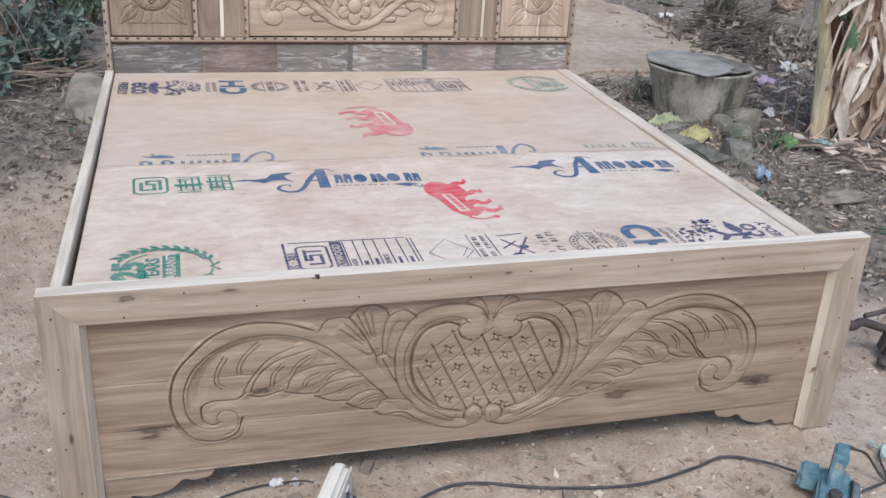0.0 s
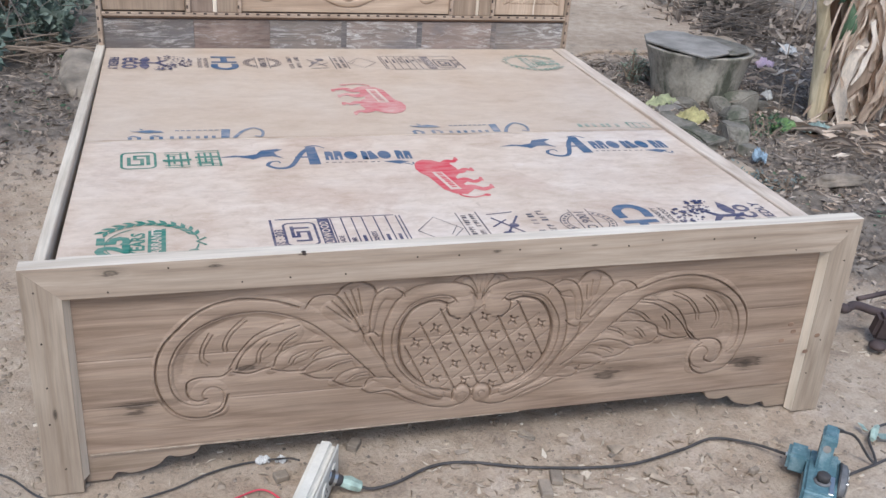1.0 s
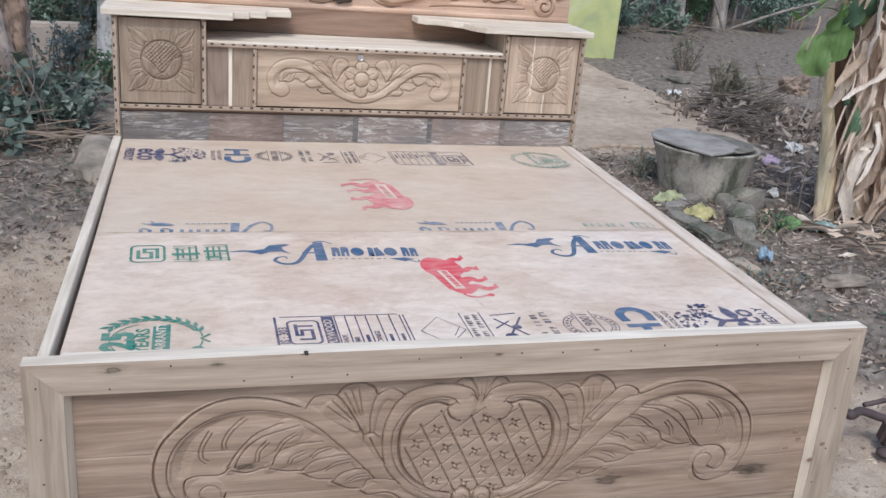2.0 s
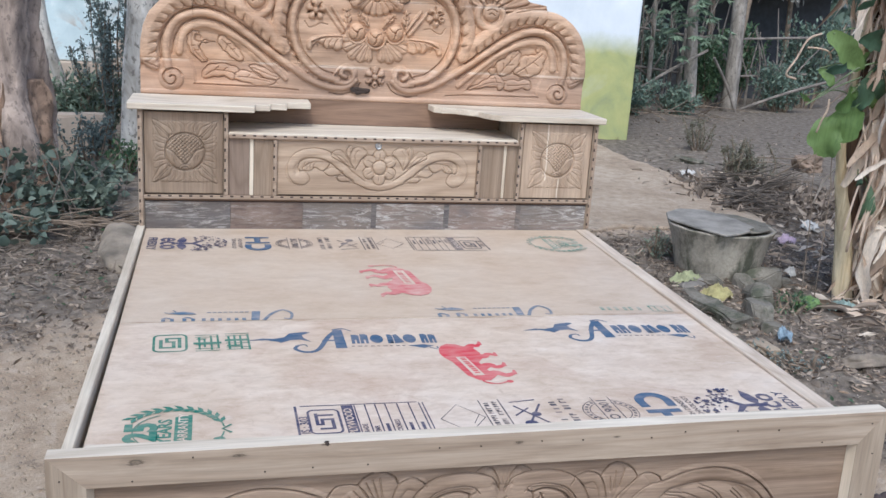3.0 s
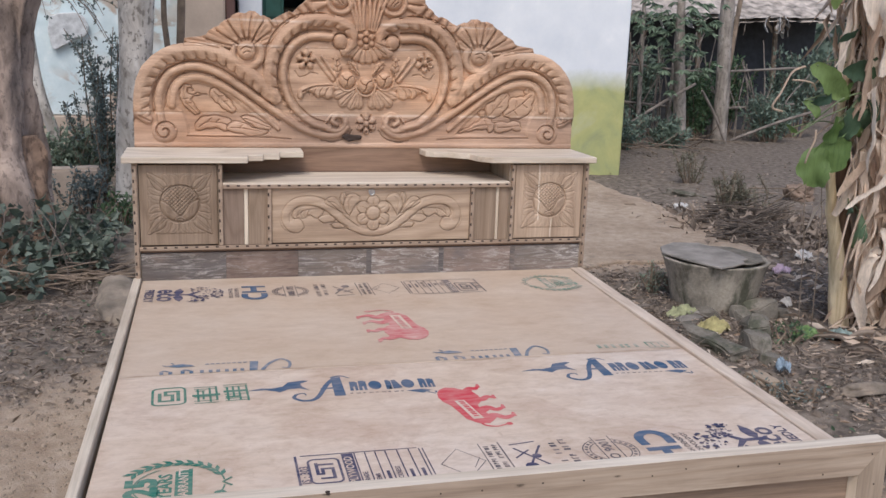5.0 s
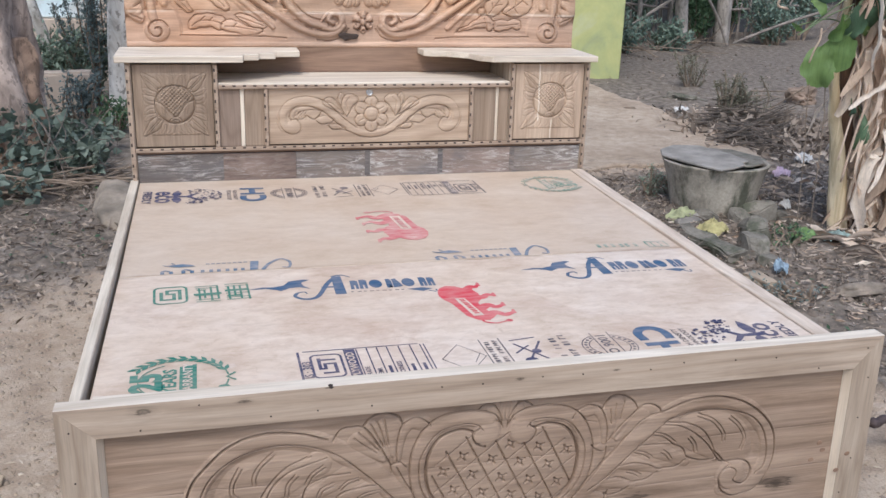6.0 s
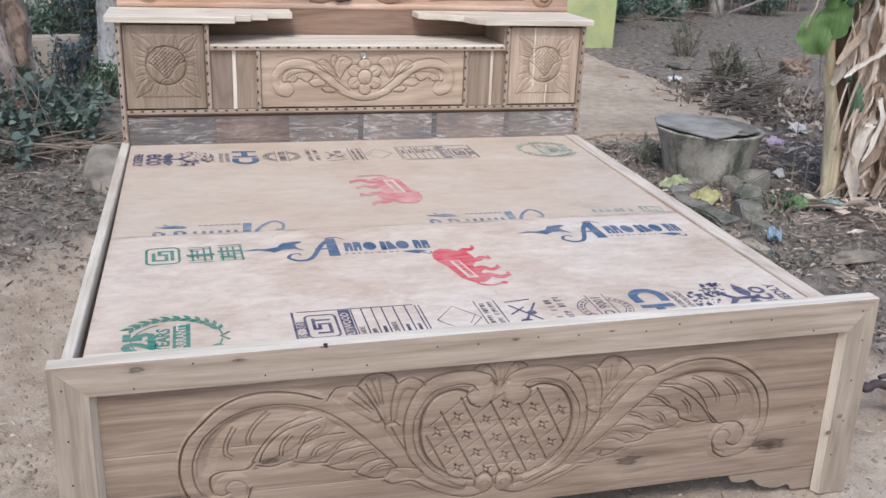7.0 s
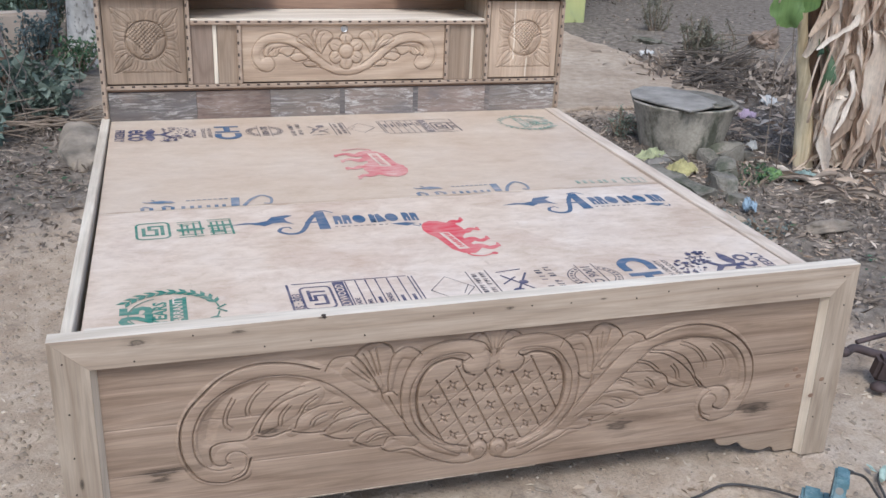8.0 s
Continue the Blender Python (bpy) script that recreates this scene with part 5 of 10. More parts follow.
        R.groove(line([(-0.512, 1.412), (-0.495, 1.422), (-0.482, 1.415)], 5), 0.0030, 0.0050)
    # crown's middle ball
    for a in (20, 50, 90, 130, 160):
        d = np.array((math.cos(radians(a)), math.sin(radians(a))))
        R.ridge([np.array((-0.004, 1.706)) + d * 0.045, np.array((-0.004, 1.706)) + d * 0.068], 0.014, 0.013, 0.020)
    R.H = np.where(np.hypot(U + 0.004, V - 1.708) < 0.056, np.minimum(R.H, 0.004), R.H)
    R.ridge([(-0.004 + 0.050 * math.cos(t), 1.704 + 0.050 * math.sin(t)) for t in np.linspace(2.7, 6.7, 22)], 0.011, 0.015)
    R.dome((-0.004, 1.711), 0.038, 0.020)
    for a, b in (((-0.018, 1.730), (0.012, 1.692)), ((-0.024, 1.706), (-0.002, 1.690)), ((0.004, 1.736), (0.020, 1.712))):
        R.groove([a, b], 0.0036, 0.0062)
    # scalloped fan and flower at the middle
    for k in range(8):
        a = radians(207 + k * 18.0)
        d, n = np.array((math.cos(a), math.sin(a))), np.array((-math.sin(a), math.cos(a)))
        c = np.array((-0.002, 1.482))
        R.ridge([c + d * 0.042, c + d * 0.086], 0.008, 0.011, 0.0165)
        R.groove([c + d * 0.046 + n * 0.008, c + d * 0.100 + n * 0.0165], 0.0036, 0.0058)
    R.H = np.where(np.hypot(U + 0.002, V - 1.480) < 0.043, np.minimum(R.H, 0.003), R.H)
    for k in range(6):
        R.dome((-0.002 + 0.026 * math.cos(1.57 + k * 1.047), 1.480 + 0.026 * math.sin(1.57 + k * 1.047)), 0.0165, 0.013, 0.85, 1.57 + k * 1.047)
    R.groove([(-0.002 + 0.0155 * math.cos(t), 1.480 + 0.0155 * math.sin(t)) for t in np.linspace(0, 6.3, 20)], 0.004, 0.007)
    R.dome((-0.002, 1.480), 0.013, 0.017)
    # three fruit buds and the small flower below them
    for c in ((-0.081, 1.312), (0.080, 1.316), (-0.001, 1.292)):
        R.bud(c, 0.036, 0.021)
    R.flower((0.003, 1.128), 0.046, 6, 0.013, 0.52)
    for k in range(5):
        a = radians(200 + k * 35)
        R.pit((0.003 + 0.034 * math.cos(a), 1.128 + 0.034 * math.sin(a)), 0.007, 0.008)
    # sunk side fields with their leaf sprays, each side its own
    for m in (1, -1):
        R.groove(VOLUTE[m], 0.0055, 0.0085)
        R.sunk(flip([(-0.395, 1.078), (-0.446, 1.140), (-0.544, 1.226), (-0.619, 1.274), (-0.690, 1.296), (-0.742, 1.286), (-0.774, 1.245), (-0.782, 1.190), (-0.760, 1.160), (-0.745, 1.118), (-0.742, 1.072)], m), 0.0055, 0.012)
        R.groove(flip([(-0.742, 1.070), (-0.400, 1.066), (-0.320, 1.060)], m), 0.0046, 0.0050)
    low = -0.0062
    for out, veins in (([(-0.714, 1.254), (-0.722, 1.280), (-0.747, 1.287), (-0.768, 1.266), (-0.772, 1.232), (-0.757, 1.194), (-0.715, 1.158), (-0.686, 1.164), (-0.708, 1.198), (-0.718, 1.226), (-0.695, 1.235), (-0.660, 1.240), (-0.695, 1.249), (-0.724, 1.242), (-0.737, 1.256), (-0.728, 1.266)], ([(-0.748, 1.270), (-0.752, 1.232), (-0.738, 1.200), (-0.704, 1.166)], [(-0.752, 1.222), (-0.736, 1.224)], [(-0.742, 1.204), (-0.722, 1.206)])),
                       ([(-0.648, 1.247), (-0.633, 1.268), (-0.609, 1.254), (-0.578, 1.227), (-0.555, 1.198), (-0.548, 1.172), (-0.579, 1.176), (-0.611, 1.202), (-0.636, 1.224)], ([(-0.632, 1.252), (-0.605, 1.226), (-0.565, 1.184)], [(-0.612, 1.234), (-0.596, 1.236)], [(-0.594, 1.214), (-0.578, 1.216)], [(-0.612, 1.226), (-0.616, 1.210)])),
                       ([(-0.709, 1.094), (-0.697, 1.134), (-0.656, 1.152), (-0.598, 1.148), (-0.563, 1.128), (-0.578, 1.093), (-0.622, 1.106), (-0.665, 1.102)], ([(-0.694, 1.108), (-0.660, 1.128), (-0.600, 1.124), (-0.574, 1.112)], [(-0.660, 1.130), (-0.645, 1.144)], [(-0.625, 1.128), (-0.612, 1.140)])),
                       ([(-0.583, 1.098), (-0.565, 1.126), (-0.521, 1.126), (-0.476, 1.105), (-0.412, 1.093), (-0.461, 1.074), (-0.520, 1.081)], ([(-0.566, 1.106), (-0.520, 1.104), (-0.440, 1.090)], [(-0.530, 1.106), (-0.518, 1.118)])),
                       ([(-0.524, 1.151), (-0.482, 1.152), (-0.433, 1.129), (-0.397, 1.110), (-0.432, 1.100), (-0.481, 1.120)], ([(-0.508, 1.144), (-0.460, 1.126), (-0.412, 1.110)],)),
                       ([(0.545, 1.172), (0.539, 1.201), (0.555, 1.223), (0.580, 1.232), (0.596, 1.258), (0.626, 1.267), (0.642, 1.264), (0.648, 1.239), (0.644, 1.209), (0.619, 1.183), (0.594, 1.165), (0.564, 1.160)], ([(0.559, 1.168), (0.599, 1.216), (0.636, 1.257)], [(0.576, 1.192), (0.573, 1.211)], [(0.601, 1.217), (0.608, 1.241)], [(0.591, 1.203), (0.616, 1.208)])),
                       ([(0.620, 1.177), (0.644, 1.205), (0.654, 1.241), (0.685, 1.250), (0.718, 1.253), (0.726, 1.263), (0.718, 1.282), (0.733, 1.293), (0.753, 1.283), (0.766, 1.256), (0.756, 1.222), (0.750, 1.191), (0.722, 1.168), (0.683, 1.158), (0.647, 1.163)], ([(0.638, 1.173), (0.705, 1.220), (0.750, 1.260)], [(0.671, 1.196), (0.687, 1.171)], [(0.709, 1.223), (0.733, 1.207)], [(0.679, 1.207), (0.682, 1.234)], [(0.734, 1.283), (0.738, 1.271), (0.731, 1.264)])),
                       ([(0.584, 1.119), (0.596, 1.138), (0.649, 1.138), (0.689, 1.144), (0.706, 1.123), (0.701, 1.102), (0.669, 1.109), (0.634, 1.099), (0.600, 1.094), (0.585, 1.106)], ([(0.598, 1.115), (0.651, 1.119), (0.695, 1.126)],)),
                       ([(0.416, 1.092), (0.467, 1.115), (0.508, 1.141), (0.542, 1.159), (0.574, 1.140), (0.584, 1.119), (0.564, 1.093), (0.550, 1.109), (0.502, 1.108), (0.450, 1.097)], ([(0.442, 1.097), (0.518, 1.125), (0.566, 1.127)], [(0.539, 1.149), (0.551, 1.113)])),
                       ([(0.506, 1.179), (0.527, 1.191), (0.541, 1.176), (0.524, 1.163)], ())):
        rim = s(out + out[:1], 6)
        d = np.gradient(rim, axis=0)
        nrm = np.stack((-d[:, 1], d[:, 0]), 1) / (np.linalg.norm(d, axis=1, keepdims=True) + 1e-9)
        rim = rim + nrm * (0.0045 * np.abs(np.sin(np.arange(len(rim)) * 0.52)))[:, None]
        R.pillow(rim[:-1], 0.0066, 0.014, low)
        R.groove(rim, 0.0036, 0.0042)
        for v in veins:
            R.groove(s(v, 5), 0.0036, 0.0036)
    R.ridge([(-0.952, 1.034), (0.952, 1.034)], 0.010, 0.004)
    # glue joints, hand-worked unevenness
    for pts in ([(-0.95, 1.170), (-0.32, 1.168), (0.42, 1.140), (0.95, 1.158)], [(-0.95, 1.436), (0.0, 1.440), (0.95, 1.452)], [(0.25, 1.556), (0.60, 1.542)]):
        R.groove(pts, 0.0018, 0.0022)
    R.H += (fbm(U * 30, V * 30, 8) - 0.47) * 0.0020 + (fbm(U * 90, V * 22, 9) - 0.47) * 0.0007
    return U, V, R.H * 1.35


def door_relief(w, h):
    U, V = field(-w / 2, w / 2, 0, h, 0.0020)
    R = Relief(U, V)
    R.sharp = 0.8
    c = np.array((0.004, h * 0.518))
    s = spline
    # a soft square of curling leaves round the fruit
    ang = np.linspace(0, 2 * math.pi, 121)[:-1]
    R.pillow([(c[0] + 0.119 * math.cos(t) / (abs(math.cos(t)) ** 8 + abs(math.sin(t)) ** 8) ** 0.125, c[1] + 0.119 * math.sin(t) / (abs(math.cos(t)) ** 8 + abs(math.sin(t)) ** 8) ** 0.125) for t in ang], 0.0042, 0.010)
    for k in range(4):
        a = radians(90 * k)
        turn = lambda x, y, a=a: (c[0] + x * math.cos(a) - y * math.sin(a), c[1] + x * math.sin(a) + y * math.cos(a))
        for side in (1, -1):
            # lobes along each side, their tips bent outwards
            for lobe, vein in (([(0.068, 0.004), (0.088, 0.001), (0.106, 0.006), (0.117, 0.022), (0.119, 0.036), (0.107, 0.038), (0.094, 0.033), (0.072, 0.030)], [(0.078, 0.014), (0.096, 0.016), (0.110, 0.028)]),
                               ([(0.070, 0.030), (0.094, 0.036), (0.108, 0.042), (0.120, 0.058), (0.110, 0.066), (0.092, 0.058), (0.066, 0.048)], [(0.076, 0.040), (0.094, 0.046), (0.110, 0.056)])):
                out = s([turn(x, y * side) for x, y in lobe + lobe[:1]], 4)
                R.pillow(out[:-1], 0.0056, 0.014)
                R.groove(out, 0.0032, 0.0022)
                R.groove(s([turn(x, y * side) for x, y in vein], 4), 0.0028, 0.0028)
        leaf = [(0.046, 0.060), (0.062, 0.058), (0.070, 0.046), (0.092, 0.060), (0.106, 0.082), (0.123, 0.122), (0.082, 0.106), (0.060, 0.092), (0.046, 0.070)]
        out = s([turn(x, y) for x, y in leaf + leaf[:1]], 4)
        R.pillow(out[:-1], 0.0066, 0.014)
        R.groove(out, 0.0034, 0.0036)
        R.pair([turn(0.056, 0.056), turn(0.085, 0.086), turn(0.106, 0.110)], 0.007, 0.0028, 0.0042)
    R.H = np.where(np.hypot(U - c[0], V - c[1]) < 0.076, 0.0, R.H)
    R.dome(tuple(c), 0.069, 0.0125)
    R.groove([(c[0] + 0.074 * math.cos(t), c[1] + 0.074 * math.sin(t)) for t in np.linspace(0, 6.283, 48)], 0.0045, 0.0060)
    net = Relief(U, V)
    for k in range(-7, 8):
        net.groove([(c[0] + k * 0.0155 - 0.08, c[1] - 0.08), (c[0] + k * 0.0155 + 0.08, c[1] + 0.08)], 0.0030, 0.0042)
        net.groove([(c[0] + k * 0.0155 + 0.08, c[1] - 0.08), (c[0] + k * 0.0155 - 0.08, c[1] + 0.08)], 0.0030, 0.0042)
    cup = [(-0.069, 0.012), (-0.040, -0.006), (-0.012, -0.040), (0.0, -0.046), (0.012, -0.040), (0.040, 0.002), (0.069, 0.016)]
    line = s([(c[0] + x, c[1] + y) for x, y in cup], 6)
    upper = (np.hypot(U - c[0], V - c[1]) < 0.068) & (V > np.interp(U, line[:, 0], line[:, 1]) + 0.004)
    R.H += np.where(upper, net.H, 0)
    R.groove(line, 0.0055, 0.0065)
    for x in (-0.048, -0.036, -0.025, 0.028, 0.040, 0.050):
        R.groove(s([(c[0] + x, c[1] - 0.014), (c[0] + x * 0.92, c[1] - 0.036)], 4), 0.0028, 0.0032)
    for r in (0.024, 0.013):
        R.groove([(c[0] + r * math.cos(t), c[1] - 0.068 + r * 0.8 * math.sin(t)) for t in np.linspace(0.1, 3.04, 14)], 0.0034, 0.0046)
    R.H = R.H * 0.80 + (fbm(U * 40, V * 9, 15) - 0.47) * 0.0008
    return U, V, R.H


def drawer_relief(w, h):
    U, V = field(-w / 2, 0.0, 0, h, 0.0020)
    R = Relief(U, V)
    R.sharp = 0.85
    s = spline
    mid = s([(-0.318, 0.062), (-0.352, 0.072), (-0.360, 0.112), (-0.340, 0.148), (-0.300, 0.168), (-0.250, 0.168), (-0.200, 0.148), (-0.150, 0.108), (-0.100, 0.066), (-0.050, 0.042), (0.0, 0.034)])
    R.ridge(mid, 0.020, 0.0062, 0.013)
    R.dome((-0.312, 0.066), 0.030, 0.0048)
    # leaf lobes under the stem
    for pts in ([(-0.200, 0.132), (-0.240, 0.136), (-0.285, 0.128), (-0.312, 0.104), (-0.282, 0.098), (-0.262, 0.112), (-0.235, 0.098), (-0.215, 0.108)], [(-0.150, 0.098), (-0.190, 0.112), (-0.226, 0.098), (-0.205, 0.078), (-0.180, 0.080), (-0.160, 0.084)], [(-0.105, 0.062), (-0.135, 0.078), (-0.170, 0.074), (-0.162, 0.058), (-0.135, 0.056)]):
        R.pillow(s(pts, 4), 0.0038, 0.012)
        R.groove(s(pts + pts[:1], 4), 0.0030, 0.0044)
    for k in range(4):
        R.groove(s([(-0.300 + 0.013 * k, 0.132), (-0.308 + 0.013 * k, 0.118), (-0.305 + 0.013 * k, 0.104)], 4), 0.0028, 0.0040)
    # upright lobes above the stem
    for pts, vein in (([(-0.126, 0.150), (-0.138, 0.176), (-0.124, 0.204), (-0.108, 0.186), (-0.104, 0.150)], [(-0.122, 0.192), (-0.118, 0.160)]),
                      ([(-0.108, 0.112), (-0.132, 0.150), (-0.156, 0.182), (-0.184, 0.182), (-0.198, 0.160), (-0.170, 0.142)], [(-0.182, 0.166), (-0.158, 0.160), (-0.130, 0.132)]),
                      ([(-0.100, 0.106), (-0.122, 0.140), (-0.116, 0.180), (-0.094, 0.198), (-0.066, 0.192), (-0.052, 0.172), (-0.074, 0.150)], [(-0.088, 0.186), (-0.102, 0.166), (-0.098, 0.128)])):
        out = s(pts + pts[:1], 4)
        R.pillow(out[:-1], 0.0048, 0.016, over=True)
        R.groove(out, 0.0032, 0.0046)
        R.groove(s(vein, 5), 0.0032, 0.0034)
    # six-petalled flower
    c = (0.0, 0.117)
    R.H = np.where(np.hypot(U - c[0], V - c[1]) < 0.072, np.minimum(R.H, 0.001), R.H)
    for k in range(6):
        a = radians(30 + 60 * k)
        p = (c[0] + 0.047 * math.cos(a), c[1] + 0.047 * math.sin(a))
        R.dome(p, 0.0265, 0.0078, 0.95, a)
        R.groove([(p[0] + 0.0270 * math.cos(a + t), p[1] + 0.0260 * math.sin(a + t)) for t in np.linspace(-1.9, 1.9, 14)], 0.0034, 0.0050)
        R.groove([(c[0] + 0.034 * math.cos(a), c[1] + 0.034 * math.sin(a)), (c[0] + 0.056 * math.cos(a), c[1] + 0.056 * math.sin(a))], 0.0042, 0.0034)
    R.dome(c, 0.029, 0.0120)
    R.groove([(c[0] + 0.030 * math.cos(t), c[1] + 0.030 * math.sin(t)) for t in np.linspace(0, 6.3, 24)], 0.0042, 0.0062)
    # outlines and the stem's inner slope
    for pts, w2, d in (([(-0.286, 0.078), (-0.284, 0.058), (-0.305, 0.040), (-0.340, 0.044), (-0.368, 0.078), (-0.372, 0.120), (-0.350, 0.160), (-0.308, 0.184), (-0.250, 0.189), (-0.195, 0.172), (-0.148, 0.134), (-0.105, 0.094), (-0.060, 0.062)], 0.0034, 0.0050),
                       ([(-0.322, 0.096), (-0.330, 0.110), (-0.316, 0.138), (-0.284, 0.150), (-0.236, 0.146), (-0.190, 0.124), (-0.145, 0.084), (-0.105, 0.054)], 0.0050, 0.0050), ([(-0.288, 0.080), (-0.300, 0.096), (-0.324, 0.096)], 0.0034, 0.0050),
                       ([(-0.175, 0.070), (-0.160, 0.056), (-0.135, 0.054), (-0.095, 0.048), (-0.045, 0.026), (0.0, 0.020)], 0.0034, 0.0046)):
        R.groove(s(pts), w2, d)
    R.H = R.H * 0.95 + (fbm(U * 9, V * 40, 16) - 0.47) * 0.0008
    return R.whole()


# ---- the bed ----
bed = thing("bed", (0.0, 0.97, 0.0), "raw carved wooden double bed with plywood deck and tall shelved headboard", "bed")
POST_L, POST_R, TOP_L, TOP_R = -0.972, 0.972, 0.551, 0.566


def sky_lit_top(me):
    """Paler cream on the faces that look up, for the sky light they catch."""
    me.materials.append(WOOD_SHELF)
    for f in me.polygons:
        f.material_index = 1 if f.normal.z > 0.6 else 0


RING, SPLIT = (-0.533, 0.079), (-0.413, 0.554)


def footboard():
    # mitred frame: outer face at y = 0
    def mitred(side):
        # the right-hand post stands a little out of plumb
        x0, x1, out = (POST_L, POST_L + 0.077, 0.0) if side < 0 else (POST_R, POST_R - 0.074, 0.013)
        return prism([(x0 + out, 0.0), (x1 + out * 0.8, 0.0), (x1, 0.480), (x0, TOP_L if side < 0 else TOP_R)], 0.0, 0.040, 0.0005)
    part("footboard_post", mitred(-1), WOOD_POST, bed, "pale mitred corner post")
    part("footboard_post", mitred(1), WOOD_POST, bed, "pale mitred corner post")
    sky_lit_top(part("footboard_top_rail", prism([(POST_L, TOP_L), (POST_L + 0.077, 0.480), (POST_R - 0.074, 0.480), (POST_R, TOP_R)], -0.0004, 0.040, 0.0005), WOOD_FRAME, bed, "pale knotty top rail with nail holes").data)
    # bevelled inner edges of the frame, coloured cream for the light they catch
    part("inner_bead", slab([(-0.8948, 0.0012), (-0.8835, 0.0225), (-0.8948, 0.0225)], 0.03, 0.479), WOOD_SAP, bed, "bevelled edge strip, cream for the light it catches")
    part("inner_bead", moved(slab([(0.8978, 0.0012), (0.8978, 0.0225), (0.8865, 0.0225)], 0.0, 0.479), Matrix.Shear("XY", 4, (-0.0218, 0.0)) @ Matrix.Translation((0.0104, 0, 0))), WOOD_SAP, bed, "bevelled edge strip, cream for the light it catches")
    # thin pale strip for the light caught by the panel's lower edge
    part("panel_lip", prism([(-0.879, 0.0785), (0.12, 0.0785), (0.12, 0.0790), (-0.2, 0.0802), (-0.879, 0.0822)], 0.0195, 0.0228, 0.0003), WOOD_POST, bed, "pale highlight strip along the lower panel edge")
    R = footboard_relief()
    part("carved_panel", carved("carved_panel", R.U, R.V, R.H, 0, 0.024, 0.046, WOOD_FOOT), WOOD_FOOT, bed, "brown panel carved with scrolls, leaves and latticed shield")
    # bracket feet with an ogee lower edge
    for s in (-1, 1):
        low = spline([(0.640, 0.078), (0.655, 0.054), (0.69, 0.047), (0.715, 0.052), (0.74, 0.030), (0.79, 0.016), (0.825, 0.022), (0.84, 0.004)], 5)
        end = 0.893 if s < 0 else 0.906
        out = [(s * x, z) for x, z in low] + [(s * end, 0.004), (s * end, 0.082), (s * 0.640, 0.082)]
        part("bracket_foot", prism(out, 0.027, 0.046, 0.0015), WOOD_APRON, bed, "brown scalloped bracket foot")
    # trim laid over the joint of deck and footboard
    part("top_trim", box(-0.905, 0.80, 0.0405, 0.064, 0.510, 0.547, 0.005), WOOD_SHELF, bed, "cream trim strip")
    part("top_trim", box(0.802, 0.887, 0.0405, 0.062, 0.510, 0.550, 0.004), WOOD_SHELF, bed, "cream trim strip")
    part("pull_ring", moved(tube([(0.011 * math.cos(t), 0.011 * math.sin(t), 0) for t in np.linspace(0, 6.25, 25)], 0.0018, 6), pose(RING[0], RING[1], 0.5190, 14, 0, 20)), STEEL, bed, "small steel pull ring", True)
    part("split", moved(lump((0, 0, 0), (0.0065, 0.004, 0.0050), 5, 0.7, 2), pose(SPLIT[0], 0.0015, SPLIT[1], 0, 25, 0)), DARK_BROWN, bed, "dark split in the edge")
    # nail holes
    rng = random.Random(4)
    for k in range(24):
        x = -0.93 + 0.124 * k + rng.uniform(-0.03, 0.03) if k < 16 else (-0.93, 0.935)[k % 2] + rng.uniform(-0.02, 0.015)
        z = rng.choice((0.497, 0.535)) + rng.uniform(-0.006, 0.006) if k < 16 else 0.06 + 0.055 * (k - 16) + rng.uniform(-0.02, 0.02)
        part("nail", moved(lathe([(0.0019, 0.0), (0.0019, 0.0016)], 7), pose(x, -0.0010, z, 90, 0, 0)), DARK_BROWN, bed)
    for x, z in ((0.838, 0.215), (0.868, 0.24), (0.855, 0.262), (0.90, 0.19), (0.925, 0.236)):
        part("wood_stain", moved(lathe([(0.0085, 0.0), (0.0075, 0.0008)], 10, squash=(1.0, 0.75)), pose(x, 0.0232 if x < 0.89 else 0.0, z, 90, 0, 0)), WOOD_DARK, bed, "round brown stain")


RISE = 0.0150                           # the rear sheet climbs by this much for each metre towards the headboard


def tilted(bm):
    """The rear sheet lies on a slope that starts at the joint."""
    for v in bm.verts:
        v.co.z += RISE * max(v.co.y - 0.878, 0.0)
    return bm


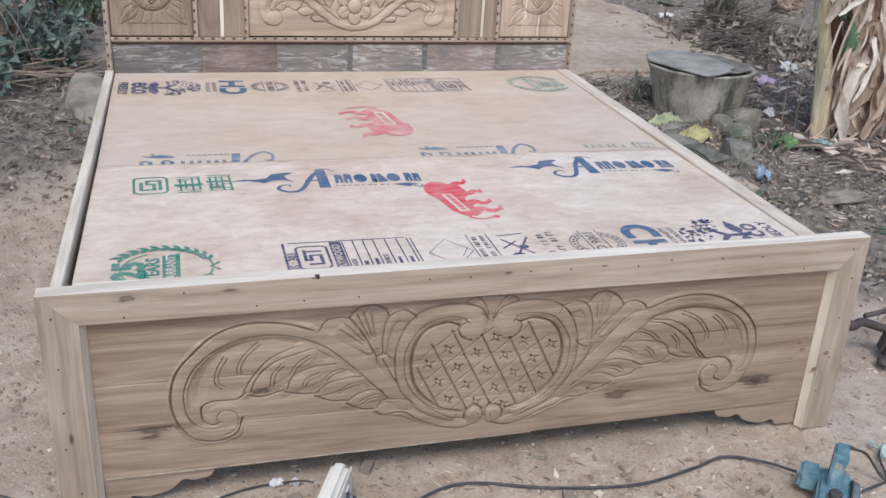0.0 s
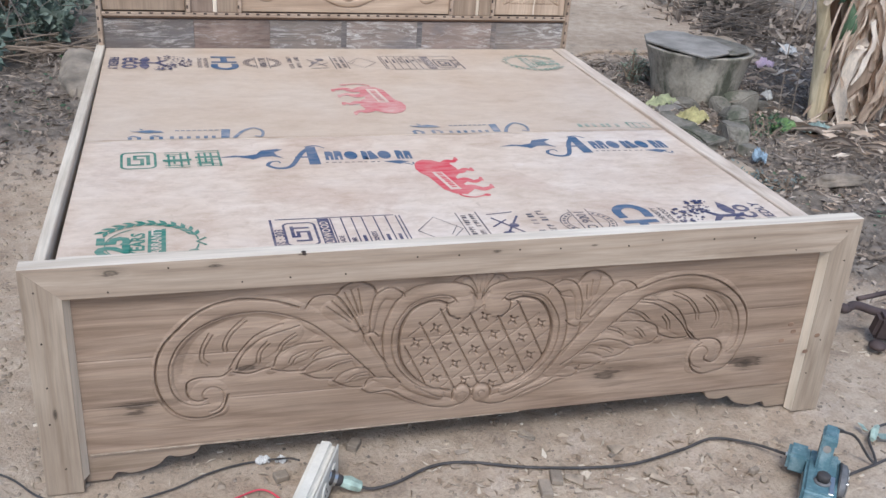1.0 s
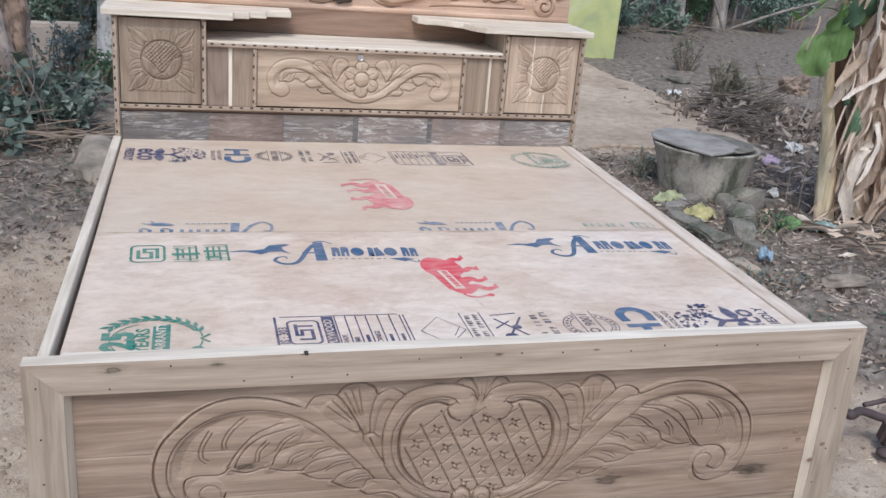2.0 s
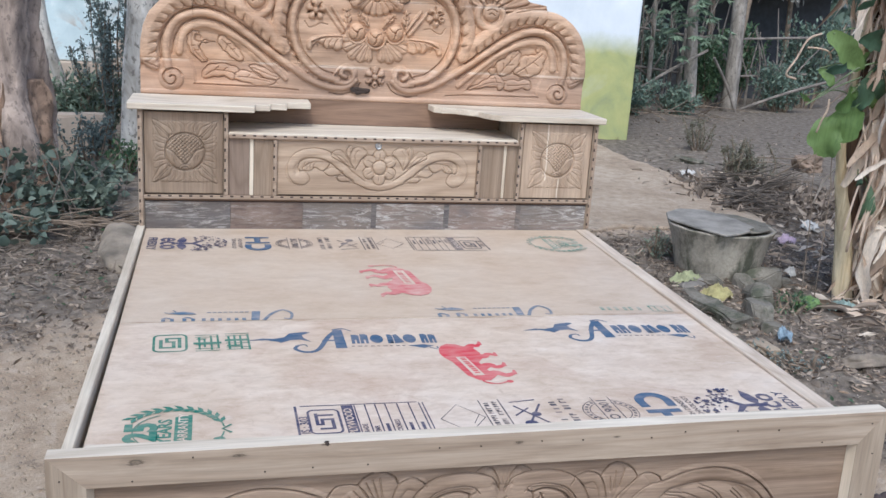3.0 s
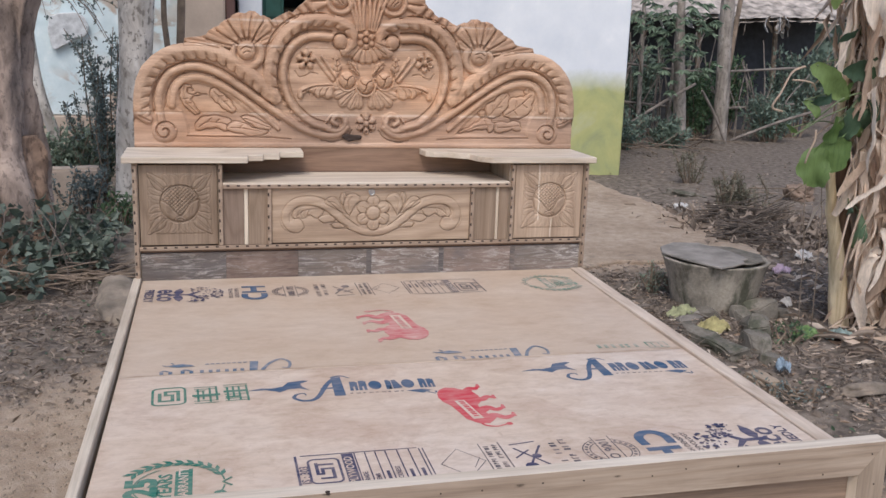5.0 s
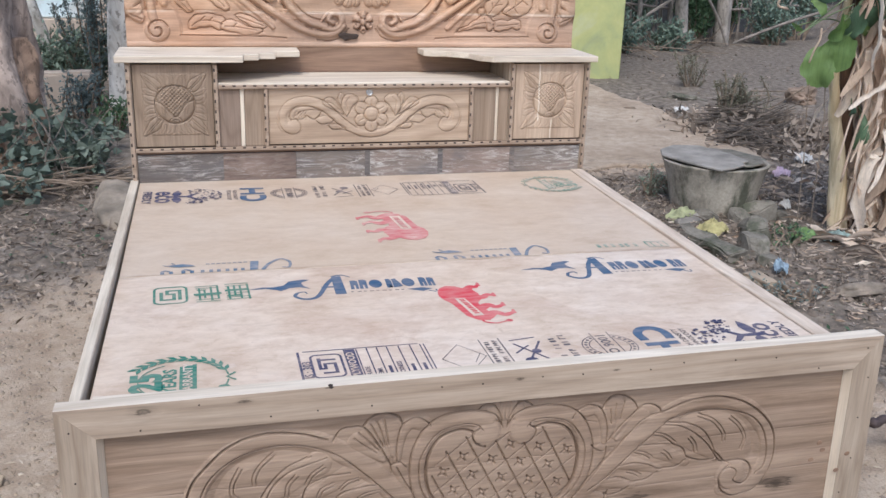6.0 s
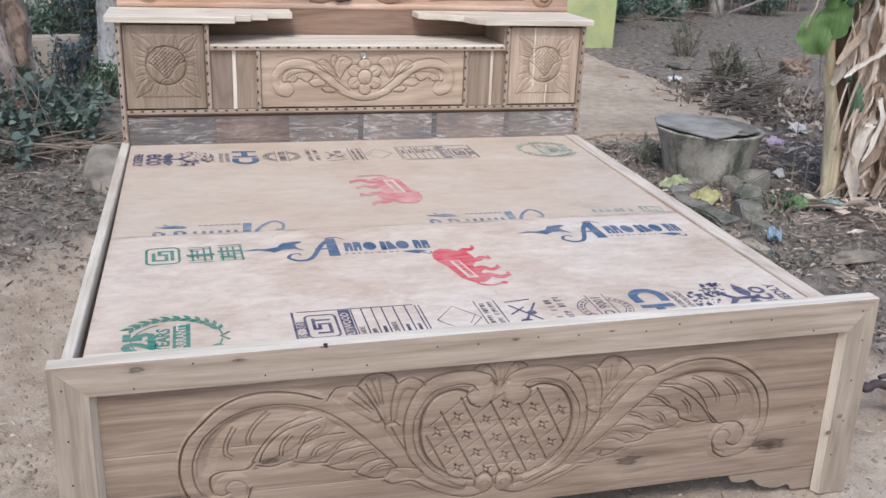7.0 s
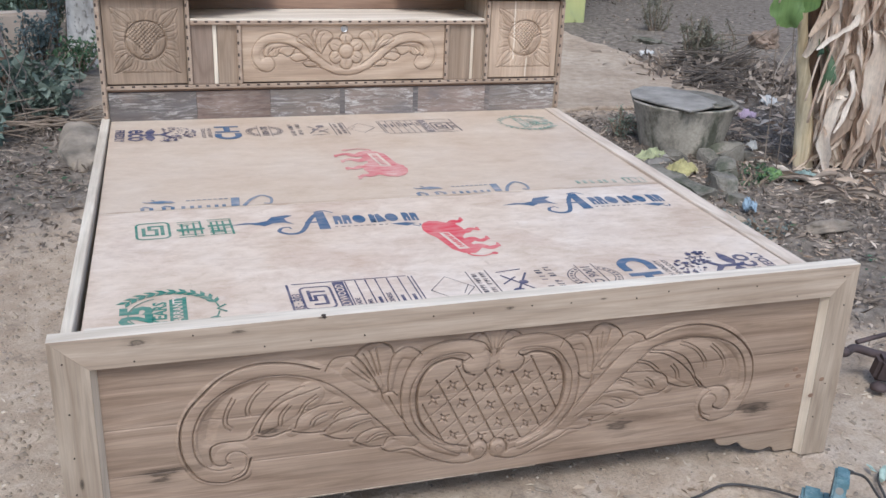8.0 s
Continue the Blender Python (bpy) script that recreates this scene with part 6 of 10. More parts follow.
def frame_and_deck():
    def rail(x0, x1, z0, x2, x3, z1):
        """A side rail whose ends differ a little in place and height: front x0, x1, top z0; rear x2, x3, top z1."""
        bm = box(0, 1, 0, 1, 0, 1, 0.0)
        for v in bm.verts:
            a, t, up = v.co
            v.co = Vector(((x0 + (x1 - x0) * a) * (1 - t) + (x2 + (x3 - x2) * a) * t, 0.041 + 1.884 * t, 0.26 if up < 0.5 else z0 + (z1 - z0) * t))
        bmesh.ops.bevel(bm, geom=bm.edges[:], offset=0.0025, segments=1, affect="EDGES")
        return bm
    part("side_rail", rail(-0.951, -0.927, 0.538, -0.936, -0.906, 0.542), WOOD_RAIL, bed, "pale planed side rail")
    part("side_rail", rail(0.8715, 0.920, 0.5190, 0.8925, 0.948, 0.5335), WOOD_RAIL_TAN, bed, "tan side rail flush with the deck")
    part("deck_ledger", box(-0.9045, -0.893, 0.077, 1.92, 0.40, 0.460, 0.002), DARK_BROWN, bed)
    front = part("plywood_sheet", slab([(-0.915, 0.066), (0.869, 0.066), (0.880, 0.8755), (-0.909, 0.8755)], 0.497, 0.515, 0.0012), PLY, bed, "creamy plywood sheet stencilled in blue, green and red")
    rear_bm = slab([(-0.909, 0.8785), (0.880, 0.8785), (0.890, 1.922), (-0.903, 1.922)], 0.4965, 0.5142, 0.0012)
    rear = part("plywood_sheet", tilted(rear_bm), PLY_REAR, bed, "tan plywood sheet with faded upside-down stencils")
    # added strip, coloured dark so that the gap between the sheets reads as shade
    part("joint_batten", box(-0.9, 0.884, 0.84, 0.92, 0.470, 0.4960, 0.001), DARK_BROWN, bed, "dark strip added under the joint to keep its gap dark")
    for y in (0.3, 1.2, 1.65):
        part("slat", box(-0.9, 0.9, y, y + 0.07, 0.455, 0.4955, 0.002), WOOD_DARK, bed)
    return front, rear


footboard()
FRONT_SHEET, REAR_SHEET = frame_and_deck()
HX = 0.012                              # middle of the headboard


def bead_strip(x0, z0, x1, z1, y=1.917):
    """A square strip along x or z with dark notches set on at even steps."""
    along = abs(x1 - x0) > abs(z1 - z0)
    w = 0.0075
    body = box(min(x0, x1) - (0 if along else w), max(x0, x1) + (0 if along else w), y - 0.006, y + 0.010, min(z0, z1) - (w if along else 0), max(z0, z1) + (w if along else 0), 0.002)
    strip = part("bead_strip", body, WOOD_BEAD, bed, "notched edge strip")
    n = int((abs(x1 - x0) + abs(z1 - z0)) / 0.0385)
    off = 0.0048 if along else -0.0046
    me = NOTCHES[along]
    for k in range(n):
        t = (k + 0.5) / n
        ob = new("notch", me)
        ob.parent = strip
        ob.location = (x0 + (x1 - x0) * t + (0 if along else off), y - 0.0062, z0 + (z1 - z0) * t + (off if along else 0))


NOTCHES = {True: to_mesh("notch", box(-0.0062, 0.0062, -0.0015, 0.0015, -0.0032, 0.0032, 0.0012), DARK_BROWN),
           False: to_mesh("notch", box(-0.0032, 0.0032, -0.0015, 0.0015, -0.0062, 0.0062, 0.0012), DARK_BROWN)}


def headboard():
    # carcass
    for x0, x1 in ((-0.928, -0.906), (HX + 0.918, HX + 0.940)):
        part("headboard_side", box(x0, x1, 1.922, 2.235, 0.0, 0.997, 0.003), WOOD_POST, bed, "pale side board of the headboard")
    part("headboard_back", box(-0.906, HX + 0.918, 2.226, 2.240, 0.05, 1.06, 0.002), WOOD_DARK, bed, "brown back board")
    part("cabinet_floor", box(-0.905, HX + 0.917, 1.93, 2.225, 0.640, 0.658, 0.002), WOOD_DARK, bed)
    for x in (-0.600, 0.604):
        part("divider", box(x - 0.009, x + 0.009, 1.93, 2.225, 0.659, 0.996, 0.002), WOOD_POST, bed, "pale upright divider")
    # old boards between deck and cabinets, each its own tone, leftmost shaded darker
    cuts = [-0.905, -0.580, -0.294, 0.005, 0.304, 0.625, 0.929]
    for x in (-0.003, 0.306, 0.622):
        part("board_end", box(x - 0.011, x + 0.011, 1.9225, 1.9238, 0.535, 0.638, 0.0005), OLD_DARK, bed, "dark end grain between two boards")
    for a, b, old, tone in zip(cuts, cuts[1:], (OLD_SLATE_SHADED, OLD_UMBER, OLD_GREY, OLD_BROWN, OLD_RED, OLD_GREY), ("blue-grey", "umber", "grey", "dark brown", "red-brown", "grey")):
        part("lower_board", box(a + 0.0003, b - 0.0003, 1.924, 1.942, 0.30, 0.6385, 0.0006), old, bed, "weathered %s board with scraped paint" % tone)
    # side doors, carved; the left one in the shade-darkened tan
    for name, x0, x1, grain in (("cabinet_door", -0.903, -0.610, WOOD_DOOR_SHADED), ("cabinet_door", 0.622, 0.925, WOOD_DOOR_STREAKED)):
        U, V, H = door_relief(x1 - x0, 0.316)
        part(name, carved(name, U, V + 0.672, H, (x0 + x1) / 2, 1.924, 1.940, grain), grain, bed, "tan door carved with a latticed fruit and leaves")
    # middle drawer with a steel lock, plain boards beside it
    U, V, H = drawer_relief(0.822, 0.222)
    drawer = part("drawer_front", carved("drawer_front", U, V + 0.672, H, HX, 1.924, 1.942, WOOD_DRAWER), WOOD_DRAWER, bed, "tan drawer front carved with a flower and scrolls")
    part("lock", moved(joined(lathe([(0.0135, 0.0), (0.0135, 0.005), (0.011, 0.007), (0.008, 0.0055)], 20), box(-0.002, 0.002, -0.005, 0.005, 0.006, 0.0085, 0)), pose(HX - 0.008, 1.924, 0.877, 90, 0, 0)), STEEL, drawer, "round steel lock")
    for x0, x1, m in ((-0.590, -0.508, WOOD_FILLER), (-0.507, -0.492, WOOD_SAP), (-0.491, -0.414, WOOD_DOOR_SHADED), (0.440, 0.538, WOOD_DOOR_SHADED), (0.539, 0.551, WOOD_SAP), (0.552, 0.594, WOOD_DOOR_SHADED)):
        part("filler_board", box(x0, x1, 1.925, 1.940, 0.667, 0.896, 0.0015), m, bed, {WOOD_FILLER: "brown filler board", WOOD_SAP: "cream filler strip"}.get(m, "tan filler board"))
    # middle ledge and recess
    part("ledge", box(-0.589, 0.593, 1.913, 2.224, 0.902, 0.918, 0.003), WOOD_SHELF, bed, "cream ledge board")
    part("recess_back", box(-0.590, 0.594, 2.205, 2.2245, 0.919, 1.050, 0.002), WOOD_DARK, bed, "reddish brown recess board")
    # stepped side shelves
    for s in (-1, 1):
        front = [(0.975, 1.893), (0.503, 1.893), (0.500, 1.958), (0.440, 1.960), (0.437, 2.002), (0.372, 2.004), (0.369, 2.066), (0.270, 2.070), (0.268, 2.203), (0.975, 2.203)]
        if s > 0:
            front = [(0.972, 1.893), (0.510, 1.893), (0.475, 1.925), (0.455, 1.955), (0.440, 2.015), (0.400, 2.045), (0.360, 2.075), (0.300, 2.085), (0.268, 2.110), (0.262, 2.203), (0.972, 2.203)]
        part("shelf", slab([(s * x + (0.012 if s < 0 else 0), y) for x, y in front], 0.998, 1.023, 0.0025), WOOD_SHELF, bed, "cream shelf with stepped front edge")
    # carved crest
    U, V, H = crest_relief()
    part("carved_crest", carved("carved_crest", U, V, H, 0.020, 2.204, 2.2255, WOOD_CREST), WOOD_CREST, bed, "reddish crest carved with scrolls, fruit and flowers")
    part("knot_hole", moved(lump((0, 0, 0), (0.034, 0.013, 0.006), 3, 0.7, 3), pose(-0.034, 2.193, 1.068, 90, 0, 0)), DARK_BROWN, bed, "dark knot hole")
    # notched strips
    L, Rr = -0.917, HX + 0.929
    bead_strip(L, 0.540, L, 0.988)
    bead_strip(Rr, 0.540, Rr, 0.988)
    bead_strip(L + 0.009, 0.659, Rr - 0.009, 0.659)
    bead_strip(-0.597, 0.668, -0.597, 0.988)
    bead_strip(0.608, 0.668, 0.608, 0.988)
    bead_strip(-0.588, 0.903, 0.598, 0.903, 1.914)
    bead_strip(-0.408, 0.668, -0.408, 0.894)
    bead_strip(0.432, 0.668, 0.432, 0.894)


headboard()


# ---- ground ----
def soil_amount(x, y):
    """0 on the trodden sand and the yard slab, 1 on dark soil and litter."""
    right = np.clip((x - 1.10 - 0.45 * np.maximum(0.9 - y, 0)) * 2.0, 0, 1) * np.clip((y - 0.10) * 1.6, 0, 1)
    left = np.clip((-0.9 - x) * 3.0, 0, 1) * np.clip((y - 1.85) * 1.0, 0, 1) * 1.10
    back = np.clip((y - 7.4) * 1.2, 0, 1) * np.clip((x - 3.4) * 4, 0, 1)
    yard = np.clip((3.42 - x) * 6, 0, 1) * np.clip((y - 3.55) * 2.2, 0, 1) * np.clip((x + 0.2) * 3, 0, 1)
    ragged = (fbm(x * 1.7, y * 1.7, 41) - 0.47) * 0.9 + (fbm(x * 6, y * 6, 42) - 0.47) * 0.5
    soil = np.maximum(np.maximum(right, left), back) - yard
    return np.clip(soil + ragged * np.clip(soil * 6, 0, 1) * np.clip((1.2 - soil) * 4, 0, 1), 0, 1)


def ground_height(x, y):
    s = soil_amount(x, y)
    clear = np.clip((np.hypot(np.maximum(np.abs(x) - 0.97, 0), np.maximum(np.abs(y - 1.0) - 1.05, 0)) - 0.02) * 5, 0, 1)
    z = (fbm(x * 1.1, y * 1.1, 3) - 0.47) * 0.05 * clear + (fbm(x * 7, y * 7, 13) - 0.47) * 0.024 * (0.25 + 0.75 * clear) + s * (fbm(x * 4.1, y * 4.1, 23) - 0.40) * 0.10
    near = np.clip(1 - np.hypot(x, y) / 30, 0, 1)
    return z * near - 0.004


def ground():
    ax = np.concatenate((-np.geomspace(600, 3.3, 26), np.arange(-3.2, 5.0, 0.035), np.geomspace(5.05, 600, 34)))
    ay = np.concatenate((-np.geomspace(600, 2.2, 26), np.arange(-2.1, 7.4, 0.035), np.geomspace(7.45, 600, 40)))
    X, Y = np.meshgrid(ax, ay, indexing="ij")
    Z = ground_height(X, Y)
    i = np.arange(X.size).reshape(X.shape)
    quads = np.stack((i[:-1, :-1], i[1:, :-1], i[1:, 1:], i[:-1, 1:]), 2).reshape(-1, 4)
    me = fast_mesh("ground", np.stack((X, Y, Z), 2).reshape(-1, 3), quads, EARTH, True)
    me.attributes.new("soil", "FLOAT", "POINT").data.foreach_set("value", soil_amount(X, Y).ravel().astype(np.float32))
    solo("ground", me, EARTH, "trodden sandy earth turning to dark soil", "ground", kind="structure")


ground()


# ---- stencilled prints on the plywood ----
class Ink:
    """Flat shapes laid on the deck; place() turns a print's own x, y into the deck's."""

    def __init__(self, at, turn=0.0, z=0.5157):
        self.bm, self.m, self.z = bmesh.new(), pose(at[0], at[1], 0, 0, 0, turn), z

    def poly(self, pts):
        self.z += 0.00002
        vs = [self.bm.verts.new(Vector((*(self.m @ Vector((x, y, 0))).xy, self.z))) for x, y in pts]
        f = self.bm.faces.new(vs)
        f.normal_update()
        if f.normal.z < 0:
            f.normal_flip()
        return self

    def bar(self, x0, y0, x1, y1):
        return self.poly([(x0, y0), (x1, y0), (x1, y1), (x0, y1)])

    def line(self, pts, w, w2=None):
        p = np.array(pts, float)
        d = np.gradient(p, axis=0)
        n = np.stack((-d[:, 1], d[:, 0]), 1) / (np.linalg.norm(d, axis=1, keepdims=True) + 1e-9)
        ws = np.linspace(w, w if w2 is None else w2, len(p))[:, None] / 2
        a, b = p + n * ws, p - n * ws
        self.z += 0.00002
        A = [[self.bm.verts.new(Vector((*(self.m @ Vector((x, y, 0))).xy, self.z))) for x, y in side] for side in (a, b)]
        for k in range(len(p) - 1):
            self.bm.faces.new((A[1][k], A[1][k + 1], A[0][k + 1], A[0][k]))
        return self

    def arc(self, c, r, a0, a1, w, n=24, squash=1.0):
        t = np.radians(np.linspace(a0, a1, n))
        return self.line(np.stack((c[0] + r * np.cos(t), c[1] + r * squash * np.sin(t)), 1), w)

    def disc(self, c, r, n=14, squash=1.0):
        return self.poly([(c[0] + r * math.cos(2 * math.pi * k / n), c[1] + r * squash * math.sin(2 * math.pi * k / n)) for k in range(n)])

    def frame_box(self, x0, y0, x1, y1, w):
        return self.bar(x0, y0, x1, y0 + w).bar(x0, y1 - w, x1, y1).bar(x0, y0 + w, x0 + w, y1 - w).bar(x1 - w, y0 + w, x1, y1 - w)

    def done(self, name, material, sheet, label):
        return settled(part(name, self.bm, material, sheet, label), sheet)


def settled(ob, sheet):
    """Lays a print of the rear sheet on its slope; the whole stamp sits a little lower down the sheet for it."""
    if sheet == REAR_SHEET:
        for v in ob.data.vertices:
            dz = RISE * 0.95 * max(v.co.y - 0.878, 0.0)
            v.co = Vector((v.co.x - dz * (v.co.x + 0.65) / 0.945, v.co.y - dz * (v.co.y + 1.80) / 0.945, v.co.z))
            v.co.z += RISE * max(v.co.y - 0.878, 0.0)
    return ob


def letters(words, size, at, turn, material, sheet, label, z=0.5159, bold=0.02):
    return settled(part("lettering", text_mesh(words, size, at, turn, z, material, bold=bold), material, sheet, label), sheet)


def wordmark(sheet, at, turn, ink, pale=False):
    """A maker's mark as plain shapes: a swash, a stem, a row of blocks and rings, a flying shape before it."""
    k = Ink(at, turn)
    k.line(spline([(-0.205, -0.035), (-0.212, -0.062), (-0.185, -0.085), (-0.15, -0.068), (-0.115, 0.03), (-0.085, 0.085)]), 0.010, 0.016)
    k.line(spline([(-0.205, -0.035), (-0.185, -0.03), (-0.178, -0.045)]), 0.008, 0.004)
    k.poly([(-0.10, 0.080), (-0.072, 0.088), (-0.068, -0.060), (-0.10, -0.060)]).line(spline([(-0.10, 0.085), (-0.07, 0.095), (-0.045, 0.075)]), 0.010, 0.004)
    k.bar(-0.135, -0.005, -0.10, 0.006)
    for x0, x1, y1 in ((-0.052, -0.032, 0.044), (-0.026, -0.006, 0.048), (0.052, 0.066, 0.044), (0.150, 0.168, 0.046), (0.174, 0.192, 0.042)):
        k.poly([(x0, -0.026), (x0 + 0.010, -0.026), (x0 + 0.010, 0.004), (x1 - 0.005, 0.004), (x1 - 0.005, -0.026), (x1 + 0.003, -0.026), (x1 + 0.004, y1 - 0.008), (x1 - 0.003, y1), (x0 + 0.002, y1)])
    for x in (0.022, 0.118):
        k.disc((x, 0.010), 0.019, 14, 1.8)
    k.poly([(0.072, -0.026), (0.098, -0.020), (0.098, -0.010), (0.084, 0.046), (0.072, 0.040)])
    k.done("wordmark_print", ink, sheet, "worn blue maker's mark" if pale else "blue maker's mark with a curling swash")
    b = Ink(at, turn)
    b.poly([(-0.345, 0.005), (-0.30, 0.022), (-0.27, 0.018), (-0.24, 0.030), (-0.225, 0.060), (-0.18, 0.072), (-0.165, 0.066), (-0.19, 0.045), (-0.185, 0.022), (-0.165, -0.008), (-0.195, 0.010),
            (-0.225, 0.006), (-0.25, -0.014), (-0.262, -0.004), (-0.29, 0.008)])
    b.done("bird_print", ink, sheet, "blue flying silhouette print")
    t = Ink(at, turn)
    for q in range(9):
        t.bar(-0.055 + q * 0.018, -0.049, -0.055 + q * 0.018 + 0.008 + 0.004 * (q % 2), -0.043)
    t.done("small_print", INK_GREY, sheet, "line of tiny grey print")
    f = Ink(at, turn)
    f.poly([(0.105, -0.044), (0.150, -0.036), (0.180, -0.048), (0.150, -0.066)]).line([(0.165, -0.060), (0.185, -0.075)], 0.005).bar(0.186, -0.07, 0.191, -0.055)
    f.done("fish_print", ink, sheet, "small blue fin-shaped print")


def mark_box(sheet, at, turn, size, ink, squash=1.0, wide=1.0):
    """A square quality mark: a rounded frame round heavy angular strokes."""
    k = Ink(at, turn)
    a, h = size * wide, size * squash
    r = 0.42 * size
    ring = []
    for cx, cy, a0 in ((a - r, h - r, 0), (-a + r, h - r, 90), (-a + r, -h + r, 180), (a - r, -h + r, 270)):
        ring += [(cx + r * math.cos(radians(a0 + q * 15)), cy + r * math.sin(radians(a0 + q * 15))) for q in range(7)]
    k.line(ring + ring[:1], size * 0.16)
    w, v = size * 0.23, size * 0.23
    X, Y = lambda x: x * a, lambda y: y * h
    # hooked stroke, then a second one with a long head
    k.bar(X(-0.68), Y(-0.62), X(-0.68) + w, Y(0.40)).bar(X(-0.68) + w, Y(-0.62), X(0.10), Y(-0.62) + v).bar(X(0.10), Y(-0.62), X(0.10) + w, Y(0.05) + v)
    k.bar(X(-0.32), Y(0.05), X(0.10), Y(0.05) + v).bar(X(-0.32), Y(0.05) + v, X(-0.32) + w, Y(0.62)).bar(X(-0.32) + w, Y(0.62) - v, X(0.70), Y(0.62)).bar(X(0.46), Y(-0.62), X(0.46) + w, Y(0.62) - v)
    return k.done("quality_mark", ink, sheet, "square quality mark")


def text_bars(k, x0, x1, y, h, seed):
    """A line of small print as uneven bars."""
    rng = random.Random(seed)
    x = x0
    while x < x1:
        w = rng.uniform(0.5, 0.9) * h
        if rng.random() > 0.14:
            k.bar(x, y - h * rng.uniform(0.38, 0.5), x + w * 0.42, y + h * rng.uniform(0.38, 0.5))
            if rng.random() > 0.4:
                k.bar(x + w * 0.42, y + h * rng.choice((-0.45, -0.1, 0.25)), x + w, y + h * 0.45)
        x += w + h * 0.28


def emblem(sheet, at, turn, scale, ink, label, squat=1.0):
    """A plain heavy body on four thin bars with a curled bar behind."""
    k = Ink(at, turn)
    k.m = k.m @ Matrix.Diagonal((1, squat, 1, 1))
    q = scale
    k.poly([(x * q, y * q) for x, y in ((0.50, 0.10), (0.53, 0.22), (0.48, 0.32), (0.40, 0.38), (0.28, 0.41), (0.16, 0.385), (0.06, 0.32), (-0.10, 0.285), (-0.28, 0.25), (-0.40, 0.14), (-0.42, 0.0), (-0.34, -0.09),
                                      (-0.22, -0.08), (-0.10, -0.03), (0.02, -0.03), (0.10, -0.11), (0.26, -0.14), (0.40, -0.09), (0.44, 0.02))])
    for pts, w in ((((0.36, 0.0), (0.45, -0.10), (0.44, -0.17), (0.49, -0.23)), 0.075), (((0.18, -0.04), (0.16, -0.16), (0.21, -0.24), (0.18, -0.32)), 0.075), (((-0.14, 0.02), (-0.06, -0.13), (-0.12, -0.22), (-0.08, -0.33)), 0.080),
                   (((-0.33, 0.0), (-0.25, -0.14), (-0.32, -0.25), (-0.28, -0.38)), 0.085)):
        k.line([(x * q, y * q) for x, y in spline(pts, 5)], w * q * 1.7, w * q * 0.6)
        x, y = pts[-1]
        k.poly([((x - 0.03) * q, (y + 0.015) * q), ((x + 0.03) * q, (y + 0.02) * q), ((x + 0.075) * q, (y - 0.01) * q), ((x + 0.06) * q, (y - 0.035) * q), ((x - 0.03) * q, (y - 0.03) * q)])
    k.line([(x * q, y * q) for x, y in spline([(-0.35, 0.10), (-0.45, 0.08), (-0.50, -0.05), (-0.47, -0.20)])], 0.036 * q, 0.022 * q).disc((-0.465 * q, -0.235 * q), 0.032 * q, 10, 1.4)
    k.done("emblem_print", ink, sheet, label)
    w = Ink(at, turn, 0.5166)
    w.m = k.m
    w.poly([(-0.30 * q, 0.025 * q), (0.16 * q, 0.10 * q), (0.16 * q, 0.235 * q), (-0.30 * q, 0.165 * q)])
    w.done("emblem_gap", PLY, sheet, "bare patch inside the emblem")
    w = Ink(at, turn, 0.5172)
    w.m = k.m
    for j in range(9):
        x = -0.25 + j * 0.045
        w.bar(x * q, (0.060 + (x + 0.27) * 0.16) * q, (x + 0.026 + 0.008 * (j % 2)) * q, (0.13 + (x + 0.27) * 0.16) * q)
    w.done("emblem_bars", ink, sheet, "red bars inside the emblem")


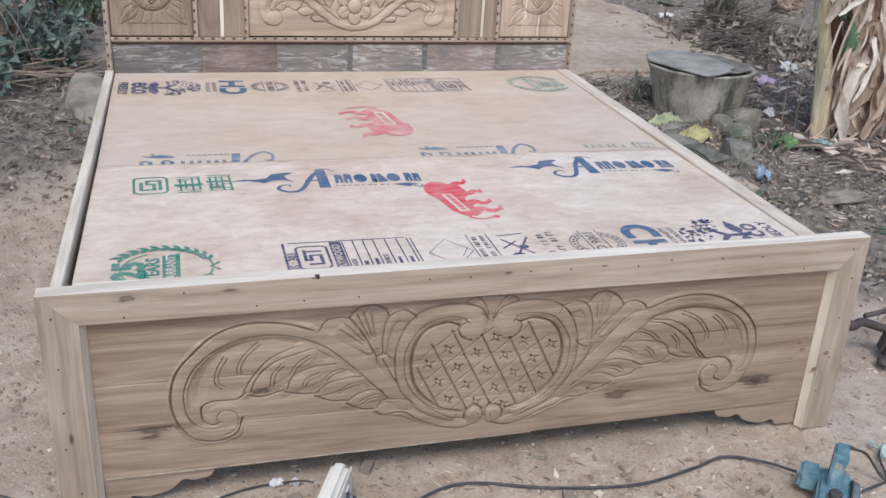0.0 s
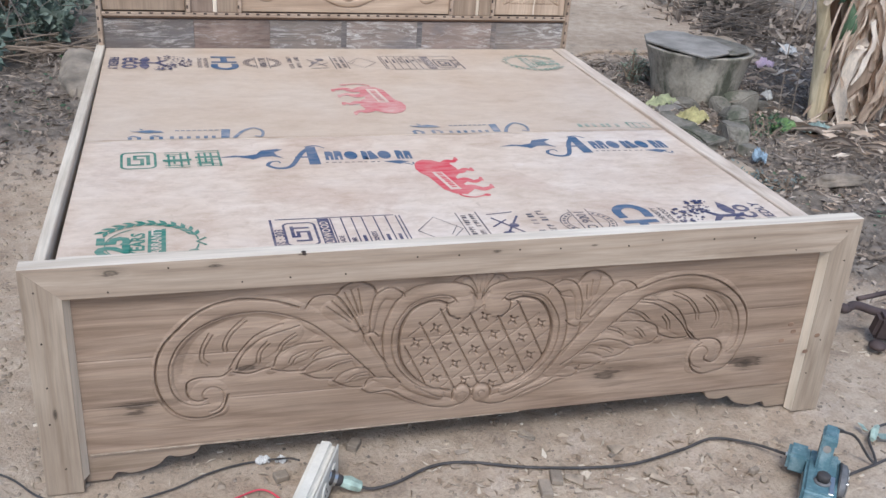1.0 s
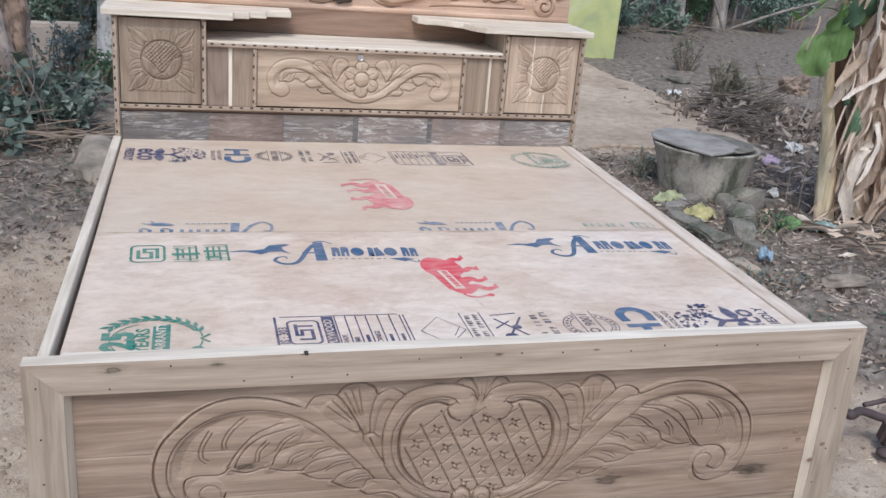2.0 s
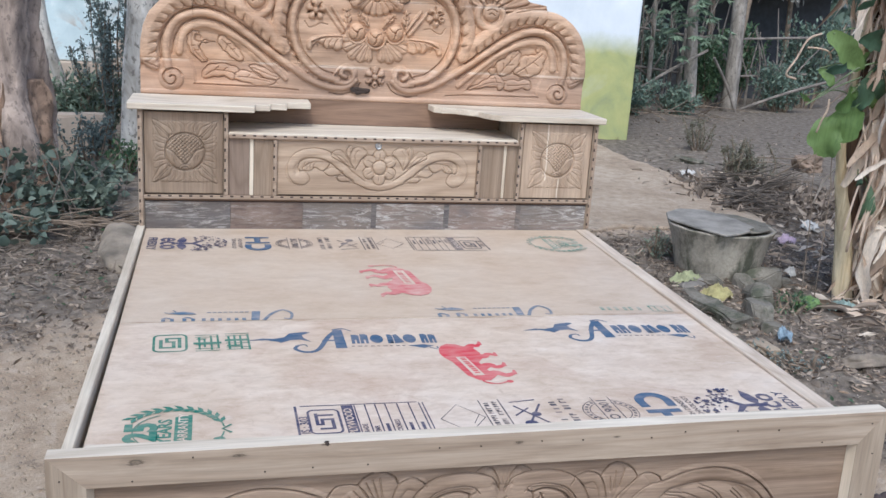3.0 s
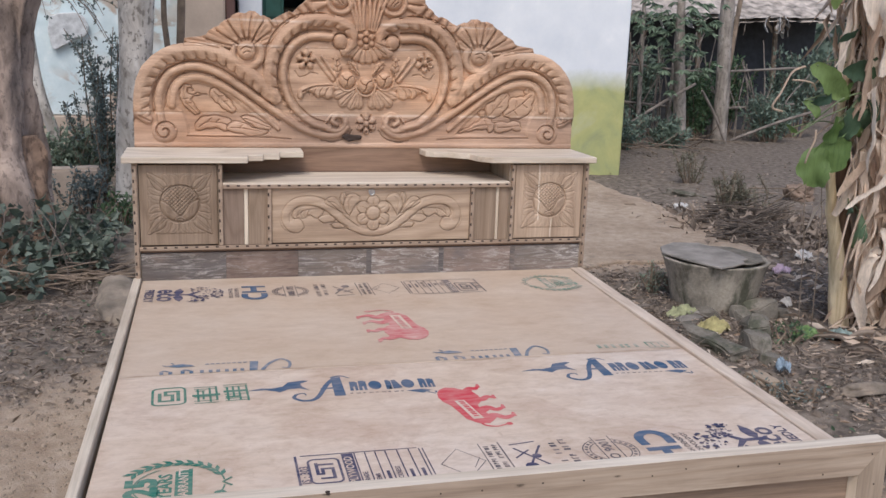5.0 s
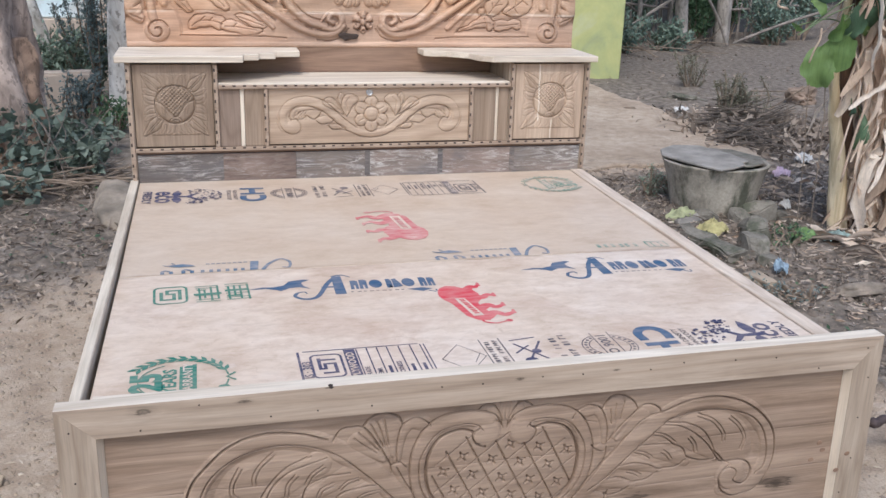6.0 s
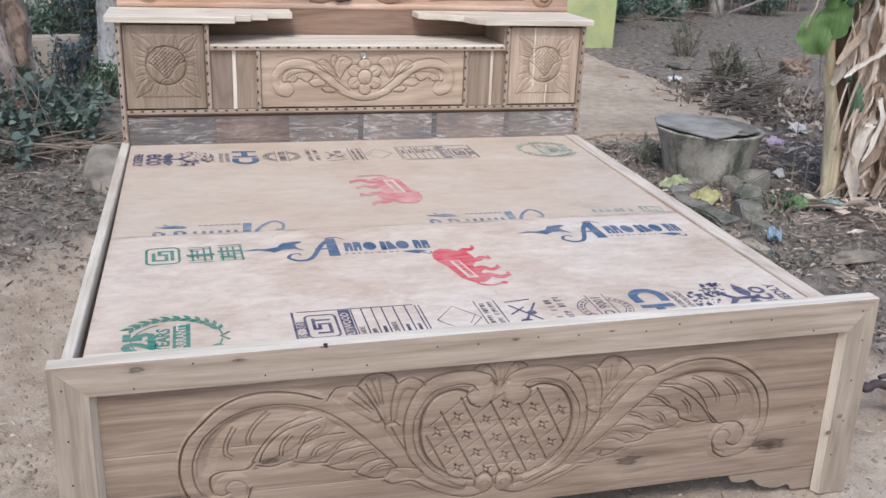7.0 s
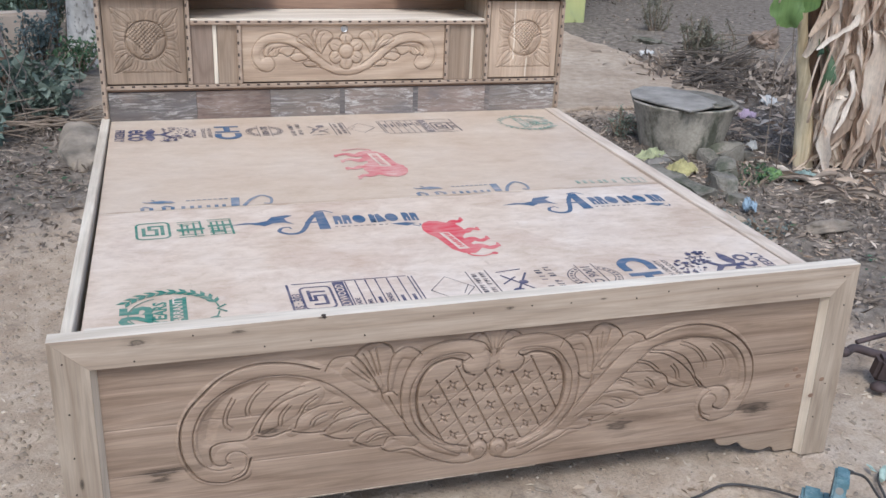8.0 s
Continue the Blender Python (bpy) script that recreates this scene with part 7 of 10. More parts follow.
def edge_row(sheet, row_y, flip, faded):
    """The row of stamps along a sheet's outer edge, in x order."""
    turn = 270 if flip else 90
    X = lambda x: -0.03 - x if flip else x
    navy, green = (INK_GREY, INK_PALE_GREEN) if faded else (INK_NAVY, INK_GREEN)
    blue = INK_BLUE
    # wreath with the guarantee
    wx = 0.745 if flip else -0.735
    k = Ink((wx, row_y), turn)
    for side in (-1, 1):
        k.arc((0, 0), 0.112, 270 + side * 6, 270 + side * 140, 0.004, 24)
        for q in range(11):
            a = radians(270 + side * (18 + q * 12.0))
            for out in (-1, 1):
                c, t = Vector((0.112 * math.cos(a), 0.112 * math.sin(a))), a + side * (math.pi / 2 - out * 0.5)
                d, n = Vector((math.cos(t), math.sin(t))), Vector((-math.sin(t), math.cos(t)))
                k.poly([tuple(c), tuple(c + d * 0.016 + n * 0.006), tuple(c + d * 0.032), tuple(c + d * 0.016 - n * 0.006)])
    k.arc((0, 0), 0.085, 20, 160, 0.003, 20)
    k.line([(-0.02, -0.128), (0.0, -0.108), (0.02, -0.128)], 0.006)
    k.done("wreath_print", green, sheet, "green laurel wreath")
    m = pose(wx, row_y, 0, 0, 0, turn)
    put = lambda x, y: tuple((m @ Vector((x, y, 0))).xy)
    letters("25", 0.092, put(0.0, 0.064), turn, green, sheet, "green number 25", bold=0.05)
    letters("YEARS", 0.042, put(0.0, 0.016), turn, green, sheet, "green word YEARS", bold=0.03)
    Ink((wx, row_y), turn).poly([(-0.070, -0.004), (0.070, -0.004), (0.080, -0.042), (-0.080, -0.042)]).done("ribbon_print", green, sheet, "green ribbon")
    letters("WARRANTY", 0.030, put(0.0, -0.023), turn, PLY, sheet, "word WARRANTY left bare", 0.5164)
    # grade table
    x0, x1 = X(-0.459), X(-0.150)
    d = -1 if flip else 1
    h = 0.100
    k = Ink((0, 0))
    k.bar(min(x0, x1) + 0.012, row_y + d * h - 0.002, max(x0, x1) - 0.012, row_y + d * h + 0.002).bar(min(x0, x1) + 0.012, row_y - d * h - 0.002, max(x0, x1) - 0.012, row_y - d * h + 0.002)
    k.bar(x0 - 0.003, row_y - h, x0 + 0.003, row_y + h)
    for x in (-0.318, -0.292, -0.267, -0.242, -0.213, -0.184, -0.158, -0.149):
        k.bar(X(x) - 0.0016, row_y - h + 0.004, X(x) + 0.0016, row_y + h - 0.004)
    for x in (-0.254, -0.199, -0.171):
        k.bar(X(x) - 0.004, row_y - d * 0.03 - 0.035, X(x) + 0.004, row_y - d * 0.03 + 0.02)
    k.done("table_print", navy, sheet, "ruled grade table")
    for word, x in (("GRADE", -0.306), ("EMR", -0.279), ("THICKNESS", -0.228)):
        letters(word, 0.017, (X(x), row_y - d * 0.035), turn, navy, sheet, "small navy word")
    letters("IS : 303", 0.030, (X(-0.443), row_y), turn, navy, sheet, "navy standard number")
    mark_box(sheet, (X(-0.396), row_y + d * 0.015), turn, 0.036, navy, 1.0, 1.7)
    Ink((0, 0)).bar(X(-0.350), row_y - h + 0.004, X(-0.322), row_y + h - 0.004).done("band_print", navy, sheet, "solid navy band")
    letters("PLYWOOD", 0.027, (X(-0.336), row_y + d * 0.01), turn, PLY, sheet, "word PLYWOOD left bare", 0.5165)
    # diamond and small ruled panel
    k = Ink((X(-0.068), row_y), turn)
    k.line([(0.0, 0.055), (0.075, 0.0), (0.0, -0.055), (-0.075, 0.0), (0.0, 0.055)], 0.003).line([(-0.03, -0.02), (0.02, -0.045)], 0.002)
    k.done("diamond_print", INK_GREY, sheet, "outlined diamond")
    k = Ink((X(0.018), row_y), turn)
    k.bar(-0.095, 0.024, 0.095, 0.027).bar(-0.095, -0.028, 0.095, -0.024).bar(-0.092, -0.010, -0.09, 0.024)
    text_bars(k, -0.08, 0.085, 0.011, 0.014, 3)
    text_bars(k, -0.08, 0.085, -0.011, 0.014, 4)
    k.done("ruled_print", INK_GREY, sheet, "small ruled panel of bars")
    # crossed tools
    k = Ink((X(0.108), row_y), turn)
    k.line([(-0.06, 0.03), (0.06, -0.035)], 0.006).line([(-0.05, -0.03), (0.055, 0.035)], 0.006).line([(0.075, 0.04), (0.085, -0.03)], 0.005).disc((-0.045, 0.018), 0.017).disc((0.005, -0.01), 0.012).line([(0.0, 0.045), (0.04, 0.0)], 0.005)
    k.done("crossed_tools_print", navy, sheet, "crossed tools print")
    k = Ink((X(0.192), row_y), turn)
    text_bars(k, -0.088, 0.085, 0.015, 0.019, 5)
    text_bars(k, -0.088, 0.085, -0.014, 0.019, 6)
    k.done("bar_print", INK_GREY, sheet, "two rows of grey bars")
    # round seal
    c = (X(0.311), row_y)
    k = Ink(c, turn)
    for r in (0.070, 0.052):
        k.arc((0, 0), r, 22, 158, 0.003).arc((0, 0), r, 202, 338, 0.003)
    k.bar(-0.085, 0.022, 0.085, 0.025).bar(-0.085, -0.025, 0.085, -0.022)
    for q in range(9):
        a = radians(32 + q * 14.5)
        k.disc((0.061 * math.cos(a), 0.061 * math.sin(a)), 0.005, 6).disc((0.061 * math.cos(a), -0.061 * math.sin(a)), 0.005, 6)
    k.done("seal_print", INK_GREY, sheet, "round grey seal")
    letters("ISO 9001", 0.038, c, turn, INK_GREY, sheet, "grey standard number")
    # block monogram
    k = Ink((X(0.450), row_y), turn)
    k.bar(-0.095, -0.046, -0.075, 0.046)
    k.bar(-0.075, -0.012, -0.02, 0.012).bar(-0.02, -0.046, 0.0, 0.046)
    k.line(spline([(0.015, 0.036), (0.06, 0.036), (0.085, 0.015), (0.085, -0.015), (0.06, -0.036), (0.015, -0.036)]), 0.025)
    k.done("monogram_print", blue, sheet, "blue block monogram")
    letters("HIGH DENSITY", 0.021, (X(0.517), row_y), turn, INK_GREY, sheet, "small grey words")
    letters("TECHNOLOGY", 0.021, (X(0.540), row_y), turn, INK_GREY, sheet, "small grey words")
    # tree of dots over two leaf-shaped roots
    k = Ink((X(0.668 if flip else 0.655), row_y), turn)
    k.poly([(-0.010, -0.088), (0.010, -0.088), (0.007, -0.03), (0.050, 0.012), (0.044, 0.020), (0.0, -0.012), (-0.044, 0.020), (-0.050, 0.012), (-0.007, -0.03)])
    for side in (-1, 1):
        k.poly([(side * x, y) for x, y in ((0.004, -0.070), (0.020, -0.052), (0.052, -0.046), (0.092, -0.060), (0.066, -0.076), (0.030, -0.084))])
    rng = random.Random(7)
    for q in range(120):
        a, r = rng.uniform(-0.25, 3.39), rng.uniform(0.12, 1.0) ** 0.6 * 0.112
        k.disc((r * 0.95 * math.cos(a), r * math.sin(a) - 0.006), rng.uniform(0.0026, 0.0064), 7, rng.uniform(0.6, 1.3))
    k.done("tree_print", INK_NAVY, sheet, "navy tree of dots")
    letters("eco", 0.114 if flip else 0.092, (X(0.775 if flip else 0.757), row_y), turn, INK_NAVY, sheet, "navy word eco")
    letters("FRIEDLY", 0.047 if flip else 0.040, (X(0.842 if flip else 0.817), row_y), turn, INK_NAVY, sheet, "navy word FRIEDLY")


def prints():
    edge_row(FRONT_SHEET, 0.170, False, False)
    edge_row(REAR_SHEET, 1.752, True, True)
    wordmark(FRONT_SHEET, (-0.212, 0.695), -2, INK_BLUE)
    wordmark(FRONT_SHEET, (0.612, 0.728), -2, INK_BLUE)
    emblem(FRONT_SHEET, (0.058, 0.503), 92, 0.285, INK_RED, "bold red stencilled emblem", 0.74)
    emblem(REAR_SHEET, (-0.030, 1.275), 268, 0.345, INK_PALE_RED, "worn red stencilled emblem", 0.80)
    mark_box(FRONT_SHEET, (-0.762, 0.708), 2, 0.043, INK_GREEN, 1.45)
    k = Ink((-0.625, 0.703), 2)
    k.bar(-0.075, -0.006, 0.0, 0.008).bar(0.010, 0.010, 0.075, 0.024)
    for q, (x, y0, y1) in enumerate(((-0.062, -0.045, 0.05), (-0.048, -0.03, 0.03), (-0.030, -0.05, 0.055), (-0.012, -0.04, 0.06), (0.018, -0.05, 0.05), (0.034, -0.02, 0.055), (0.050, -0.05, 0.05), (0.071, -0.06, 0.06))):
        k.bar(x, y0, x + 0.006, y1)
    k.bar(0.014, -0.03, 0.055, -0.020).bar(-0.066, 0.03, -0.04, 0.036)
    for y in (-0.058, -0.042, -0.012, 0.044, 0.060):
        k.bar(-0.070, y, -0.006, y + 0.0035).bar(0.012, y + 0.004, 0.078, y + 0.0075)
    k.done("script_print", INK_GREEN, FRONT_SHEET, "green bars of worn script")
    # cut-off prints at the rear sheet's inner edge
    for cx in (-0.605, 0.228):
        k = Ink((cx, 0.880), 0)
        k.line(spline([(0.105, 0.0), (0.13, 0.055), (0.165, 0.090), (0.190, 0.06), (0.185, 0.012), (0.165, 0.015)]), 0.012, 0.008)
        k.poly([(0.068, 0.002), (0.092, 0.002), (0.098, 0.082), (0.072, 0.080)])
        for x in (-0.19, -0.165, -0.13, -0.105, -0.075, -0.05, -0.028, -0.003, 0.02, 0.042):
            k.bar(x, 0.002, x + 0.011, 0.024)
        k.line(spline([(-0.13, 0.022), (-0.118, 0.033), (-0.10, 0.022)]), 0.008).line(spline([(-0.19, 0.02), (-0.177, 0.032), (-0.16, 0.02)]), 0.008)
        for q in range(8):
            k.bar(-0.06 + q * 0.016, 0.072, -0.06 + q * 0.016 + 0.011, 0.078)
        k.poly([(-0.18, 0.072), (-0.13, 0.086), (-0.10, 0.075), (-0.09, 0.060), (-0.14, 0.058)]).line([(-0.15, 0.085), (-0.16, 0.098)], 0.005).line([(-0.17, 0.07), (-0.185, 0.082)], 0.005)
        k.done("cut_wordmark_print", INK_PALE_BLUE, REAR_SHEET, "worn blue mark cut through at the joint")
    k = Ink((0.72, 0.930), -3)
    k.frame_box(0.055, -0.03, 0.13, 0.028, 0.006).bar(0.075, -0.03, 0.081, 0.02).bar(0.10, -0.03, 0.107, 0.02)
    for x in (-0.12, -0.095, -0.07, -0.04, -0.02, 0.01):
        k.bar(x, -0.02, x + 0.012, 0.014)
    k.done("cut_script_print", INK_PALE_GREEN, REAR_SHEET, "faint green print cut through at the joint")


prints()


# ---- the house behind ----
def house():
    h = thing("house", (1.5, 9.5, 0.0), "limewashed village house with yellow-green dado and dark doorway", "house")
    part("wall", box(0.62, 4.02, 8.2, 8.45, -0.05, 3.0, 0.015), PLASTER, h, "white limewashed wall with a faded yellow-green foot")
    part("wall", box(3.79, 4.01, 8.452, 13.5, -0.05, 3.0, 0.01), PLASTER, h, "white limewashed side wall")
    part("wall", box(-0.30, -0.065, 8.2, 8.45, -0.05, 3.0, 0.012), PLASTER, h, "white door jamb wall")
    part("wall", box(-0.062, 0.618, 8.21, 8.44, 2.30, 3.0, 0.01), PLASTER, h, "wall above the doorway")
    part("wall", box(-6.0, -0.86, 8.30, 8.5, 0.62, 3.0, 0.012), BLUE_WASH, h, "pale blue limewashed wall")
    part("plinth", box(-6.0, -0.86, 8.24, 8.5, -0.05, 0.615, 0.012), PILLAR, h, "pinkish beige lower wall")
    part("pillar", box(-0.83, -0.44, 7.85, 8.2, -0.05, 3.0, 0.02), PILLAR, h, "beige square pillar")
    # strip coloured as the shadowed gap beside the pillar
    part("pillar_edge", box(-0.437, -0.345, 7.88, 8.2, -0.05, 3.0, 0.012), PILLAR_SHADOW, h, "brown-red strip standing in for the shadow beside the pillar")
    part("room_wall", box(-0.5, 1.6, 10.4, 10.5, -0.05, 3.0, 0), DARK_ROOM, h, "dim inner wall")
    part("room_wall", box(1.5, 1.6, 8.452, 10.4, -0.05, 3.0, 0), DARK_ROOM, h, "dim inner wall")
    part("room_wall", box(-0.6, -0.5, 8.452, 10.4, -0.05, 3.0, 0), DARK_ROOM, h, "dim inner wall")
    part("roof", slab([(-6.2, 8.12), (4.25, 8.12), (4.25, 13.6), (-6.2, 13.6)], 3.0, 3.12, 0.02), THATCH, h, "weathered flat roof")
    door = part("door", box(-0.058, 0.165, 8.36, 8.40, 0.0, 2.29, 0.006), DOOR_GREEN, h, "dark green open door leaf")
    for z in (0.35, 1.0, 1.65):
        part("door_panel", box(-0.03, 0.14, 8.346, 8.362, z, z + 0.5, 0.008), DOOR_GREEN, door)
    part("shelf", box(0.25, 0.9, 9.9, 10.2, 1.55, 1.80, 0.02), CEMENT, h, "dim shelf inside the room")
    patch = spline([(-0.17, 0.12), (-0.05, 0.15), (0.10, 0.13), (0.15, 0.02), (0.12, -0.06), (0.02, -0.08), (-0.06, -0.13), (-0.17, -0.16), (-0.19, -0.02), (-0.17, 0.12)], 3)[:-1]
    part("plaster_patch", moved(prism([(x * 1.1 + 0.014 * noise.noise(Vector((x * 30, z * 30, 2))), z * 1.1 + 0.014 * noise.noise(Vector((x * 30, z * 30, 7)))) for x, z in patch], -0.045, 0.02, 0.008), pose(-1.92, 8.28, 1.46, 0, -6, 0)), WHITE_PLASTER, h, "broken patch of thick white plaster")
    wire = part("wire", tube(spline([(-0.07, 8.19, 2.02), (0.10, 8.15, 1.96), (0.35, 8.14, 1.94), (0.60, 8.18, 2.06)], 8), 0.008, 6), PAPER, h, "white cable drooping over the door")


house()


def yard_slab():
    rng = random.Random(5)
    edge = [(3.45 + rng.uniform(-0.06, 0.06), y) for y in np.arange(4.35, 8.1, 0.22)]
    low = [(x, 4.2 + rng.uniform(-0.1, 0.1) - 0.18 * max(0, 1.5 - abs(x - 1.6))) for x in np.arange(0.3, 3.4, 0.3)]
    bm = slab([(-0.1, 4.5)] + low + edge + [(3.4, 8.18), (-0.1, 8.18)], -0.06, 0.028, 0.012)
    solo("pavement", bm, EARTH, "worn sandy yard slab before the house", "pavement", kind="structure")


yard_slab()


# ---- trees and plants ----
def trunk_mesh(points, radii, sides, seed, ripple=0.08, rows=6, furrow=0.0):
    line = spline([(*p, r) for p, r in zip(points, radii)], rows)
    bm = tube(line[:, :3], list(line[:, 3]), sides)
    off = Vector((seed * 5.3, seed * 2.1, 0))
    mid = Vector(points[len(points) // 2])
    for v in bm.verts:
        n = Vector((noise.noise(Vector((v.co.x * 9, v.co.y * 9, v.co.z * 1.3)) + off), noise.noise(Vector((v.co.y * 9, v.co.x * 9, v.co.z * 1.1 + 7)) + off), 0))
        out = Vector((v.co.x - mid.x, v.co.y - mid.y, 0)).normalized()
        fine = noise.noise(Vector((v.co.x * 15, v.co.y * 15, v.co.z * 4.0)) + off) + 0.5 * noise.noise(Vector((v.co.x * 50, v.co.y * 50, v.co.z * 13.0)) + off)
        v.co += n * ripple * 0.6 + out * furrow * fine
    return bm


def big_tree():
    t = thing("tree", (-2.05, 4.85, 0.0), "old thick tree trunk with smooth grey-brown bark peeling at its foot", "tree")
    part("trunk", trunk_mesh([(-2.10, 4.85, -0.1), (-2.08, 4.85, 0.12), (-2.06, 4.85, 0.4), (-2.04, 4.86, 0.9), (-1.99, 4.88, 1.4), (-1.92, 4.9, 1.9), (-1.9, 4.95, 2.8), (-2.0, 5.0, 4.0)],
                             [0.46, 0.40, 0.335, 0.278, 0.262, 0.276, 0.285, 0.24], 110, 1, 0.16, 22, 0.020), BARK, t, "ribbed grey-brown trunk", True)
    part("peeled_bark", trunk_mesh([(-2.09, 4.84, 0.0), (-2.08, 4.84, 0.14), (-2.055, 4.845, 0.42), (-2.035, 4.85, 0.80)], [0.460, 0.428, 0.362, 0.276], 110, 2, 0.13, 22, 0.040), bark_material("orange inner bark", (0.48, 0.320, 0.215), (0.19, 0.125, 0.088), (6, 6, 4), 0.6), t, "orange-brown peeled bark at the foot", True)
    for p in ([(-1.95, 4.95, 3.0), (-1.3, 5.1, 3.9), (-0.6, 5.3, 4.6)], [(-2.0, 5.0, 3.6), (-2.7, 5.1, 4.5), (-3.3, 5.3, 5.2)], [(-2.0, 5.0, 3.9), (-1.9, 5.6, 4.8), (-1.8, 6.2, 5.6)]):
        part("limb", tube(spline(p, 5), list(np.linspace(0.13, 0.03, 11)), 10), BARK, t, smooth=True)
    rng = np.random.RandomState(11)
    c = np.array([(-1.0, 5.3, 4.7), (-3.0, 5.3, 5.1), (-1.9, 6.1, 5.5), (-2.1, 4.9, 5.2), (-0.5, 5.8, 5.0)])
    at = c[rng.randint(0, 5, 800)] + rng.normal(size=(800, 3)) * (0.6, 0.6, 0.38)
    part("crown", leaf_mesh("crown", at, rng.normal(size=(800, 3)) - (0, 0, 0.4), rng.uniform(0.07, 0.14, 800), LEAF_GREEN, rng=rng), LEAF_GREEN, t, "loose green crown")


def pale_tree():
    t = thing("tree", (-1.2, 6.0, 0.0), "slim pale grey tree with speckled bark behind the headboard", "tree")
    part("trunk", trunk_mesh([(-1.26, 6.0, -0.1), (-1.24, 6.0, 0.5), (-1.20, 6.0, 1.0), (-1.15, 6.0, 1.6), (-1.13, 6.0, 2.2), (-1.1, 6.0, 3.6)], [0.115, 0.105, 0.115, 0.135, 0.125, 0.10], 24, 4, 0.05), BARK_PALE, t, "pale speckled trunk", True)
    rng = np.random.RandomState(12)
    at = np.array((-1.1, 6.1, 4.1)) + rng.normal(size=(350, 3)) * (0.55, 0.55, 0.4)
    part("crown", leaf_mesh("crown", at, rng.normal(size=(350, 3)), rng.uniform(0.06, 0.12, 350), LEAF_GREEN, rng=rng), LEAF_GREEN, t, "small green crown")


def sapling(x, y, pts, radii, name_label, mat=None):
    t = thing("sapling", (x, y, 0), name_label, "sapling")
    line = spline([(*p, r) for p, r in zip(pts, radii)], 6)
    part("stem", tube(line[:, :3], list(line[:, 3]), 10), mat or BARK_PALE, t, smooth=True)
    return t


def shrub(at, size, n, leaf, label, seed, mat=LEAF_DUSK, upright=0.6):
    """Thin stems with leaves set along them."""
    rng = np.random.RandomState(seed)
    s = thing("shrub", (at[0], at[1], 0), label, "shrub")
    places, heads = [], []
    for k in range(n):
        a, lean = rng.uniform(0, 6.283), rng.uniform(0.1, 1.0) * (1 - upright * 0.5)
        tip = np.array((at[0] + math.cos(a) * size[0] * lean, at[1] + math.sin(a) * size[1] * lean, at[2] + size[2] * rng.uniform(0.5, 1.0)))
        foot = np.array((at[0] + math.cos(a) * size[0] * 0.15, at[1] + math.sin(a) * size[1] * 0.15, at[2] - 0.03))
        mid = (foot + tip) / 2 + rng.normal(size=3) * 0.05 + (0, 0, size[2] * 0.1)
        line = spline([foot, mid, tip], 6)
        part("stem", tube(line, list(np.linspace(0.010, 0.003, len(line))), 5), STICK, s)
        m = int(size[2] / leaf * 5) + 8
        q = rng.uniform(0.25, 1.0, m)
        places.append(np.array([line[int(v * (len(line) - 1))] for v in q]) + rng.normal(size=(m, 3)) * leaf * 0.6)
        heads.append(rng.normal(size=(m, 3)) + (tip - foot) * 0.8)
    at_, hd = np.concatenate(places), np.concatenate(heads)
    part("foliage", leaf_mesh("foliage", at_, hd, rng.uniform(0.6, 1.3, len(at_)) * leaf, mat, rng=rng, rounded=True), mat, s, "small leaves")
    return s


big_tree()
pale_tree()
sapling(-2.0, 7.2, [(-1.93, 7.2, -0.05), (-1.95, 7.2, 0.45), (-2.06, 7.2, 0.85), (-2.12, 7.2, 1.25), (-2.15, 7.2, 1.9), (-2.1, 7.2, 2.8)], [0.055, 0.052, 0.05, 0.048, 0.042, 0.03], "thin curved pale sapling stem by the blue wall")
sapling(-0.95, 6.6, [(-1.02, 6.6, -0.05), (-0.97, 6.6, 0.6), (-0.94, 6.6, 1.2), (-0.97, 6.6, 1.7), (-0.90, 6.6, 2.4), (-0.88, 6.6, 3.2)], [0.03, 0.028, 0.026, 0.024, 0.022, 0.015], "slender dark sapling beside the pillar", STICK)
sapling(-0.82, 6.7, [(-0.86, 6.7, -0.05), (-0.86, 6.7, 0.6), (-0.85, 6.7, 1.2), (-0.83, 6.7, 1.7), (-0.81, 6.7, 2.4), (-0.78, 6.7, 3.2)], [0.04, 0.04, 0.038, 0.035, 0.03, 0.02], "slender dark sapling beside the pillar", STICK)
shrub((-1.47, 6.75, 0.0), (0.56, 0.28, 1.50), 26, 0.034, "dusky small-leaved shrub beside the pale tree", 21, LEAF_DUSK, 0.55)
shrub((-1.74, 6.85, 0.0), (0.62, 0.25, 0.72), 60, 0.05, "low dusty green bush behind the garden wall", 22, LEAF_DUSTY, 0.2)


def low_wall():
    bm = box(-2.9, -1.52, 6.42, 6.60, -0.05, 0.345, 0.02, 2)
    bmesh.ops.subdivide_edges(bm, edges=[e for e in bm.edges if abs(e.verts[0].co.x - e.verts[1].co.x) > 0.5], cuts=24)
    for v in bm.verts:
        v.co += Vector((0, noise.noise(v.co * 5) * 0.012, noise.noise(v.co * 4 + Vector((3, 0, 0))) * 0.015 * (v.co.z > 0.1)))
    solo("garden_wall", bm, PILLAR, "low pinkish beige garden wall with worn edges", "wall", smooth=False)


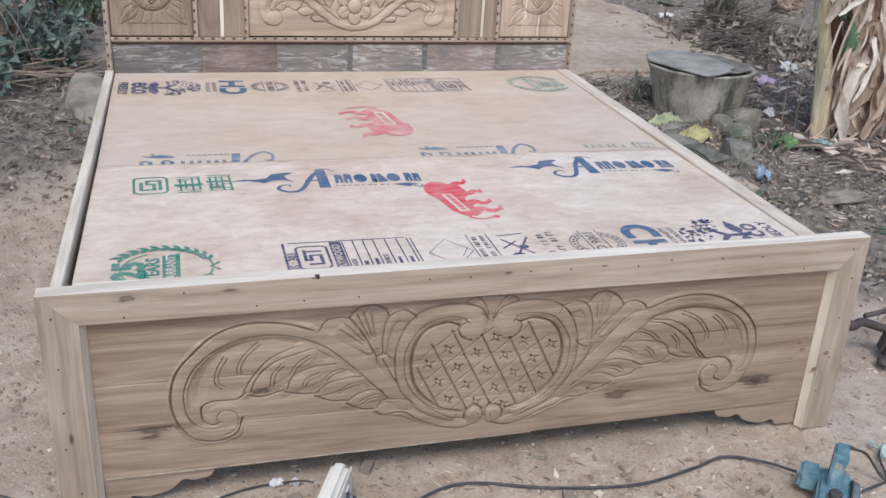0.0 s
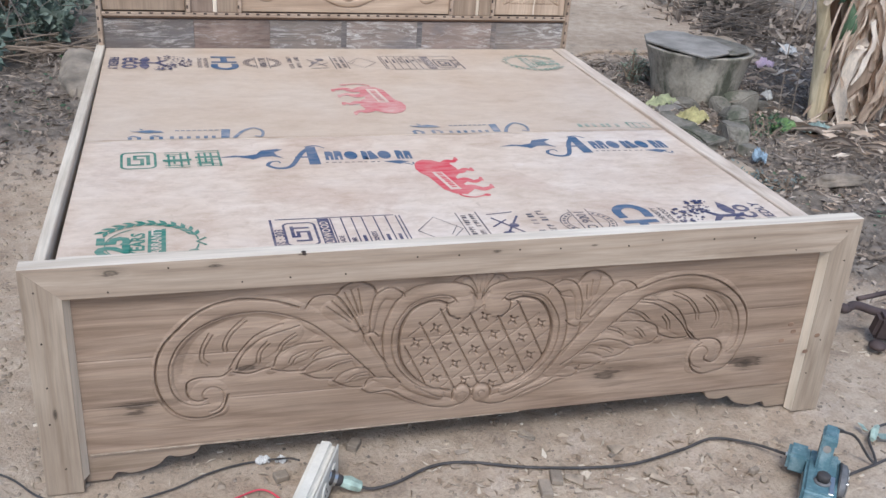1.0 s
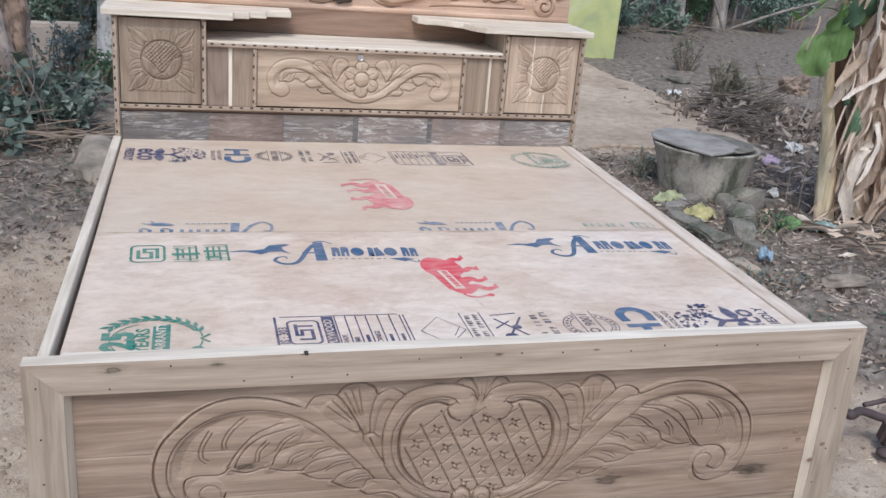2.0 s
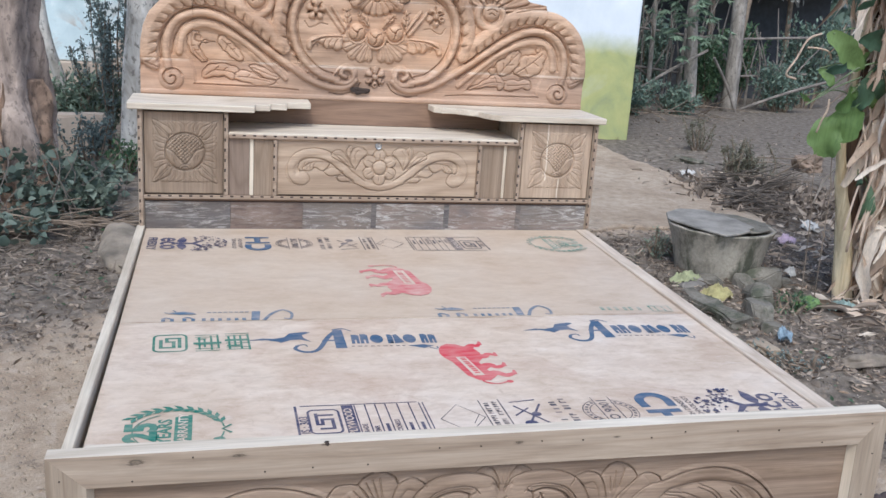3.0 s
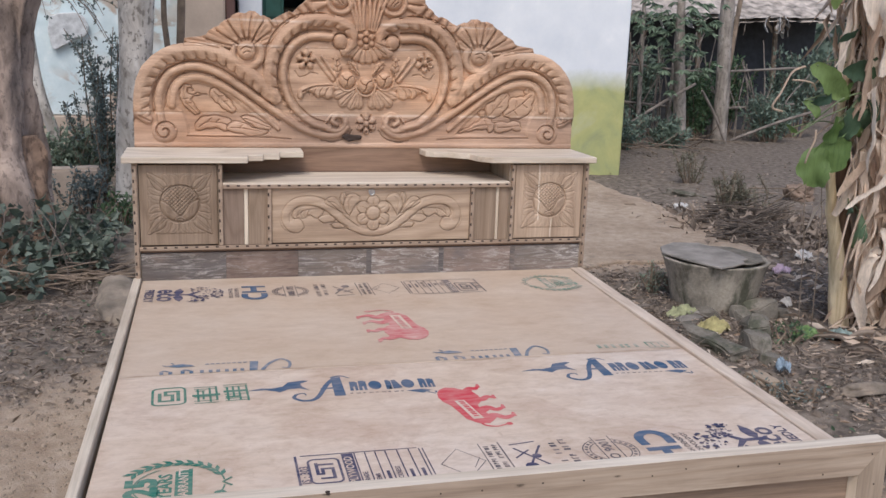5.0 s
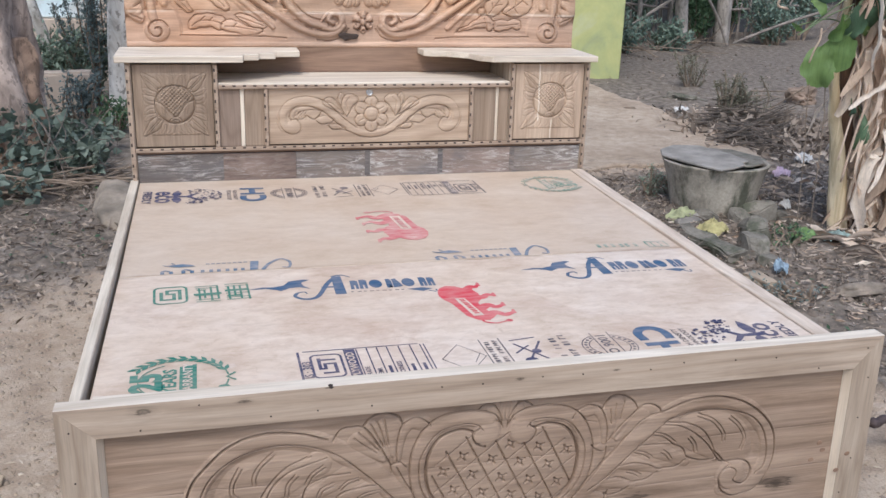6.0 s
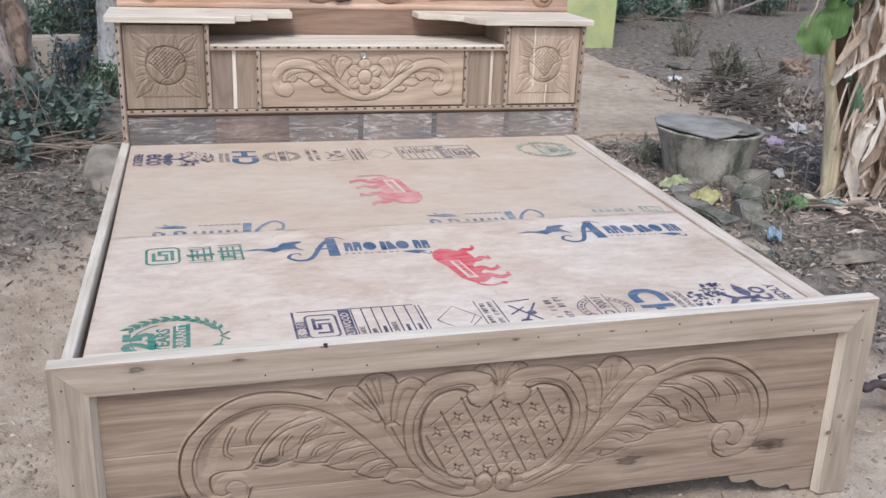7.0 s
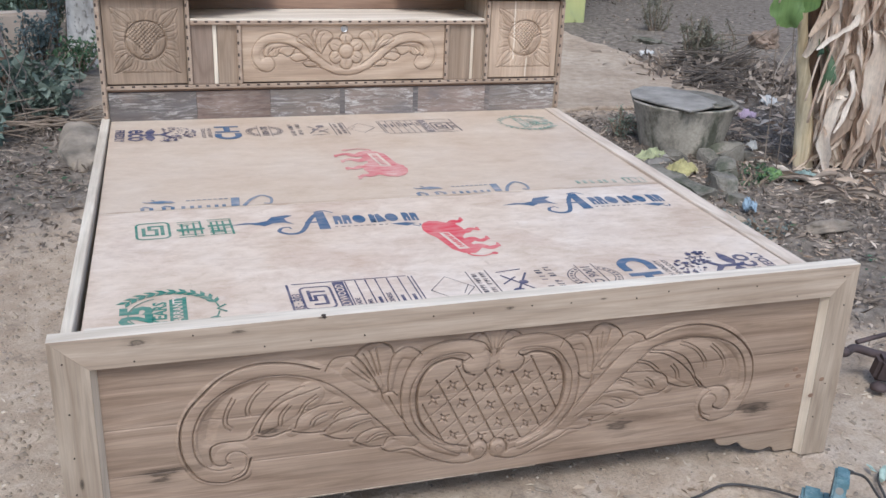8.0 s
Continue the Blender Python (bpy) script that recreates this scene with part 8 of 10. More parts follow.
def bare_twigs():
    """Thin drooping twigs with a few leaves before the blue wall."""
    t = thing("twiggy_sapling", (-2.05, 6.05, 0), "thin bare sapling with drooping twigs before the blue wall", "sapling")
    rng = np.random.RandomState(77)
    part("stem", tube(spline([(-2.05, 6.05, -0.05), (-2.02, 6.05, 0.9), (-1.93, 6.04, 1.7), (-1.80, 6.02, 2.3)], 6), list(np.linspace(0.018, 0.010, 19)), 7), STICK, t, smooth=True)
    at, hd = [], []
    for k in range(28):
        p = np.array((rng.uniform(-1.98, -1.55), 6.03 + rng.normal() * 0.05, rng.uniform(1.65, 2.3)))
        q = p + (rng.uniform(0.15, 0.50), rng.normal() * 0.08, rng.uniform(-0.55, -0.05))
        line = spline([p, (p + q) / 2 + (0.02, 0, rng.uniform(0.02, 0.10)), q], 6)
        part("twig", tube(line, list(np.linspace(0.005, 0.0018, len(line))), 5), STICK, t)
        for j in range(9):
            at.append(line[rng.randint(3, len(line))] + rng.normal(size=3) * 0.02)
            hd.append(rng.normal(size=3) + (0, 0, -0.5))
    part("foliage", leaf_mesh("foliage", np.array(at), np.array(hd), rng.uniform(0.02, 0.05, len(at)), LEAF_DUSK, 0.5, rng=rng, rounded=True), LEAF_DUSK, t, "sparse small leaves")


low_wall()
bare_twigs()
shrub((-1.60, 6.2, 0.0), (0.35, 0.25, 0.38), 14, 0.04, "small weedy bush on the soil", 23, LEAF_DUSK, 0.4)
shrub((-1.30, 5.6, 0.0), (0.30, 0.25, 0.30), 12, 0.04, "small weedy bush on the soil", 24, LEAF_GREEN, 0.3)


def creeper():
    """Broad-leaved creeper heaped at the old tree's foot."""
    rng = np.random.RandomState(31)
    c = thing("creeper", (-1.75, 4.2, 0.0), "dark broad-leaved creeper heaped at the foot of the old tree", "creeper")
    n = 2400
    x, y = -2.7 + 1.45 * rng.rand(n) ** 0.9, 3.4 + 1.7 * rng.rand(n) ** 0.8
    y = np.where(x > -1.5, np.maximum(y, 4.05), y)
    top = 0.27 * np.exp(-((x + 1.75) / 0.55) ** 2 - ((y - 4.45) / 0.5) ** 2) + 0.13
    at = np.stack((x, y, rng.uniform(0.15, 1.0, n) * top + 0.02), 1)
    hd = np.stack((rng.normal(size=n), rng.normal(size=n) - 0.6, rng.normal(size=n) * 0.5), 1)
    part("foliage", leaf_mesh("foliage", at, hd, rng.uniform(0.3, 1.0, n) ** 1.8 * 0.090, LEAF_CREEPER, 0.85, 0.30, rng, True), LEAF_CREEPER, c, "heart-shaped dusty leaves")
    for k in range(34):
        p = np.array((rng.uniform(-2.4, -1.1), rng.uniform(3.9, 4.8), rng.uniform(0.05, 0.45)))
        q = p + (rng.uniform(-0.5, 0.5), rng.uniform(-0.5, 0.1), rng.uniform(-0.3, 0.05))
        q[2] = max(q[2], 0.02)
        part("vine", tube(spline([p, (p + q) / 2 + rng.normal(size=3) * 0.06, q], 5), 0.0022, 5), STICK_DARK, c, "bare vine")
    # long runners hanging from the trunk over the leaves
    for k in range(9):
        x = rng.uniform(-2.25, -1.45)
        p, q = np.array((x, 4.34 + 0.12 * abs(x + 1.9), rng.uniform(0.30, 0.55))), np.array((x + rng.uniform(-0.25, 0.3), rng.uniform(3.75, 4.05), rng.uniform(0.03, 0.10)))
        part("vine", tube(spline([p, p * 0.6 + q * 0.4 + (0.05, -0.06, 0.04), p * 0.25 + q * 0.75 + (rng.normal() * 0.05, -0.05, 0.02), q], 6), 0.0030, 6), STICK_DARK, c, "bare hanging runner")


def stick_bundle(at, length, n, turn, label, seed, spread=0.06, thick=0.006, fray=3.0, mat=STICK):
    rng = np.random.RandomState(seed)
    s = thing("stick_bundle", (*at, 0), label, "sticks")
    d = np.array((math.cos(turn), math.sin(turn), 0))
    w = np.array((-d[1], d[0], 0))
    base = np.array((*at, float(ground_height(np.array(at[0]), np.array(at[1])))))
    for k in range(n):
        a = base + d * rng.uniform(-0.5, -0.2) * length + w * rng.normal() * spread + (0, 0, 0.015 + abs(rng.normal()) * spread * 0.7)
        b = base + d * rng.uniform(0.2, 0.5) * length + w * rng.normal() * spread * fray + (0, 0, 0.015 + abs(rng.normal()) * spread * 1.2)
        part("stick", tube(spline([a, (a + b) / 2 + rng.normal(size=3) * 0.02 * length, b], 4), list(np.linspace(thick, thick * 0.5, 9)), 5), mat, s)
    return s


creeper()
stick_bundle((-1.62, 3.85), 0.8, 26, 0.18, "bundle of dry sticks lying on litter", 41, 0.06, 0.006)
stick_bundle((-1.20, 4.05), 0.6, 16, 0.5, "loose dry twigs beside the headboard", 42, 0.07, 0.006)
stick_bundle((3.72, 5.05), 0.85, 40, -0.75, "heap of dry brown sticks and stalks", 43, 0.13, 0.007, mat=STICK_DARK)
stick_bundle((3.52, 4.62), 0.75, 36, -0.5, "heap of dry brown sticks and stalks", 44, 0.11, 0.006, mat=STICK_DARK)
stick_bundle((4.5, 5.9), 0.8, 8, -0.2, "scattered dry sticks on the soil", 45, 0.12, 0.008)


def litter(name, label, boxes, n, size, mat, seed, lift=0.012, width=0.5):
    """Fallen leaves over patches of ground."""
    rng = np.random.RandomState(seed)
    at, share = [], [(b[1] - b[0]) * (b[3] - b[2]) for b in boxes]
    for b, s in zip(boxes, share):
        m = int(n * s / sum(share))
        x, y = rng.uniform(b[0], b[1], m), rng.uniform(b[2], b[3], m)
        keep = rng.rand(m) < np.clip(soil_amount(x, y) * 1.1 + b[4], 0, 1) * np.clip((fbm(x * 2.6, y * 2.6, seed) - 0.30) * 3.2, 0.08, 1)
        x, y = x[keep], y[keep]
        at.append(np.stack((x, y, ground_height(x, y) + rng.uniform(0.002, lift, len(x))), 1))
    at = np.concatenate(at)
    hd = np.stack((rng.normal(size=len(at)), rng.normal(size=len(at)), rng.normal(size=len(at)) * 0.22), 1)
    solo(name, leaf_mesh(name, at, hd, rng.uniform(0.5, 1.3, len(at)) * size, mat, width, 0.15, rng), mat, label, "leaf litter", kind="stuff")


litter("leaf_litter", "fallen dry brown leaves on dark soil", [(-2.6, -1.0, 1.7, 4.4, 0.0), (1.3, 3.6, 0.6, 5.2, 0.0), (3.4, 4.6, 4.4, 6.0, 0.0)], 27000, 0.030, LEAF_DRY, 51, 0.03)
litter("twig_litter", "broken twigs and leaf ribs on dark soil", [(-2.6, -1.0, 1.9, 4.4, 0.0), (1.25, 3.6, 0.5, 5.2, 0.0), (3.4, 4.5, 4.4, 5.8, 0.0)], 7500, 0.10, LEAF_DRY, 53, 0.035, 0.06)
litter("sparse_litter", "few fallen leaves on trodden soil", [(3.5, 7.0, 5.6, 10.5, 0.0)], 900, 0.045, LEAF_DRY, 57, 0.02)
litter("straw_litter", "pale shreds of dry leaf on dark soil", [(1.6, 3.6, 1.2, 3.4, 0.0), (3.2, 4.6, 4.2, 6.4, 0.0)], 2200, 0.050, LEAF_STRAW, 54, 0.03, 0.20)
def leaf_heap():
    """Curled dead leaves heaped over the stick pile behind the tub."""
    rng = np.random.RandomState(55)
    n = 1500
    x, y = 3.85 + rng.normal(size=n) * 0.34, 5.0 + rng.normal(size=n) * 0.42
    z = ground_height(x, y) + rng.uniform(0.0, 1.0, n) * 0.16 * np.exp(-((x - 3.85) / 0.4) ** 2 - ((y - 5.0) / 0.5) ** 2) + 0.01
    hd = np.stack((rng.normal(size=n), rng.normal(size=n), rng.normal(size=n) * 0.6), 1)
    solo("leaf_heap", leaf_mesh("leaf_heap", np.stack((x, y, z), 1), hd, rng.uniform(0.05, 0.15, n), LEAF_DRY, 0.35, 0.4, rng), LEAF_DRY, "heap of curled dead brown leaves behind the tub", "leaf litter", kind="stuff")


leaf_heap()
litter("husk_litter", "pale torn husks under the banana plant", [(2.5, 3.6, 1.7, 4.2, 0.2)], 700, 0.11, LEAF_STRAW, 56, 0.06, 0.25)
litter("green_weeds", "small green weeds among litter", [(-2.6, -1.0, 2.3, 4.0, 0.0), (1.35, 2.2, 1.0, 3.4, 0.0)], 450, 0.028, LEAF_GREEN, 52, 0.02)


def scatter_chips(name, label, n, size, mat, seed, region):
    """Chips and crumbs lying on the sand."""
    rng = np.random.RandomState(seed)
    x, y = rng.uniform(region[0], region[1], n), rng.uniform(region[2], region[3], n)
    s = rng.uniform(0.35, 1.0, n) ** 2 * size
    z = ground_height(x, y)
    base = np.array([(-1, -0.6, 0), (1, -0.7, 0), (0.9, 0.6, 0), (-0.8, 0.7, 0), (-0.7, -0.4, 0.7), (0.7, -0.4, 0.55), (0.6, 0.4, 0.6), (-0.6, 0.4, 0.75)])
    a = rng.uniform(0, 6.283, n)
    k = base[None] * rng.uniform(0.6, 1.3, (n, 1, 3)) * s[:, None, None]
    v = np.stack((k[..., 0] * np.cos(a)[:, None] - k[..., 1] * np.sin(a)[:, None] + x[:, None], k[..., 0] * np.sin(a)[:, None] + k[..., 1] * np.cos(a)[:, None] + y[:, None], k[..., 2] + z[:, None] - 0.001), 2).reshape(-1, 3)
    f = np.array([(4, 5, 6, 7), (0, 1, 5, 4), (1, 2, 6, 5), (2, 3, 7, 6), (3, 0, 4, 7)])
    solo(name, fast_mesh(name, v, (np.arange(n)[:, None, None] * 8 + f[None]).reshape(-1, 4), mat), mat, label, "ground litter", kind="stuff")


def scatter_shavings():
    """Thin splinters and shavings on the sand before the bed."""
    rng = np.random.RandomState(66)
    n = 1500
    x, y = rng.uniform(-1.6, 2.0, n), rng.uniform(-0.9, 0.8, n)
    at = np.stack((x, y, ground_height(x, y) + rng.uniform(0.001, 0.006, n)), 1)
    hd = np.stack((rng.normal(size=n), rng.normal(size=n), rng.normal(size=n) * 0.12), 1)
    solo("wood_shavings", leaf_mesh("wood_shavings", at, hd, rng.uniform(0.008, 0.038, n), CHIP, 0.16, 0.1, rng), CHIP, "thin wood splinters and shavings on the sand", "wood shavings", kind="stuff")


def scatter_flakes():
    """Pale planing flakes and curls gathered along the tool cable."""
    rng = np.random.RandomState(69)
    n = 620
    k = rng.randint(0, 4, n)
    cx, cy = np.array([0.40, 0.20, 0.50, 0.05])[k], np.array([-0.12, -0.20, -0.25, -0.12])[k]
    x, y = cx + rng.normal(size=n) * 0.13, cy + rng.normal(size=n) * 0.075
    at = np.stack((x, y, ground_height(x, y) + rng.uniform(0.001, 0.005, n)), 1)
    hd = np.stack((rng.normal(size=n), rng.normal(size=n), rng.normal(size=n) * 0.2), 1)
    solo("planing_flakes", leaf_mesh("planing_flakes", at, hd, 0.006 + rng.rand(n) ** 3 * 0.030, CHIP, 0.42, 0.1, rng), CHIP, "pale planing flakes gathered along the tool cable", "wood shavings", kind="stuff")


scatter_flakes()
scatter_chips("grit", "stone crumbs and clods on the sand", 9000, 0.0075, STONE, 61, (-2.4, 2.4, -1.2, 3.0))
scatter_chips("dark_grit", "dark earth crumbs on the sand", 5000, 0.0065, CLOD, 65, (-2.4, 2.4, -1.2, 2.6))
scatter_chips("sand_clods", "trodden clods and crumbs of sand", 3600, 0.013, SAND_CLOD, 67, (-2.6, -0.98, -0.6, 2.2))
scatter_chips("sand_clods", "trodden clods and crumbs of sand", 1500, 0.010, SAND_CLOD, 68, (-1.0, 2.2, -1.0, 0.6))
scatter_chips("wood_chips", "small dusty wood chips on the sand", 900, 0.009, CHIP, 62, (-1.6, 1.9, -0.9, 0.9))
scatter_shavings()
scatter_chips("clods", "dark earth clods on the soil", 2600, 0.026, CLOD, 63, (1.2, 3.6, 0.7, 5.0))
scatter_chips("clods", "dark earth clods on the soil", 1300, 0.022, CLOD, 64, (-2.6, -1.0, 2.0, 4.2))


# ---- right of the bed: tub, stones, rubbish ----
def gz(x, y):
    return float(ground_height(np.array(float(x)), np.array(float(y))))


def tub():
    cx, cy = 2.222, 2.955
    t = thing("cement_tub", (cx, cy, 0), "round mossy cement tub covered with two grey stone slabs", "tub")
    prof = [(0.205, -0.05), (0.225, 0.02), (0.245, 0.10), (0.266, 0.19), (0.288, 0.265), (0.300, 0.296), (0.303, 0.304), (0.275, 0.304), (0.262, 0.24), (0.23, 0.12)]
    bm = lathe(prof, 52, (cx, cy, 0.0), (1.03, 1.0))
    bmesh.ops.subdivide_edges(bm, edges=[e for e in bm.edges if abs(e.verts[0].co.z - e.verts[1].co.z) > 0.03], cuts=3)
    for v in bm.verts:
        v.co += Vector((noise.noise(v.co * 6), noise.noise(v.co * 6 + Vector((9, 0, 0))), noise.noise(v.co * 11 + Vector((0, 5, 0))) * 0.4)) * 0.014
    part("bowl", bm, CEMENT, t, "mossy cement bowl", True)
    rng = random.Random(8)
    lid = [(-0.305, 0.06), (-0.240, -0.13), (-0.145, -0.318), (-0.060, -0.285), (0.045, -0.235), (0.060, -0.19), (0.120, -0.165), (0.115, 0.02), (0.035, 0.26), (-0.12, 0.29), (-0.25, 0.21)]
    part("cover_slab", moved(slab([(x + rng.uniform(-0.008, 0.008), y + rng.uniform(-0.008, 0.008)) for x, y in lid], 0, 0.013, 0.003), pose(cx, cy, 0.3165, 0.6, -0.6, 0)), SLATE, t, "grey slate slab with a notched corner")
    part("cover_slab", moved(slab([(-0.03, -0.20), (0.10, -0.225), (0.215, -0.165), (0.288, -0.01), (0.22, 0.20), (0.02, 0.285), (-0.06, 0.05)], 0, 0.010, 0.003), pose(cx, cy, 0.3045, 0, 0, 0)), STONE_DARK, t, "dark slate slab")


tub()
STONES = (((2.36, 2.70), (0.095, 0.07, 0.075), STONE_DARK), ((2.19, 2.42), (0.10, 0.07, 0.07), STONE_DARK), ((2.05, 2.70), (0.07, 0.055, 0.04), STONE_DARK), ((2.52, 2.68), (0.055, 0.045, 0.05), STONE_DARK), ((2.22, 2.63), (0.06, 0.05, 0.05), STONE_DARK),
          ((1.97, 2.72), (0.13, 0.075, 0.035), SLATE), ((2.08, 2.24), (0.10, 0.06, 0.055), STONE_DARK), ((2.02, 2.02), (0.06, 0.05, 0.035), STONE_DARK), ((5.19, 6.43), (0.20, 0.15, 0.13), STONE_BROWN), ((4.05, 6.75), (0.20, 0.07, 0.04), STONE_DARK))
for k, (p, s, m) in enumerate(STONES):
    solo("stone", (lump if p[0] > 4 else chunk)((p[0], p[1], gz(*p) + s[2] * 0.45), s, 71 + k, *((0.5, 4) if p[0] > 4 else ()), k * 1.3), m, {STONE_DARK: "dark damp stone half sunk in soil", SLATE: "flat grey stone slab on the soil", STONE_BROWN: "earthy brown stone on the soil"}[m], "stone", "stones beside the tub")
solo("stone", lump((-1.14, 3.48, 0.0), (0.118, 0.38, 0.105), 93, 0.20, 5, 0.08), STONE_BOULDER, "large dusty boulder beside the headboard", "stone", smooth=True)


def block(at, size, turn, mat, label, seed, wear):
    """A worn block with broken edges."""
    bm = box(-size[0] / 2, size[0] / 2, -size[1] / 2, size[1] / 2, -0.03, size[2], min(size) * 0.22, 2)
    bmesh.ops.triangulate(bm, faces=bm.faces[:])
    bmesh.ops.subdivide_edges(bm, edges=[e for e in bm.edges if e.calc_length() > 0.05], cuts=4, use_grid_fill=True)
    bmesh.ops.triangulate(bm, faces=bm.faces[:])
    off = Vector((seed * 2.3, seed * 1.7, seed))
    for v in bm.verts:
        v.co += Vector((noise.noise(v.co * 9 + off), noise.noise(v.co * 9 + off * 2), noise.noise(v.co * 9 + off * 3))) * wear + Vector((noise.noise(v.co * 33 + off), noise.noise(v.co * 33 + off * 2), noise.noise(v.co * 33 + off * 3))) * wear * 0.4
    solo("kerb_block", moved(bm, pose(at[0], at[1], gz(*at), 0, 0, turn)), mat, label, "concrete block", "blocks along the bed")


block((1.865, 2.33), (0.48, 0.11, 0.05), 101, STONE_DARK, "long mossy concrete block lying along the bed", 3, 0.030)
block((1.775, 1.71), (0.17, 0.11, 0.062), 96, STONE, "dusty tan brick lying beside the bed", 5, 0.012)


def crumpled(name, at, size, mat, label, category, seed, height=0.05):
    """A crumpled sheet with thickness."""
    n = 30
    u = np.linspace(-1, 1, n)
    X, Y = np.meshgrid(u, u, indexing="ij")
    rng = np.random.RandomState(seed)
    ox, oy = rng.uniform(0, 50, 2)
    r = 1 + 0.3 * (fbm(X * 1.5 + ox, Y * 1.5 + oy, seed) - 0.5)
    Z = fbm(X * 1.6 + oy, Y * 1.6 + ox, seed + 3) * (1.25 - X ** 2 * 0.6 - Y ** 2 * 0.6) * height * 2.2
    Z += np.abs(fbm(X * 4 + oy, Y * 4 + ox, seed + 9) - 0.47) * height * 1.6
    Z += np.abs(fbm(X * 9 + ox, Y * 9 + oy, seed + 12) - 0.47) * height * 0.9
    X, Y = X * np.sqrt(1 - Y ** 2 / 2) + (fbm(X * 3 + 7, Y * 3, seed + 4) - 0.47) * 0.14, Y * np.sqrt(1 - X ** 2 / 2) + (fbm(X * 3, Y * 3 + 5, seed + 6) - 0.47) * 0.14
    a = rng.uniform(0, 3.14)
    x, y = (X * math.cos(a) - Y * math.sin(a)) * r * size[0], (X * math.sin(a) + Y * math.cos(a)) * r * size[1]
    z = Z + gz(*at) + 0.004
    i = np.arange(n * n).reshape(n, n)
    q = np.stack((i[:-1, :-1], i[1:, :-1], i[1:, 1:], i[:-1, 1:]), 2).reshape(-1, 4)
    top = np.stack((x + at[0], y + at[1], z), 2).reshape(-1, 3)
    v = np.vstack((top, top - (0, 0, 0.003)))
    f = np.vstack((q, q[:, ::-1] + n * n))
    return solo(name, fast_mesh(name, v, f, mat, True), mat, label, category)


crumpled("rag", (1.905, 2.72), (0.095, 0.050), CLOTH_LIME, "crumpled lime-yellow rag on a stone", "rag", 101, 0.040)
crumpled("rag", (1.975, 2.50), (0.100, 0.048), CLOTH_YELLOW, "crumpled dirty yellow rag on the soil", "rag", 102, 0.042)
crumpled("plastic_bag", (2.42, 2.32), (0.085, 0.045), PLASTIC_GREEN, "torn green plastic bag on litter", "plastic bag", 103, 0.035)
crumpled("plastic_bag", (2.60, 2.29), (0.085, 0.06), PLASTIC_AQUA, "crumpled aqua plastic bag on litter", "plastic bag", 104, 0.03)
crumpled("wrapper", (1.985, 1.87), (0.030, 0.045), PLASTIC_BLUE, "crumpled pale blue wrapper on the soil", "wrapper", 105, 0.04)
crumpled("wrapper", (3.10, 3.57), (0.065, 0.045), PLASTIC_PINK, "pink wrapper lying on litter", "wrapper", 106, 0.04)
crumpled("wrapper", (3.57, 3.99), (0.075, 0.055), PAPER, "white crumpled wrapper on litter", "wrapper", 107, 0.05)
crumpled("wrapper", (2.85, 2.62), (0.03, 0.022), plain("orange wrapper film", (0.6, 0.22, 0.08), 0.4), "orange wrapper near the banana stem", "wrapper", 108, 0.04)
crumpled("wrapper", (2.66, 2.86), (0.04, 0.03), PAPER, "white paper scrap beside the tub", "wrapper", 109, 0.03)
crumpled("wrapper", (3.75, 6.2), (0.07, 0.05), PAPER, "white paper scrap at the slab edge", "wrapper", 110, 0.03)
solo("driftwood", moved(lump((0, 0, 0), (0.15, 0.030, 0.024), 111, 0.4, 4), pose(2.19, 1.54, gz(2.19, 1.54) + 0.018, 0, 3, 8)), DRIFT, "short grey broken log on the soil", "log", smooth=True)


# ---- banana clump ----
def draped(line, width, fold, twist, seed, pointed=0.6, rough=0.020, cols=7):
    """A broad limp leaf along a line: folded at its midrib, crumpled, with a ragged rim."""
    p = np.asarray(line, float)
    n = len(p)
    d = np.gradient(p, axis=0)
    d /= np.linalg.norm(d, axis=1, keepdims=True) + 1e-9
    side = np.cross(d, np.array((math.cos(twist), math.sin(twist), 0.15)))
    side /= np.linalg.norm(side, axis=1, keepdims=True) + 1e-9
    up = np.cross(side, d)
    rng = np.random.RandomState(seed)
    t = np.linspace(0, 1, n)
    w = width * np.sin(np.clip(t * 0.94 + 0.05, 0, 1) * math.pi) ** pointed
    rows = []
    for c in np.linspace(-1, 1, cols):
        ragged = 1 - 0.22 * abs(c) * rng.rand(n)
        rows.append(p + side * (w * c * ragged)[:, None] - up * (w * fold * abs(c) ** 1.5)[:, None])
    v = np.stack(rows, 1).reshape(-1, 3)
    k = np.array([(noise.noise(Vector(q * 9) + Vector((seed, 0, 0))), noise.noise(Vector(q * 9) + Vector((0, seed, 5))), 0.5 * noise.noise(Vector(q * 22) + Vector((seed, 3, 0)))) for q in v])
    v = v + k * rough
    i = np.arange(n * cols).reshape(n, cols)
    return v, np.stack((i[:-1, :-1], i[:-1, 1:], i[1:, 1:], i[1:, :-1]), 2).reshape(-1, 4)


